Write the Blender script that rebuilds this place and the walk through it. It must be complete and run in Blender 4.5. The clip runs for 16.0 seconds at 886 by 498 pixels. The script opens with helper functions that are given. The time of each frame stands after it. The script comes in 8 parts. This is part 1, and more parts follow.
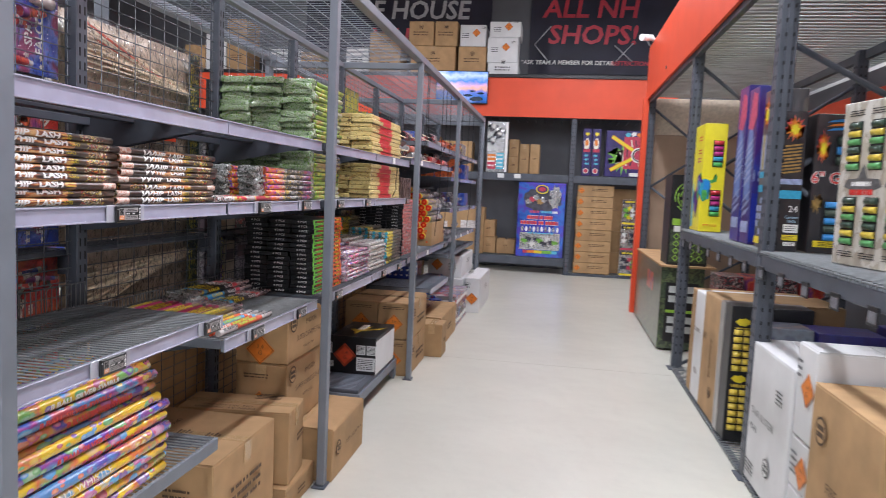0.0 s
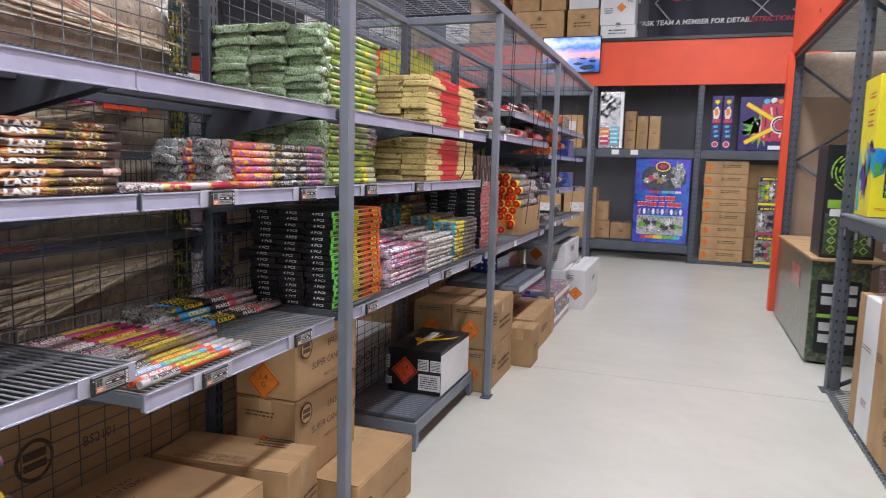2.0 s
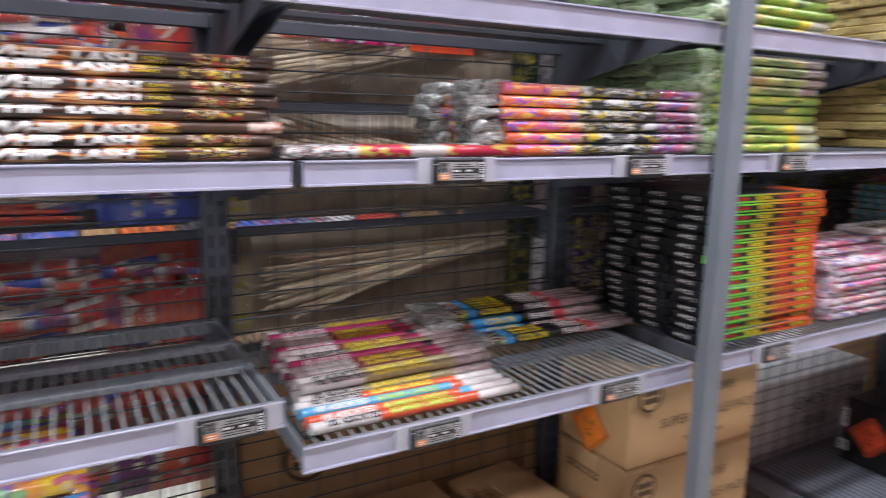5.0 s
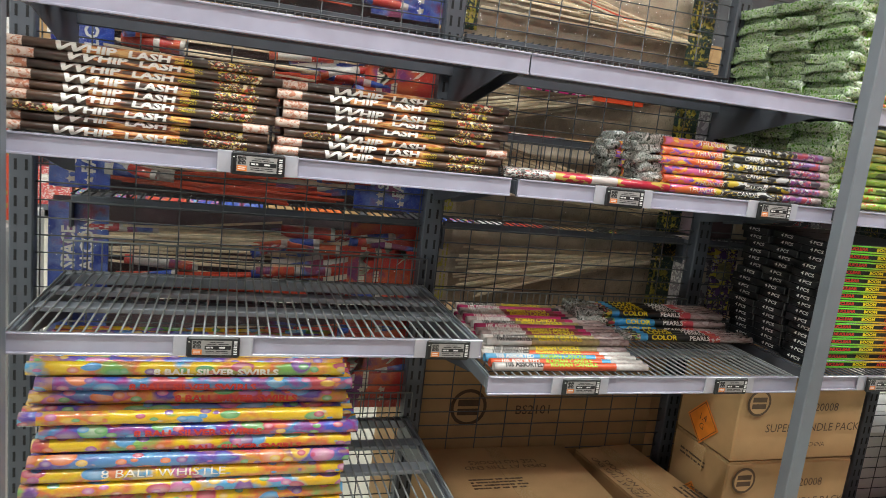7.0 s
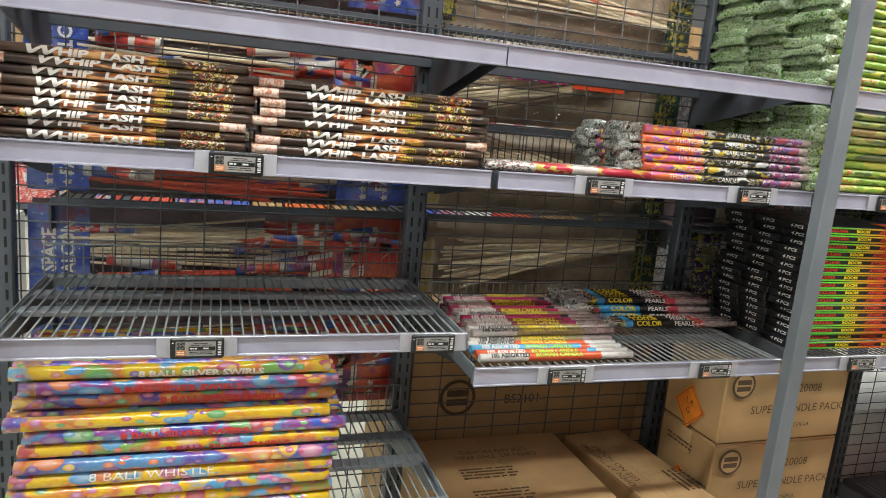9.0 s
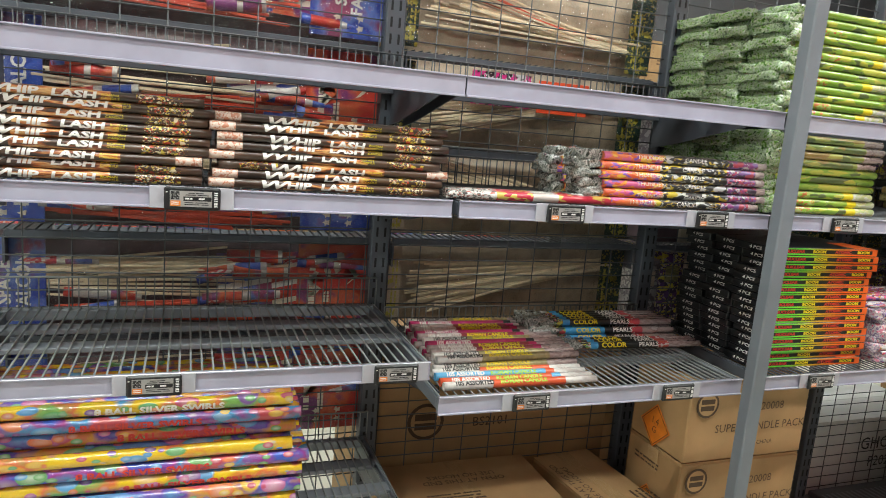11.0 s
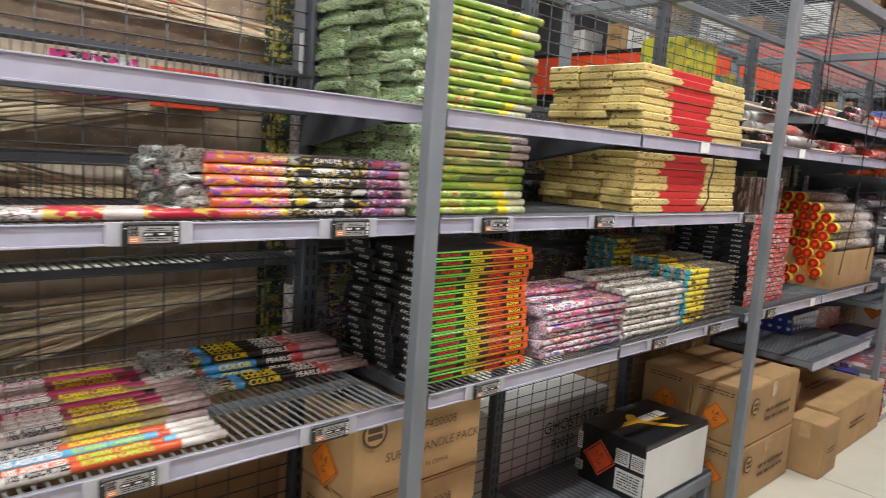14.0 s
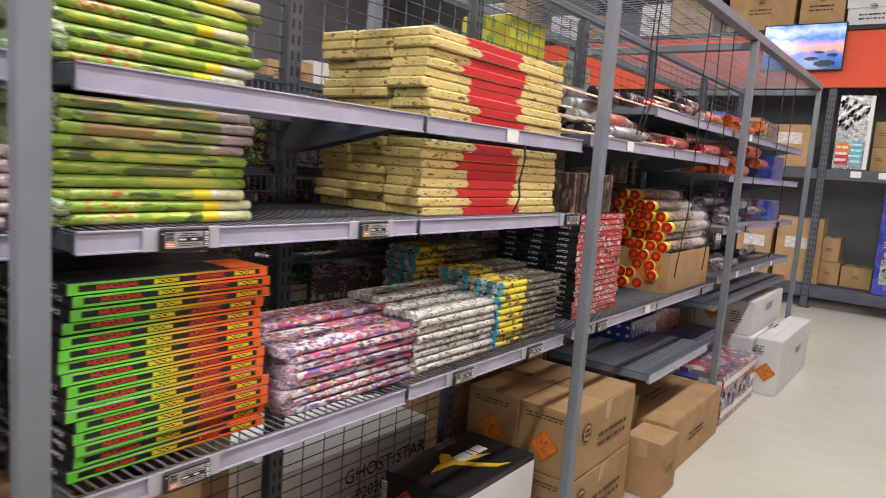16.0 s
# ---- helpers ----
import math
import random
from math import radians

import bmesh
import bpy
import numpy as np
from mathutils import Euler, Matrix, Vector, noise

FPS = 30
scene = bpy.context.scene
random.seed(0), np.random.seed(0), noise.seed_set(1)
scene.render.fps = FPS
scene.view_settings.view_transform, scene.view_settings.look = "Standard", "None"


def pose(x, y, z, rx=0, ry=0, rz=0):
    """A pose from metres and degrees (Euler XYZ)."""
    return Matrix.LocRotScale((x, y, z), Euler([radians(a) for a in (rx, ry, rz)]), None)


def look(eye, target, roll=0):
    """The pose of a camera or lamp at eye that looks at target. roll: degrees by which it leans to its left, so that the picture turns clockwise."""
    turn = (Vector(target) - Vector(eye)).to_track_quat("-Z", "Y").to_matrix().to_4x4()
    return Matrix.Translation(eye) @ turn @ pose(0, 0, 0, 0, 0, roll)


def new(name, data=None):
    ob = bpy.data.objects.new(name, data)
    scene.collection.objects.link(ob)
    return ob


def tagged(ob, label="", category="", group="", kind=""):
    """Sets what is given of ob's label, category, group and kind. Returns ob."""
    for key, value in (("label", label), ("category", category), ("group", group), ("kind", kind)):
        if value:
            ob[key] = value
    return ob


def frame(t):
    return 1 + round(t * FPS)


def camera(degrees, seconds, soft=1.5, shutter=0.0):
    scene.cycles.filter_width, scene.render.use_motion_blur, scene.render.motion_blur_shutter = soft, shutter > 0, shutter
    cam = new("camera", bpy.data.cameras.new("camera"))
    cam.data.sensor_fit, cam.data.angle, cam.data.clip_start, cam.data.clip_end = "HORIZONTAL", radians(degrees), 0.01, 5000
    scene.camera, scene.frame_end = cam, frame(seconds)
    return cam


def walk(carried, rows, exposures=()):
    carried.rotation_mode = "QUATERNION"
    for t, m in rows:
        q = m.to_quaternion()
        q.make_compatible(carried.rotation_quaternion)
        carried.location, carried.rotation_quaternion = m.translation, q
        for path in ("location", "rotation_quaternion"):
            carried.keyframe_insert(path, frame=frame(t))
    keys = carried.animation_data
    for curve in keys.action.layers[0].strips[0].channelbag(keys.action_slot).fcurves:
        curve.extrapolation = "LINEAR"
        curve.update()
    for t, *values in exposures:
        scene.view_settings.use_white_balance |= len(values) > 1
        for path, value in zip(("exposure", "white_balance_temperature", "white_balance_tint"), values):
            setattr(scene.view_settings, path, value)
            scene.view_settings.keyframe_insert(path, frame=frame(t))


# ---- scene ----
cam = camera(65.9, 16.0, soft=0.5, shutter=0.5)
PATH = [
    (0, (1.184, -2.327, 1.575), (0.859, -0.361, 1.4), 2.6),
    (0.5, (1.229, -2.053, 1.577), (0.765, -0.115, 1.405), 1.5),
    (1, (1.256, -1.82, 1.58), (0.7, 0.093, 1.399), 1.5),
    (1.5, (1.255, -1.568, 1.585), (0.644, 0.325, 1.381), 1.6),
    (2, (1.246, -1.323, 1.577), (0.589, 0.55, 1.334), 1.5),
    (2.5, (1.249, -1.095, 1.563), (0.473, 0.727, 1.288), 1.2),
    (3, (1.259, -0.891, 1.556), (0.329, 0.855, 1.266), 1.0),
    (3.5, (1.213, -0.667, 1.556), (0.201, 1.032, 1.261), 1.3),
    (4, (1.144, -0.451, 1.559), (0.046, 1.195, 1.263), 2.4),
    (4.5, (1.075, -0.357, 1.534), (-0.293, 1.064, 1.205), 2.0),
    (5, (1.092, -0.34, 1.559), (-0.621, 0.623, 1.187), 1.0),
    (5.2, (1.13, -0.348, 1.564), (-0.656, 0.467, 1.185), 1.3),
    (7.3, (1.543, -0.67, 1.592), (-0.333, -0.072, 1.245), 6.7),
    (7.5, (1.535, -0.668, 1.596), (-0.339, -0.07, 1.233), 6.7),
    (8, (1.528, -0.661, 1.602), (-0.342, -0.058, 1.227), 6.1),
    (8.5, (1.524, -0.627, 1.622), (-0.336, -0.017, 1.209), 6.0),
    (9, (1.533, -0.638, 1.603), (-0.327, -0.006, 1.227), 5.2),
    (11.3, (1.532, -0.608, 1.653), (-0.302, 0.124, 1.332), 4.7),
    (11.5, (1.521, -0.618, 1.624), (-0.301, 0.152, 1.33), 4.6),
    (12, (1.53, -0.587, 1.633), (-0.268, 0.234, 1.329), 4.5),
    (12.5, (1.543, -0.562, 1.632), (-0.218, 0.34, 1.34), 4.0),
    (13, (1.508, -0.47, 1.653), (-0.141, 0.622, 1.354), 4.0),
    (13.2, (1.458, -0.403, 1.657), (-0.136, 0.767, 1.351), 4.1),
    (13.5, (1.41, -0.323, 1.642), (-0.114, 0.94, 1.357), 3.7),
    (14, (1.37, -0.179, 1.663), (-0.085, 1.165, 1.387), 4.0),
    (14.5, (1.32, -0.031, 1.668), (-0.041, 1.408, 1.393), 4.2),
    (15, (1.269, 0.171, 1.665), (0.004, 1.699, 1.408), 4.9),
    (15.5, (1.217, 0.331, 1.664), (0.001, 1.901, 1.429), 4.9),
    (16, (1.229, 0.509, 1.657), (0.04, 2.097, 1.405), 4.2),
]
EXPOSURES = [(0, 0.02, 6150, 24), (4.0, 0.03, 6150, 24), (5.2, 0.18, 6100, 23), (7.3, 0.06, 6750, 9), (11.3, 0.12, 6750, 7), (12.5, 0.12, 6750, 8), (16, 0.07, 6800, 20)]
walk(cam, [(t, look(eye, target, roll)) for t, eye, target, roll in PATH], EXPOSURES)

# ---- light ----
world = bpy.data.worlds.new("world")
scene.world = world
world.use_nodes = True
world.node_tree.nodes["Background"].inputs[0].default_value = (0.75, 0.82, 0.9, 1)
world.node_tree.nodes["Background"].inputs[1].default_value = 0.12
LAMP_WATTS = 63.0


def lamp(x, y, z, sx, sy, watts):
    d = bpy.data.lights.new("ceiling_lamp", "AREA")
    d.shape, d.size, d.size_y, d.energy, d.color = "RECTANGLE", sx, sy, watts, (0.93, 1.0, 0.98)
    ob = new("ceiling_lamp", d)
    ob.location = (x, y, z)
    return ob


# ---- materials ----
def mat(name, color, rough=0.5, metal=0.0, var=0.15, scale=30.0, bump=0.1, coat=0.0, fine=400.0, spread=0.0):
    """A painted or plain surface: large stains and fine grain in the colour, relief from the grain."""
    m = bpy.data.materials.new(name)
    m.use_nodes = True
    nt = m.node_tree
    b = nt.nodes["Principled BSDF"]
    b.inputs["Roughness"].default_value = rough
    b.inputs["Metallic"].default_value = metal
    b.inputs["Coat Weight"].default_value = coat
    b.inputs["Coat Roughness"].default_value = 0.12
    tc = nt.nodes.new("ShaderNodeTexCoord")
    big = nt.nodes.new("ShaderNodeTexNoise")
    big.inputs["Scale"].default_value = scale
    big.inputs["Detail"].default_value = 4
    nt.links.new(tc.outputs["Object"], big.inputs["Vector"])
    small = nt.nodes.new("ShaderNodeTexNoise")
    small.inputs["Scale"].default_value = fine
    nt.links.new(tc.outputs["Object"], small.inputs["Vector"])
    mix = nt.nodes.new("ShaderNodeMix")
    mix.data_type = "RGBA"
    lo = [max(0, c * (1 - var)) for c in color]
    hi = [min(1, c * (1 + var)) for c in color]
    mix.inputs["A"].default_value, mix.inputs["B"].default_value = (*lo, 1), (*hi, 1)
    ramp = nt.nodes.new("ShaderNodeMapRange")
    ramp.inputs["From Min"].default_value, ramp.inputs["From Max"].default_value = 0.3, 0.7
    nt.links.new(big.outputs["Fac"], ramp.inputs["Value"])
    nt.links.new(ramp.outputs["Result"], mix.inputs["Factor"])
    out = mix.outputs["Result"]
    if spread:
        info = nt.nodes.new("ShaderNodeObjectInfo")
        hsv = nt.nodes.new("ShaderNodeHueSaturation")
        rng = nt.nodes.new("ShaderNodeMapRange")
        rng.inputs["To Min"].default_value, rng.inputs["To Max"].default_value = 1 - spread, 1 + spread
        nt.links.new(info.outputs["Random"], rng.inputs["Value"])
        nt.links.new(rng.outputs["Result"], hsv.inputs["Value"])
        nt.links.new(out, hsv.inputs["Color"])
        out = hsv.outputs["Color"]
    nt.links.new(out, b.inputs["Base Color"])
    rr = nt.nodes.new("ShaderNodeMapRange")
    rr.inputs["To Min"].default_value, rr.inputs["To Max"].default_value = max(0.02, rough - 0.08), min(1, rough + 0.1)
    nt.links.new(small.outputs["Fac"], rr.inputs["Value"])
    nt.links.new(rr.outputs["Result"], b.inputs["Roughness"])
    if bump:
        bp = nt.nodes.new("ShaderNodeBump")
        bp.inputs["Strength"].default_value, bp.inputs["Distance"].default_value = bump, 0.002
        nt.links.new(small.outputs["Fac"], bp.inputs["Height"])
        nt.links.new(bp.outputs["Normal"], b.inputs["Normal"])
    return m


def print_mat(name, colors, scale=40.0, stretch=(1, 1, 1), rough=0.3, coat=0.6, kind="voronoi", wrinkle=0.35):
    """A printed wrapper: patches of several inks, under clear film with wrinkles."""
    m = bpy.data.materials.new(name)
    m.use_nodes = True
    nt = m.node_tree
    b = nt.nodes["Principled BSDF"]
    b.inputs["Roughness"].default_value = rough
    b.inputs["Coat Weight"].default_value = coat
    b.inputs["Coat Roughness"].default_value = 0.08
    tc = nt.nodes.new("ShaderNodeTexCoord")
    info = nt.nodes.new("ShaderNodeObjectInfo")
    mp = nt.nodes.new("ShaderNodeMapping")
    mp.inputs["Scale"].default_value = stretch
    nt.links.new(tc.outputs["Object"], mp.inputs["Vector"])
    add = nt.nodes.new("ShaderNodeVectorMath")
    add.operation = "MULTIPLY_ADD"
    add.inputs[1].default_value = (1, 1, 1)
    off = nt.nodes.new("ShaderNodeVectorMath")
    off.operation = "SCALE"
    off.inputs[0].default_value = (7.3, 3.1, 5.7)
    nt.links.new(info.outputs["Random"], off.inputs["Scale"])
    nt.links.new(mp.outputs["Vector"], add.inputs[0])
    nt.links.new(off.outputs["Vector"], add.inputs[2])
    if kind == "voronoi":
        wob = nt.nodes.new("ShaderNodeTexNoise")
        wob.inputs["Scale"].default_value, wob.inputs["Detail"].default_value = scale * 0.8, 2
        nt.links.new(add.outputs["Vector"], wob.inputs["Vector"])
        amp = nt.nodes.new("ShaderNodeVectorMath")
        amp.operation = "MULTIPLY_ADD"
        amp.inputs[1].default_value = (0.9 / scale, 0.9 / scale, 0.9 / scale)
        nt.links.new(wob.outputs["Color"], amp.inputs[0])
        nt.links.new(add.outputs["Vector"], amp.inputs[2])
        tex = nt.nodes.new("ShaderNodeTexVoronoi")
        tex.inputs["Scale"].default_value = scale
        sep = nt.nodes.new("ShaderNodeSeparateColor")
        nt.links.new(tex.outputs["Color"], sep.inputs["Color"])
        fine = nt.nodes.new("ShaderNodeTexVoronoi")
        fine.inputs["Scale"].default_value = scale * 3.1
        nt.links.new(add.outputs["Vector"], fine.inputs["Vector"])
        sep2 = nt.nodes.new("ShaderNodeSeparateColor")
        nt.links.new(fine.outputs["Color"], sep2.inputs["Color"])
        mask = nt.nodes.new("ShaderNodeTexNoise")
        mask.inputs["Scale"].default_value = scale * 0.45
        nt.links.new(add.outputs["Vector"], mask.inputs["Vector"])
        step = nt.nodes.new("ShaderNodeMapRange")
        step.inputs["From Min"].default_value, step.inputs["From Max"].default_value = 0.47, 0.5
        nt.links.new(mask.outputs["Fac"], step.inputs["Value"])
        pick = nt.nodes.new("ShaderNodeMix")
        nt.links.new(step.outputs["Result"], pick.inputs["Factor"])
        nt.links.new(sep.outputs["Red"], pick.inputs["A"])
        nt.links.new(sep2.outputs["Red"], pick.inputs["B"])
        fac = pick.outputs["Result"]
    else:
        tex = nt.nodes.new("ShaderNodeTexNoise")
        tex.inputs["Scale"].default_value, tex.inputs["Detail"].default_value = scale, 6
        mr = nt.nodes.new("ShaderNodeMapRange")
        mr.inputs["From Min"].default_value, mr.inputs["From Max"].default_value = 0.32, 0.68
        nt.links.new(tex.outputs["Fac"], mr.inputs["Value"])
        fac = mr.outputs["Result"]
    nt.links.new((amp if kind == "voronoi" else add).outputs["Vector"], tex.inputs["Vector"])
    ramp = nt.nodes.new("ShaderNodeValToRGB")
    ramp.color_ramp.interpolation = "CONSTANT" if kind != "soft" else "LINEAR"
    els = ramp.color_ramp.elements
    while len(els) < len(colors):
        els.new(0.5)
    for i, c in enumerate(colors):
        els[i].position, els[i].color = i / len(colors), (*c, 1)
    nt.links.new(fac, ramp.inputs["Fac"])
    nt.links.new(ramp.outputs["Color"], b.inputs["Base Color"])
    n = nt.nodes.new("ShaderNodeTexNoise")
    n.inputs["Scale"].default_value, n.inputs["Detail"].default_value = 55, 3
    nt.links.new(tc.outputs["Object"], n.inputs["Vector"])
    bp = nt.nodes.new("ShaderNodeBump")
    bp.inputs["Strength"].default_value, bp.inputs["Distance"].default_value = wrinkle, 0.004
    nt.links.new(n.outputs["Fac"], bp.inputs["Height"])
    nt.links.new(bp.outputs["Normal"], b.inputs["Coat Normal"])
    nt.links.new(bp.outputs["Normal"], b.inputs["Normal"])
    return m


def ball_mat(name, grounds, inks, scale=26.0):
    """Printed film: soft patches of ground colour with round balls of other inks, under wrinkled clear film."""
    m = print_mat(name, grounds, 9, (1, 0.6, 1), 0.22, 0.9, "soft", 0.6)
    nt = m.node_tree
    b = nt.nodes["Principled BSDF"]
    under = b.inputs["Base Color"].links[0].from_socket
    place = [n for n in nt.nodes if n.type == "TEX_NOISE"][0].inputs["Vector"].links[0].from_socket
    last = under
    for k, (sc, r) in enumerate(((scale, 0.5), (scale * 1.9, 0.4))):
        cells = nt.nodes.new("ShaderNodeTexVoronoi")
        cells.inputs["Scale"].default_value = sc
        cells.inputs["Randomness"].default_value = 0.8
        nt.links.new(place, cells.inputs["Vector"])
        edge = nt.nodes.new("ShaderNodeMapRange")
        edge.inputs["From Min"].default_value, edge.inputs["From Max"].default_value = r, r - 0.06
        nt.links.new(cells.outputs["Distance"], edge.inputs["Value"])
        sep = nt.nodes.new("ShaderNodeSeparateColor")
        nt.links.new(cells.outputs["Color"], sep.inputs["Color"])
        some = nt.nodes.new("ShaderNodeMath")
        some.operation = "GREATER_THAN"
        some.inputs[1].default_value = 0.3
        nt.links.new(sep.outputs["Green"], some.inputs[0])
        both = nt.nodes.new("ShaderNodeMath")
        both.operation = "MULTIPLY"
        nt.links.new(edge.outputs["Result"], both.inputs[0])
        nt.links.new(some.outputs["Value"], both.inputs[1])
        ramp = nt.nodes.new("ShaderNodeValToRGB")
        ramp.color_ramp.interpolation = "CONSTANT"
        els = ramp.color_ramp.elements
        while len(els) < len(inks):
            els.new(0.5)
        for i, c in enumerate(inks):
            els[i].position, els[i].color = i / len(inks), (*c, 1)
        nt.links.new(sep.outputs["Red"], ramp.inputs["Fac"])
        shine = nt.nodes.new("ShaderNodeMapRange")
        shine.inputs["From Min"].default_value, shine.inputs["From Max"].default_value = 0.0, r
        shine.inputs["To Min"].default_value, shine.inputs["To Max"].default_value = 0.55, 0.0
        nt.links.new(cells.outputs["Distance"], shine.inputs["Value"])
        pale = nt.nodes.new("ShaderNodeMix")
        pale.data_type = "RGBA"
        pale.inputs[7].default_value = (0.75, 0.74, 0.7, 1)
        nt.links.new(shine.outputs["Result"], pale.inputs[0])
        nt.links.new(ramp.outputs["Color"], pale.inputs[6])
        mix = nt.nodes.new("ShaderNodeMix")
        mix.data_type = "RGBA"
        nt.links.new(both.outputs["Value"], mix.inputs[0])
        nt.links.new(last, mix.inputs[6])
        nt.links.new(pale.outputs[2], mix.inputs[7])
        last = mix.outputs[2]
    nt.links.new(last, b.inputs["Base Color"])
    return m


def glow_mat(name, color, strength):
    m = bpy.data.materials.new(name)
    m.use_nodes = True
    b = m.node_tree.nodes["Principled BSDF"]
    b.inputs["Base Color"].default_value = (*color, 1)
    b.inputs["Emission Color"].default_value = (*color, 1)
    b.inputs["Emission Strength"].default_value = strength
    return m


def film_mat(name, rough=0.1, gloss=1.6, scale=26.0):
    """Clear crinkled film: see-through, with a sheen that follows its folds."""
    m = bpy.data.materials.new(name)
    m.use_nodes = True
    nt = m.node_tree
    nt.nodes.remove(nt.nodes["Principled BSDF"])
    tc, n, bp, fr, gain, clear, shine, mix = (nt.nodes.new(k) for k in ("ShaderNodeTexCoord", "ShaderNodeTexNoise", "ShaderNodeBump", "ShaderNodeFresnel", "ShaderNodeMath", "ShaderNodeBsdfTransparent", "ShaderNodeBsdfGlossy", "ShaderNodeMixShader"))
    n.inputs["Scale"].default_value, n.inputs["Detail"].default_value = scale, 5
    nt.links.new(tc.outputs["Object"], n.inputs["Vector"])
    bp.inputs["Strength"].default_value, bp.inputs["Distance"].default_value = 1.0, 0.03
    nt.links.new(n.outputs["Fac"], bp.inputs["Height"])
    fr.inputs["IOR"].default_value = 1.5
    nt.links.new(bp.outputs["Normal"], fr.inputs["Normal"])
    gain.operation, gain.use_clamp = "MULTIPLY", True
    gain.inputs[1].default_value = gloss
    nt.links.new(fr.outputs["Fac"], gain.inputs[0])
    clear.inputs["Color"].default_value = (0.95, 0.94, 0.92, 1)
    shine.inputs["Roughness"].default_value = rough
    nt.links.new(bp.outputs["Normal"], shine.inputs["Normal"])
    nt.links.new(gain.outputs["Value"], mix.inputs[0])
    nt.links.new(clear.outputs[0], mix.inputs[1])
    nt.links.new(shine.outputs[0], mix.inputs[2])
    nt.links.new(mix.outputs[0], nt.nodes["Material Output"].inputs["Surface"])
    return m


STEEL = mat("grey_powder_coated_steel", (0.17, 0.19, 0.22), 0.42, var=0.12, scale=6)
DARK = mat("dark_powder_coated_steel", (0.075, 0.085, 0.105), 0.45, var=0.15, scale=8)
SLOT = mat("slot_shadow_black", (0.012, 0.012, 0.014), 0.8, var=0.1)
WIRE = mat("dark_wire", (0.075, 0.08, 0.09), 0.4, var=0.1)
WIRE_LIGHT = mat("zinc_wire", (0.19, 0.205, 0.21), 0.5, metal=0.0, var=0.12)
STRIP = mat("clear_grey_price_strip", (0.39, 0.385, 0.49), 0.2, var=0.1, scale=9, bump=0.02, coat=0.5)
STRIP_CLEAR = mat("clear_tag_holder", (0.43, 0.43, 0.49), 0.15, var=0.05, bump=0.02, coat=0.6)
BLACK = mat("black_plastic", (0.012, 0.012, 0.014), 0.35, var=0.2)
WHITE = mat("white_print", (0.75, 0.75, 0.74), 0.5, var=0.05)
PAPER = mat("label_grey_white", (0.31, 0.3, 0.295), 0.45, var=0.1)
RED = mat("red_print", (0.55, 0.03, 0.035), 0.35, var=0.1, coat=0.3)
ORANGE = mat("orange_painted_board", (0.74, 0.075, 0.02), 0.45, var=0.06, scale=3)
ORANGE_LABEL = mat("orange_hazard_label", (0.72, 0.20, 0.02), 0.5, var=0.1)
CARD = mat("brown_cardboard", (0.40, 0.245, 0.115), 0.75, var=0.13, scale=7, bump=0.25, fine=180, spread=0.12)
CARD_DARK = mat("brown_carton_print", (0.085, 0.05, 0.028), 0.8, var=0.15)
TAPE = mat("parcel_tape", (0.47, 0.31, 0.16), 0.25, var=0.08, coat=0.4)
WHITE_CARD = mat("white_cardboard", (0.66, 0.66, 0.66), 0.6, var=0.06, scale=5, bump=0.15)
WALL_GREY = mat("dark_grey_painted_wall", (0.13, 0.135, 0.15), 0.65, var=0.1, scale=2)
# For unseen walls, kept pale to bounce fill into the shelves.
WALL_LIGHT = mat("light_grey_wall", (0.66, 0.67, 0.67), 0.7, var=0.06, scale=1.5)
CEIL = mat("white_ceiling", (0.78, 0.79, 0.79), 0.8, var=0.05, scale=1)
NAVY = mat("navy_vinyl_banner", (0.012, 0.011, 0.03), 0.55, var=0.25, scale=3, bump=0.05)
PLY = mat("plywood_panel", (0.36, 0.25, 0.17), 0.6, var=0.1, scale=4)
GALV = mat("galvanised_deck", (0.50, 0.53, 0.52), 0.45, metal=0.3, var=0.12, scale=5)
CORD = mat("black_cord", (0.01, 0.01, 0.011), 0.6, var=0.1)
GLOW = glow_mat("lamp_diffuser", (1.0, 0.97, 0.93), 6.0)


def floor_mat():
    m = mat("polished_concrete", (0.55, 0.54, 0.47), 0.33, var=0.07, scale=1.1, bump=0.03, fine=120)
    nt = m.node_tree
    b = nt.nodes["Principled BSDF"]
    src = b.inputs["Base Color"].links[0].from_socket
    tc = nt.nodes.new("ShaderNodeTexCoord")
    n = nt.nodes.new("ShaderNodeTexNoise")
    n.inputs["Scale"].default_value, n.inputs["Detail"].default_value, n.inputs["Roughness"].default_value = 4.5, 8, 0.7
    nt.links.new(tc.outputs["Object"], n.inputs["Vector"])
    mr = nt.nodes.new("ShaderNodeMapRange")
    mr.inputs["From Min"].default_value, mr.inputs["From Max"].default_value = 0.45, 0.75
    mr.inputs["To Min"].default_value, mr.inputs["To Max"].default_value = 0.0, 0.22
    nt.links.new(n.outputs["Fac"], mr.inputs["Value"])
    mx = nt.nodes.new("ShaderNodeMix")
    mx.data_type = "RGBA"
    mx.inputs["B"].default_value = (0.36, 0.34, 0.30, 1)
    nt.links.new(mr.outputs["Result"], mx.inputs["Factor"])
    nt.links.new(src, mx.inputs["A"])
    nt.links.new(mx.outputs["Result"], b.inputs["Base Color"])
    return m


FLOOR = floor_mat()


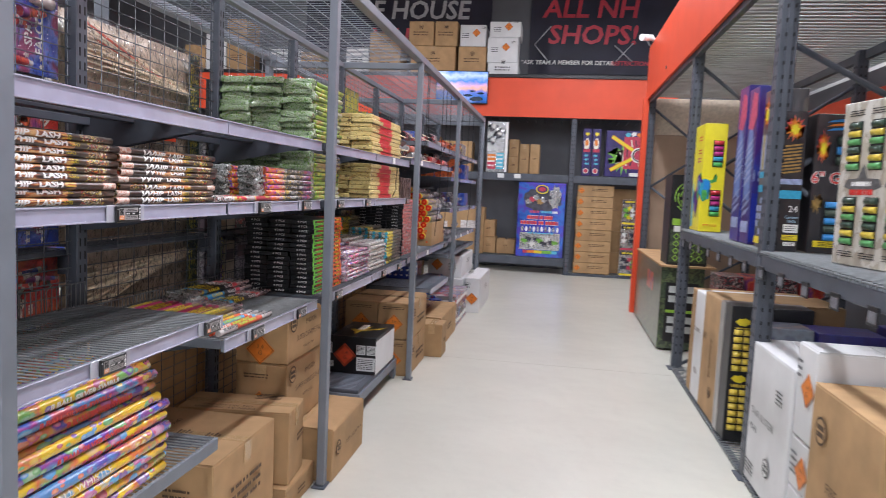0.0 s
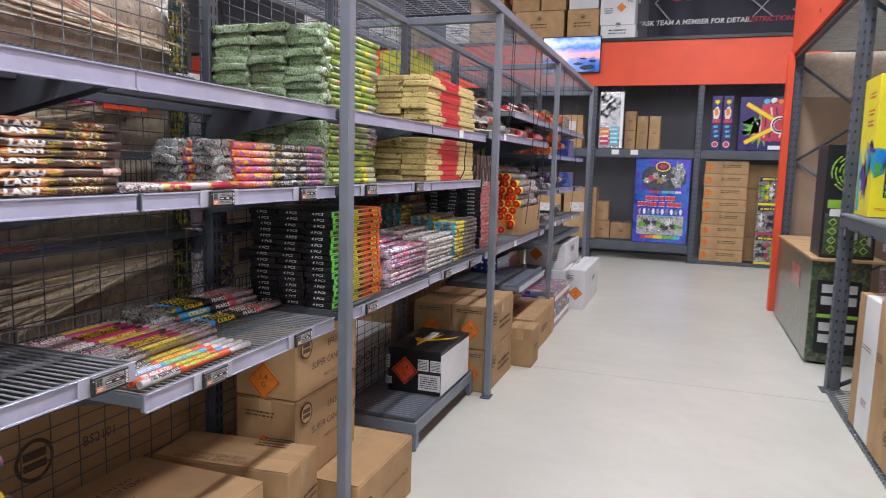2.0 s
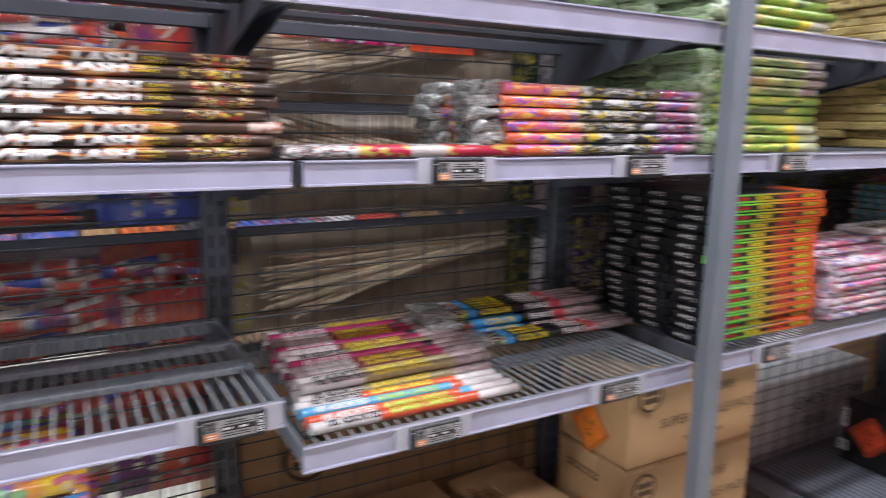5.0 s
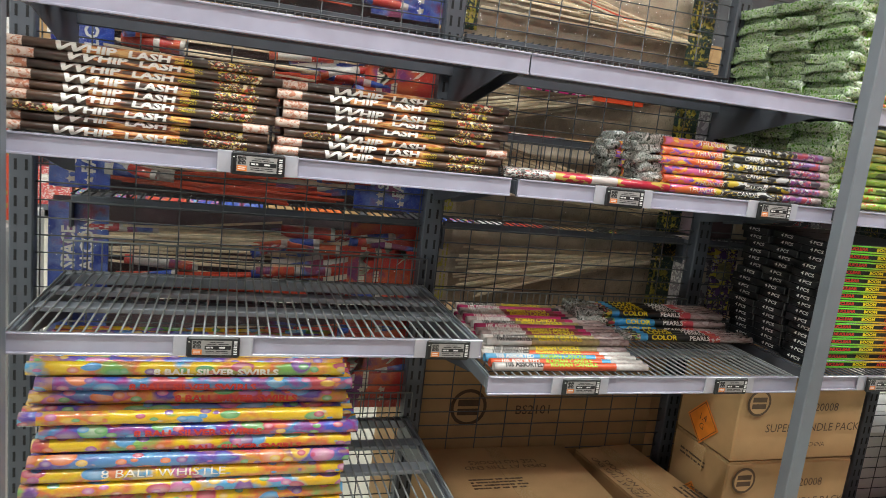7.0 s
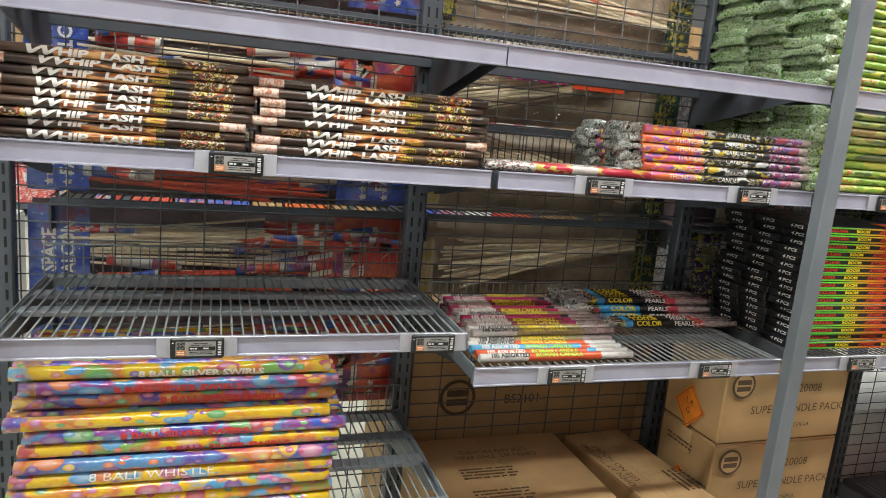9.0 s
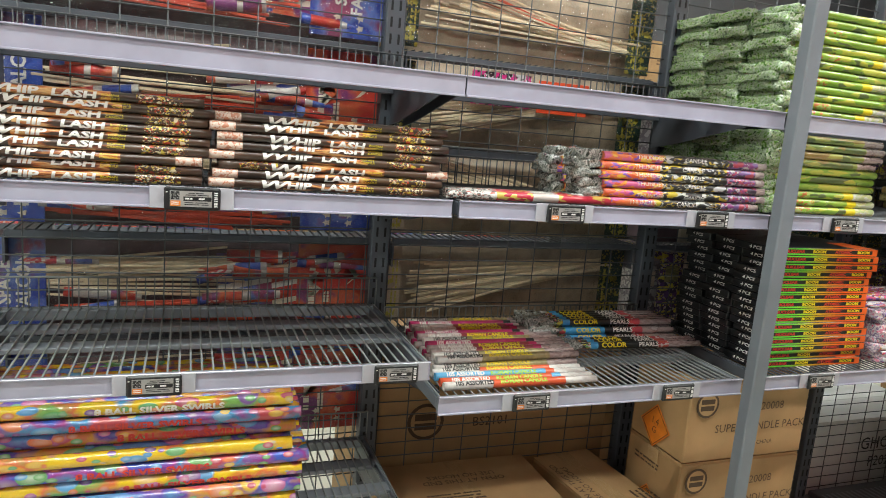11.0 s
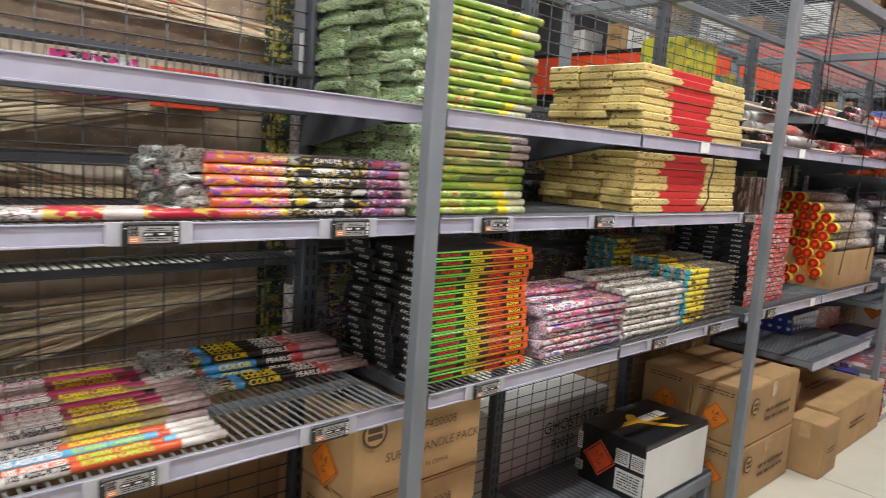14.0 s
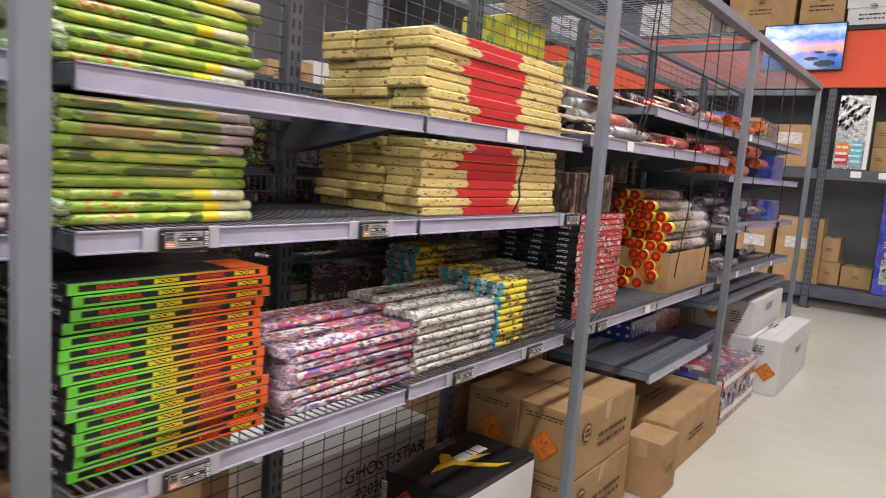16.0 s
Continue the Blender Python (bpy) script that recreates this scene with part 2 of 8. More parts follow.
# ---- mesh helpers ----
def box(bm, x0, y0, z0, x1, y1, z1, mi=0, c=0.0):
    """A box with chamfered edges c."""
    lo, hi = (x0, y0, z0), (x1, y1, z1)
    c = min(c, 0.45 * min(hi[i] - lo[i] for i in range(3)))
    if c <= 0:
        v = [bm.verts.new((hi[0] if i & 1 else lo[0], hi[1] if i & 2 else lo[1], hi[2] if i & 4 else lo[2])) for i in range(8)]
        for f in ((0, 4, 6, 2), (1, 3, 7, 5), (0, 1, 5, 4), (2, 6, 7, 3), (0, 2, 3, 1), (4, 5, 7, 6)):
            bm.faces.new([v[i] for i in f]).material_index = mi
        return
    v = {}
    for i in range(8):
        s = [(i >> k) & 1 for k in range(3)]
        for a in range(3):
            p = []
            for k in range(3):
                base = hi[k] if s[k] else lo[k]
                if k != a:
                    base += -c if s[k] else c
                p.append(base)
            v[i, a] = bm.verts.new(p)
    faces = []
    for a in range(3):
        b, d = (a + 1) % 3, (a + 2) % 3
        for s in (0, 1):
            ids = [(s << a) | (p << b) | (q << d) for p, q in ((0, 0), (1, 0), (1, 1), (0, 1))]
            faces.append([v[i, a] for i in (ids if s else ids[::-1])])
        for p in (0, 1):
            for q in (0, 1):
                i0 = (p << b) | (q << d)
                i1 = i0 | (1 << a)
                f = [v[i0, b], v[i1, b], v[i1, d], v[i0, d]]
                faces.append(f if p == q else f[::-1])
    for i in range(8):
        f = [v[i, 0], v[i, 1], v[i, 2]]
        faces.append(f if bin(i).count("1") % 2 else f[::-1])
    for f in faces:
        bm.faces.new(f).material_index = mi


def cyl(bm, p0, p1, r, n=8, mi=0, r1=None, caps=True):
    p0, p1 = Vector(p0), Vector(p1)
    d = (p1 - p0).normalized()
    a = d.orthogonal().normalized()
    b = d.cross(a)
    r1 = r if r1 is None else r1
    rings = []
    for p, rr in ((p0, r), (p1, r1)):
        rings.append([bm.verts.new(p + rr * (math.cos(2 * math.pi * i / n) * a + math.sin(2 * math.pi * i / n) * b)) for i in range(n)])
    for i in range(n):
        f = bm.faces.new((rings[0][i], rings[0][(i + 1) % n], rings[1][(i + 1) % n], rings[1][i]))
        f.material_index, f.smooth = mi, True
    if caps:
        bm.faces.new(rings[0][::-1]).material_index = mi
        bm.faces.new(rings[1]).material_index = mi


def hose(bm, pts, r, n=6):
    """A round cord through points."""
    rings = []
    for i, p in enumerate(pts):
        d = (pts[min(i + 1, len(pts) - 1)] - pts[max(i - 1, 0)]).normalized()
        a = d.cross(Vector((1, 0.3, 0.1))).normalized()
        b = d.cross(a)
        rings.append([bm.verts.new(p + r * (math.cos(2 * math.pi * k / n) * a + math.sin(2 * math.pi * k / n) * b)) for k in range(n)])
    for u, v in zip(rings, rings[1:]):
        for k in range(n):
            bm.faces.new((u[k], u[(k + 1) % n], v[(k + 1) % n], v[k])).smooth = True
    bm.faces.new(rings[0][::-1])
    bm.faces.new(rings[-1])


def data(name, bm, mats):
    me = bpy.data.meshes.new(name)
    bm.normal_update()
    bm.to_mesh(me)
    bm.free()
    for m in mats if isinstance(mats, (list, tuple)) else [mats]:
        me.materials.append(m)
    return me


def put(name, me, parent=None, label="", m=None, kind=""):
    ob = new(name, me)
    ob.parent = parent
    if m is not None:
        ob.matrix_basis = m
    return tagged(ob, label=label, kind=kind)


def part(name, bm, mats, parent, label="", m=None, kind=""):
    return put(name, data(name, bm, mats), parent, label, m, kind)


def thing(name, loc, label, category, group="", rz=0.0, rx=0.0, ry=0.0):
    ob = new(name)
    ob.empty_display_size = 0.05
    ob.matrix_basis = pose(*loc, rx, ry, rz)
    return tagged(ob, label=label, category=category, group=group)


def structure(name, bm, mats, label=""):
    return put(name, data(name, bm, mats), None, label, kind="structure")


LETTERS = {}


def letters(text, size, material, curve=0.0, stretch=1.0, shear=0.0, bold=0.0):
    """Flat lettering in the y-z plane that faces +x, its centre at the origin; curve: the radius of a tube along y that it is wrapped round."""
    key = (text, size, material.name, curve, stretch, shear, bold)
    if key in LETTERS:
        return LETTERS[key]
    cu = bpy.data.curves.new("letters", "FONT")
    cu.body, cu.size, cu.align_x, cu.align_y, cu.resolution_u, cu.shear, cu.offset = text, size, "CENTER", "CENTER", 2, shear, bold
    ob = bpy.data.objects.new("letters", cu)
    scene.collection.objects.link(ob)
    dg = bpy.context.evaluated_depsgraph_get()
    me = bpy.data.meshes.new_from_object(ob.evaluated_get(dg))
    bpy.data.objects.remove(ob)
    bpy.data.curves.remove(cu)
    bm = bmesh.new()
    bm.from_mesh(me)
    bpy.data.meshes.remove(me)
    if curve:
        for k in range(-4, 5):
            bmesh.ops.bisect_plane(bm, geom=bm.verts[:] + bm.edges[:] + bm.faces[:], plane_co=(0, k * size / 9, 0), plane_no=(0, 1, 0))
    for v in bm.verts:
        u, w = v.co.x * stretch, v.co.y
        if curve:
            a = w / curve
            v.co = (curve * math.cos(a), u, curve * math.sin(a))
        else:
            v.co = (0, u, w)
    me = data("letters", bm, material)
    LETTERS[key] = me
    return me


BAR = {}


def bars(n, w, h, material, seed=0):
    """Rows of small print that cannot be read: plain bars in the y-z plane, facing +x."""
    key = (n, w, h, material.name, seed)
    if key not in BAR:
        rnd = random.Random(seed + n)
        bm = bmesh.new()
        for i in range(n):
            z = h * (0.5 - (i + 0.5) / n)
            y = -w / 2
            while y < w / 2 - 0.1 * w:
                l = min(w * rnd.uniform(0.03, 0.09), w / 2 - y)
                box(bm, 0, y, z - 0.2 * h / n, 0.0008, y + l, z + 0.2 * h / n)
                y += l + (0.012 if rnd.random() < 0.75 else 0.05) * w
        BAR[key] = data("small_print", bm, material)
    return BAR[key]


FACING = {"x": pose(0, 0, 0), "-y": pose(0, 0, 0, 0, 0, -90), "y": pose(0, 0, 0, 0, 0, 90), "-x": pose(0, 0, 0, 0, 0, 180),
          "z": pose(0, 0, 0, 0, -90, 0)}


def shape(name, outline, material, thick=0.0012):
    """A flat printed shape in the y-z plane, facing +x."""
    bm = bmesh.new()
    front = [bm.verts.new((thick, y, z)) for y, z in outline]
    back = [bm.verts.new((0, y, z)) for y, z in outline]
    n = len(outline)
    bm.faces.new(front)
    for i in range(n):
        j = (i + 1) % n
        bm.faces.new((back[i], back[j], front[j], front[i]))
    bmesh.ops.triangulate(bm, faces=[f for f in bm.faces if len(f.verts) > 4])
    bmesh.ops.recalc_face_normals(bm, faces=bm.faces[:])
    return data(name, bm, material)


def burst(r0, r1, spikes, w=1.0, h=1.0, seed=1, fan=(0, 360)):
    """A ragged star outline, or a fan of flames."""
    rnd = random.Random(seed)
    pts = []
    for i in range(2 * spikes):
        a = math.radians(fan[0] + (fan[1] - fan[0]) * i / (2 * spikes - (0 if fan[1] - fan[0] >= 360 else 1)))
        r = (r1 * rnd.uniform(0.75, 1.0)) if i % 2 else r0 * rnd.uniform(0.85, 1.15)
        pts.append((w * r * math.cos(a), h * r * math.sin(a)))
    return pts


# ---- the large structure ----
def build_room():
    bm = bmesh.new()
    box(bm, -9.0, -7, -0.2, 5.6, 3.945, 0)
    box(bm, -9.0, 3.951, -0.2, 5.6, 12.6, 0)
    structure("floor", bm, FLOOR, "pale polished concrete floor with a saw-cut joint")
    bm = bmesh.new()
    box(bm, -9.0, 3.945, -0.2, 5.6, 3.951, -0.004)
    structure("floor_joint", bm, SLOT)
    bm = bmesh.new()
    box(bm, -9.0, 12.24, 0, 5.6, 12.44, 6.2)
    structure("wall_north", bm, WALL_GREY, "dark grey painted wall")
    # South and east walls are assumed, out of view, and return fill light.
    for name, b in (("wall_south", (-9.0, -7.2, 0, 5.6, -7, 6.2)), ("wall_west", (-9.2, -7.2, 0, -9.0, 12.44, 6.2)), ("wall_east", (5.6, -7.2, 0, 5.8, 12.44, 6.2))):
        bm = bmesh.new()
        box(bm, *b)
        structure(name, bm, WALL_GREY if name == "wall_west" else WALL_LIGHT, "dark grey wall" if name == "wall_west" else "light grey wall")
    bm = bmesh.new()
    box(bm, -9.2, -7.2, 6.2, 5.8, 12.44, 6.35)
    for y in np.arange(-6.5, 12.2, 1.5):
        box(bm, -9.0, y, 6.08, 5.6, y + 0.12, 6.2)
    structure("ceiling", bm, CEIL, "pale grey ceiling with beams")


# Unseen ceiling light, its place assumed; set stronger over the aisle.
def ceiling_light(x, y):
    t = thing("ceiling_light", (x, y, 5.3), "long white linear ceiling light", "lamp", "ceiling lights")
    bm = bmesh.new()
    box(bm, -0.09, -1.2, 0, 0.09, 1.2, 0.06, 0, 0.01)
    for s in (-0.9, 0.9):
        cyl(bm, (0, s, 0.06), (0, s, 0.9), 0.006)
    part("housing", bm, WHITE, t)
    bm = bmesh.new()
    box(bm, -0.07, -1.17, -0.025, 0.07, 1.17, -0.002, 0, 0.01)
    part("diffuser", bm, GLOW, t)
    lamp(x, y, 5.25, 0.3, 2.3, LAMP_WATTS * (1.7 if 0 < x < 2 else 1.0) * (0.4 if y > 8 else 1.0))


build_room()
# Assumed grid of lights; the row at y 9.0 is added to brighten the end wall.
for lx in (-6.2, -2.9, 1.5, 3.9):
    for ly in (-4.2, -0.9, 2.4, 5.7, 9.0):
        ceiling_light(lx, ly)

# ---- the shelving along the aisle ----
POSTS = (-1.09, 0.98, 3.082, 5.225, 7.625)
JOINTS = (-1.12, 0.0, 1.02, 2.03, 3.06, 4.11, 5.18, 6.36, 7.55)
FRONT = 0.07
BACK = -0.6
TOP = 2.56


def build_rack():
    rack = thing("shelving_rack", (0, 0, 0), "grey steel shelving rack with mesh back and mesh canopy", "shelving")
    for y in POSTS:
        bm = bmesh.new()
        box(bm, FRONT - 0.042, y - 0.025, 0.012, FRONT, y + 0.025, TOP, 0, 0.004)
        part("front_post", bm, STEEL, rack)
        bm = bmesh.new()
        box(bm, FRONT - 0.06, y - 0.045, 0, FRONT + 0.01, y + 0.045, 0.012, 0, 0.003)
        part("foot_plate", bm, DARK, rack)
        bm = bmesh.new()
        box(bm, -1.2, y - 0.02, TOP - 0.055, FRONT - 0.042, y + 0.02, TOP - 0.005, 0, 0.004)
        part("cross_beam", bm, STEEL, rack)
        bm = bmesh.new()
        box(bm, -1.25, y - 0.03, 0, -1.2, y + 0.03, TOP, 0, 0.004)
        part("far_post", bm, STEEL, rack)
    for x in (FRONT - 0.03, -1.225):
        bm = bmesh.new()
        box(bm, x - 0.03, -1.15, TOP, x + 0.03, 7.68, TOP + 0.055, 0, 0.004)
        part("top_rail", bm, STEEL, rack)
    for y in (-1.195, -0.025) + JOINTS[2:]:
        bm = bmesh.new()
        box(bm, BACK - 0.02, y - 0.03, 0.01, BACK + 0.03, y + 0.03, 2.5, 0, 0.004)
        for k in range(47):
            z = 0.1 + k * 0.05
            for s in (-0.013, 0.013):
                box(bm, BACK + 0.0285, y + s - 0.0035, z, BACK + 0.0312, y + s + 0.0035, z + 0.03, 1)
        part("slotted_upright", bm, [DARK, SLOT], rack)
        bm = bmesh.new()
        box(bm, BACK - 0.03, y - 0.035, 0, BACK + 0.25, y + 0.035, 0.04, 0, 0.004)
        part("base_leg", bm, DARK, rack)
    seams = (-1.195, -0.025) + JOINTS[2:]
    for a, b in zip(seams, seams[1:]):
        bm = bmesh.new()
        n = 9
        for i in range(n + 1):
            y = a + 0.04 + (b - a - 0.08) * i / n
            cyl(bm, (BACK, y, 0.12), (BACK, y, 2.48), 0.0022, 5)
        for k in range(48):
            z = 0.12 + 0.05 * k
            cyl(bm, (BACK + 0.004, a + 0.03, z), (BACK + 0.004, b - 0.03, z), 0.0022, 5)
        part("mesh_back_panel", bm, WIRE, rack, "dark welded wire mesh panel", kind="stuff")
    for a, b in zip(POSTS, POSTS[1:]):
        bm = bmesh.new()
        y = a + 0.05
        while y < b - 0.03:
            cyl(bm, (-1.19, y, TOP + 0.005), (FRONT - 0.06, y, TOP + 0.005), 0.0028, 4)
            y += 0.05
        x = -1.15
        while x < FRONT - 0.06:
            cyl(bm, (x, a + 0.03, TOP + 0.009), (x, b - 0.03, TOP + 0.009), 0.003, 4)
            x += 0.1
        part("canopy_mesh", bm, STEEL, rack, "grey wire mesh canopy panel", kind="stuff")
        bm = bmesh.new()
        box(bm, BACK - 0.02, a + 0.03, TOP - 0.05, BACK + 0.02, b - 0.03, TOP - 0.01, 0, 0.003)
        part("ridge_beam", bm, STEEL, rack)
    return rack


build_rack()
TAGS = {}


def tag_meshes():
    bm = bmesh.new()
    box(bm, 0, -0.056, -0.0245, 0.009, 0.056, 0.0245, 0, 0.004)
    TAGS["case"] = data("price_tag", bm, BLACK)
    bm = bmesh.new()
    box(bm, 0.009, -0.0445, -0.0165, 0.0096, 0.0385, 0.0165, 0)
    for k in range(7):
        for l in range(7):
            if (k * 7 + l * 5 + k * l) % 3 or (k in (0, 6) and l in (0, 6)):
                box(bm, 0.0096, -0.0425 + 0.0024 * k, -0.0015 + 0.0024 * l, 0.0099, -0.0403 + 0.0024 * k, 0.0007 + 0.0024 * l, 1)
    box(bm, 0.0096, -0.0435, -0.0155, 0.01, -0.0235, -0.004, 2)
    for z in (-0.0085, -0.0125):
        box(bm, 0.01, -0.0415, z, 0.0102, -0.0265, z + 0.0018, 3)
    box(bm, 0.0096, -0.018, -0.004, 0.01, 0.0375, 0.005, 1)
    for y, w in ((-0.015, 0.008), (-0.0055, 0.005), (0.012, 0.012)):
        box(bm, 0.01, y, -0.001, 0.0102, y + w, 0.0025, 3)
    for z, ws in ((0.0115, ((-0.008, 0.012), (0.006, 0.016))), (0.0075, ((-0.014, 0.02), (0.01, 0.022))), (-0.0085, ((-0.016, 0.018), (0.006, 0.024))), (-0.0125, ((-0.016, 0.03), (0.018, 0.014)))):
        for y, w in ws:
            box(bm, 0.0096, y, z, 0.0099, y + w, z + 0.0016, 1)
    for k in range(8):
        box(bm, 0.009, 0.043, -0.0155 + 0.004 * k, 0.0096, 0.05, -0.0155 + 0.004 * k + (0.0022, 0.003, 0.0014)[k % 3], 3)
    box(bm, 0.009, -0.052, 0.012, 0.0096, -0.049, 0.014, 3)
    TAGS["screen"] = data("tag_screen", bm, [PAPER, BLACK, ORANGE_LABEL, WHITE])
    bm = bmesh.new()
    box(bm, 0, -0.084, -0.0235, 0.0035, 0.084, 0.0235, 0, 0.001)
    TAGS["holder"] = data("tag_holder", bm, STRIP_CLEAR)


tag_meshes()


def wire_shelf(y0, y1, z, x0=BACK + 0.04, x1=0.0, lip=0.045, tags=(), strip=True, light=False, fence=True, tray=False, stickers=()):
    """A shelf between two uprights whose top is at z: wires across, a folded front edge with a price strip, and two brackets."""
    what = "solid grey steel shelf tray on brackets" if tray else "grey wire shelf on brackets"
    t = thing("wire_shelf" if not tray else "steel_shelf", (0, (y0 + y1) / 2, z), what + (" with a clear price strip" if strip else ""), "shelf", "shelves of the rack")
    h = (y1 - y0) / 2 - 0.004
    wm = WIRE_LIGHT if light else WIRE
    bm = bmesh.new()
    box(bm, x1 - 0.02, -h, -lip, x1 - 0.006, h, -0.003, 0, 0.002)
    box(bm, x0, -h, -0.035, x0 + 0.02, h, -0.006, 0, 0.002)
    for s in (-1, 1):
        a, b = sorted((s * h, s * (h - 0.012)))
        box(bm, x0 + 0.02, a, -0.04, x1 - 0.02, b, -0.006, 0, 0.002)
    if not tray:
        for x in (x0 + 0.15, x0 + 0.3):
            box(bm, x, -h + 0.012, -0.02, x + 0.05, h - 0.012, -0.007, 0, 0.002)
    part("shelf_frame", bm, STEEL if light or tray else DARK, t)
    if tray:
        bm = bmesh.new()
        box(bm, x0, -h, -0.006, x1 - 0.004, h, 0, 0, 0.002)
        part("tray", bm, DARK, t)
        bm = bmesh.new()
        for i in range(int(2 * h / 0.03)):
            y = -h + 0.02 + 0.03 * i
            box(bm, x0 + 0.03, y, 0.0, x1 - 0.05, y + 0.012, 0.0015, 0)
        part("ribbed_tread", bm, STEEL, t, kind="stuff")
    else:
        bm = bmesh.new()
        n = int(2 * h / 0.024)
        for i in range(n + 1):
            y = -h + 0.006 + (2 * h - 0.012) * i / n
            cyl(bm, (x0, y, -0.003), (x1 - 0.008, y, -0.003), 0.0026, 5)
        for x in (x0 + 0.004, x1 - 0.014):
            cyl(bm, (x, -h, -0.005), (x, h, -0.005), 0.003, 5)
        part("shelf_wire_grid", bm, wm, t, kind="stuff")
    if fence:
        bm = bmesh.new()
        for zz in (0.085,):
            cyl(bm, (x0 + 0.006, -h, zz), (x0 + 0.006, h, zz), 0.003, 5)
        n = int(2 * h / 0.024)
        for i in range(n + 1):
            y = -h + (2 * h) * i / n
            cyl(bm, (x0 + 0.006, y, -0.003), (x0 + 0.006, y, 0.085), 0.0022, 4)
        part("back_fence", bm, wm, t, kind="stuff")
    for s in (-1, 1):
        bm = bmesh.new()
        y = s * (h - 0.02)
        v = [bm.verts.new((xx, yy, zz)) for yy in (y - 0.0015, y + 0.0015) for xx, zz in ((x0 - 0.012, -0.008), (x0 - 0.012, -0.13), (x0 + 0.1, -0.115), (x1 - 0.12, -0.045), (x1 - 0.05, -0.008))]
        bm.faces.new(v[:5][::-1])
        bm.faces.new(v[5:])
        for i in range(5):
            j = (i + 1) % 5
            bm.faces.new((v[i], v[j], v[5 + j], v[5 + i]))
        part("bracket", bm, DARK, t)
    if strip:
        bm = bmesh.new()
        box(bm, x1 - 0.006, -h, -lip, x1 - 0.0035, h, 0.0, 0)
        box(bm, x1 - 0.006, -h, -0.004, x1 + 0.002, h, 0.0, 0, 0.001)
        box(bm, x1 - 0.006, -h, -lip, x1 + 0.002, h, -lip + 0.005, 0, 0.001)
        part("price_strip", bm, STRIP, t, "clear lilac-grey plastic price strip")
    for y in tags:
        d = put("price_tag", TAGS["case"], t, "black electronic price tag", pose(x1 + 0.004, y - (y0 + y1) / 2, -lip / 2))
        put("tag_screen", TAGS["screen"], d)
        put("tag_holder", TAGS["holder"], t, "", pose(x1, y - (y0 + y1) / 2, -lip / 2 + 0.001))
    for y in stickers:
        bm = bmesh.new()
        box(bm, 0, -0.035, -0.021, 0.002, 0.035, 0.021)
        part("paper_label", bm, WHITE, t, "white paper price label", pose(x1 + 0.002, y - (y0 + y1) / 2, -lip / 2))
    return t


def build_shelves():
    J = JOINTS
    a, b = J[0] + 0.035, J[2] - 0.02
    # first two bays
    for y0, y1 in ((J[0] + 0.03, J[1] - 0.006), (J[1] + 0.006, J[2] - 0.03)):
        wire_shelf(y0 + (0.003 if y0 < 0 else -0.008), y1 + (0.008 if y0 < 0 else 0), 1.784, lip=0.05)
        wire_shelf(y0, y1, 1.489, tags={True: (-0.6,), False: (0.3, 0.77)}[y0 < -0.5], lip=0.044)
    wire_shelf(J[0] + 0.03, J[1] - 0.03, 1.082, light=True, lip=0.047, tags=(-0.67, -0.125), x1=0.005)
    wire_shelf(J[1] - 0.005, J[2] - 0.03, 0.984, light=True, lip=0.05, tags=(0.26, 0.74))
    wire_shelf(J[0] + 0.03, J[1] - 0.03, 0.625, light=True, lip=0.05, strip=False)
    # bays three and four
    for y0, y1, tg, st in ((J[2] + 0.05, J[3] - 0.006, (1.28, 1.83), ()), (J[3] + 0.006, J[4] - 0.03, (2.97,), (2.49,))):
        wire_shelf(y0, y1, 1.784, lip=0.05, stickers=st)
        wire_shelf(y0, y1, 1.489, tags=tg, lip=0.044)
    wire_shelf(J[2] + 0.05, J[3] - 0.006, 0.986, lip=0.046, tags=(1.3,))
    wire_shelf(J[3] + 0.006, J[4] - 0.03, 0.992, lip=0.046, tags=(2.3, 2.767))
    # bays five and six
    for y0, y1, st in ((J[4] + 0.04, J[5] - 0.006, (3.5,)), (J[5] + 0.006, J[6] - 0.03, ())):
        wire_shelf(y0, y1, 1.812, lip=0.05, stickers=st)
        wire_shelf(y0, y1, 1.0, lip=0.046, tags=(3.372,) if y0 < 3.5 else (4.9,), stickers=(3.95,) if y0 < 3.5 else ())
    wire_shelf(J[5] - 0.3, J[6] - 0.03, 2.0, lip=0.05, tray=True)
    wire_shelf(3.985, 5.01, 0.625, tray=True, lip=0.05, strip=True, x1=0.045)
    # bays seven and eight
    for y0, y1 in ((J[6] + 0.04, J[7] - 0.006), (J[7] + 0.006, J[8] - 0.04)):
        wire_shelf(y0, y1, 2.0, lip=0.05, stickers=(5.6,) if y0 < 6 else ())
        wire_shelf(y0, y1, 1.71, lip=0.046)
        wire_shelf(y0, y1, 1.36, lip=0.046, tags=(5.8,) if y0 < 6 else (6.9,))
        wire_shelf(y0, y1, 1.03, lip=0.046, stickers=(5.7, 6.15) if y0 < 6 else (6.8,))
        wire_shelf(y0, y1, 0.84, lip=0.046, tray=True, strip=False)
    base_shelf(2.035, 3.1)


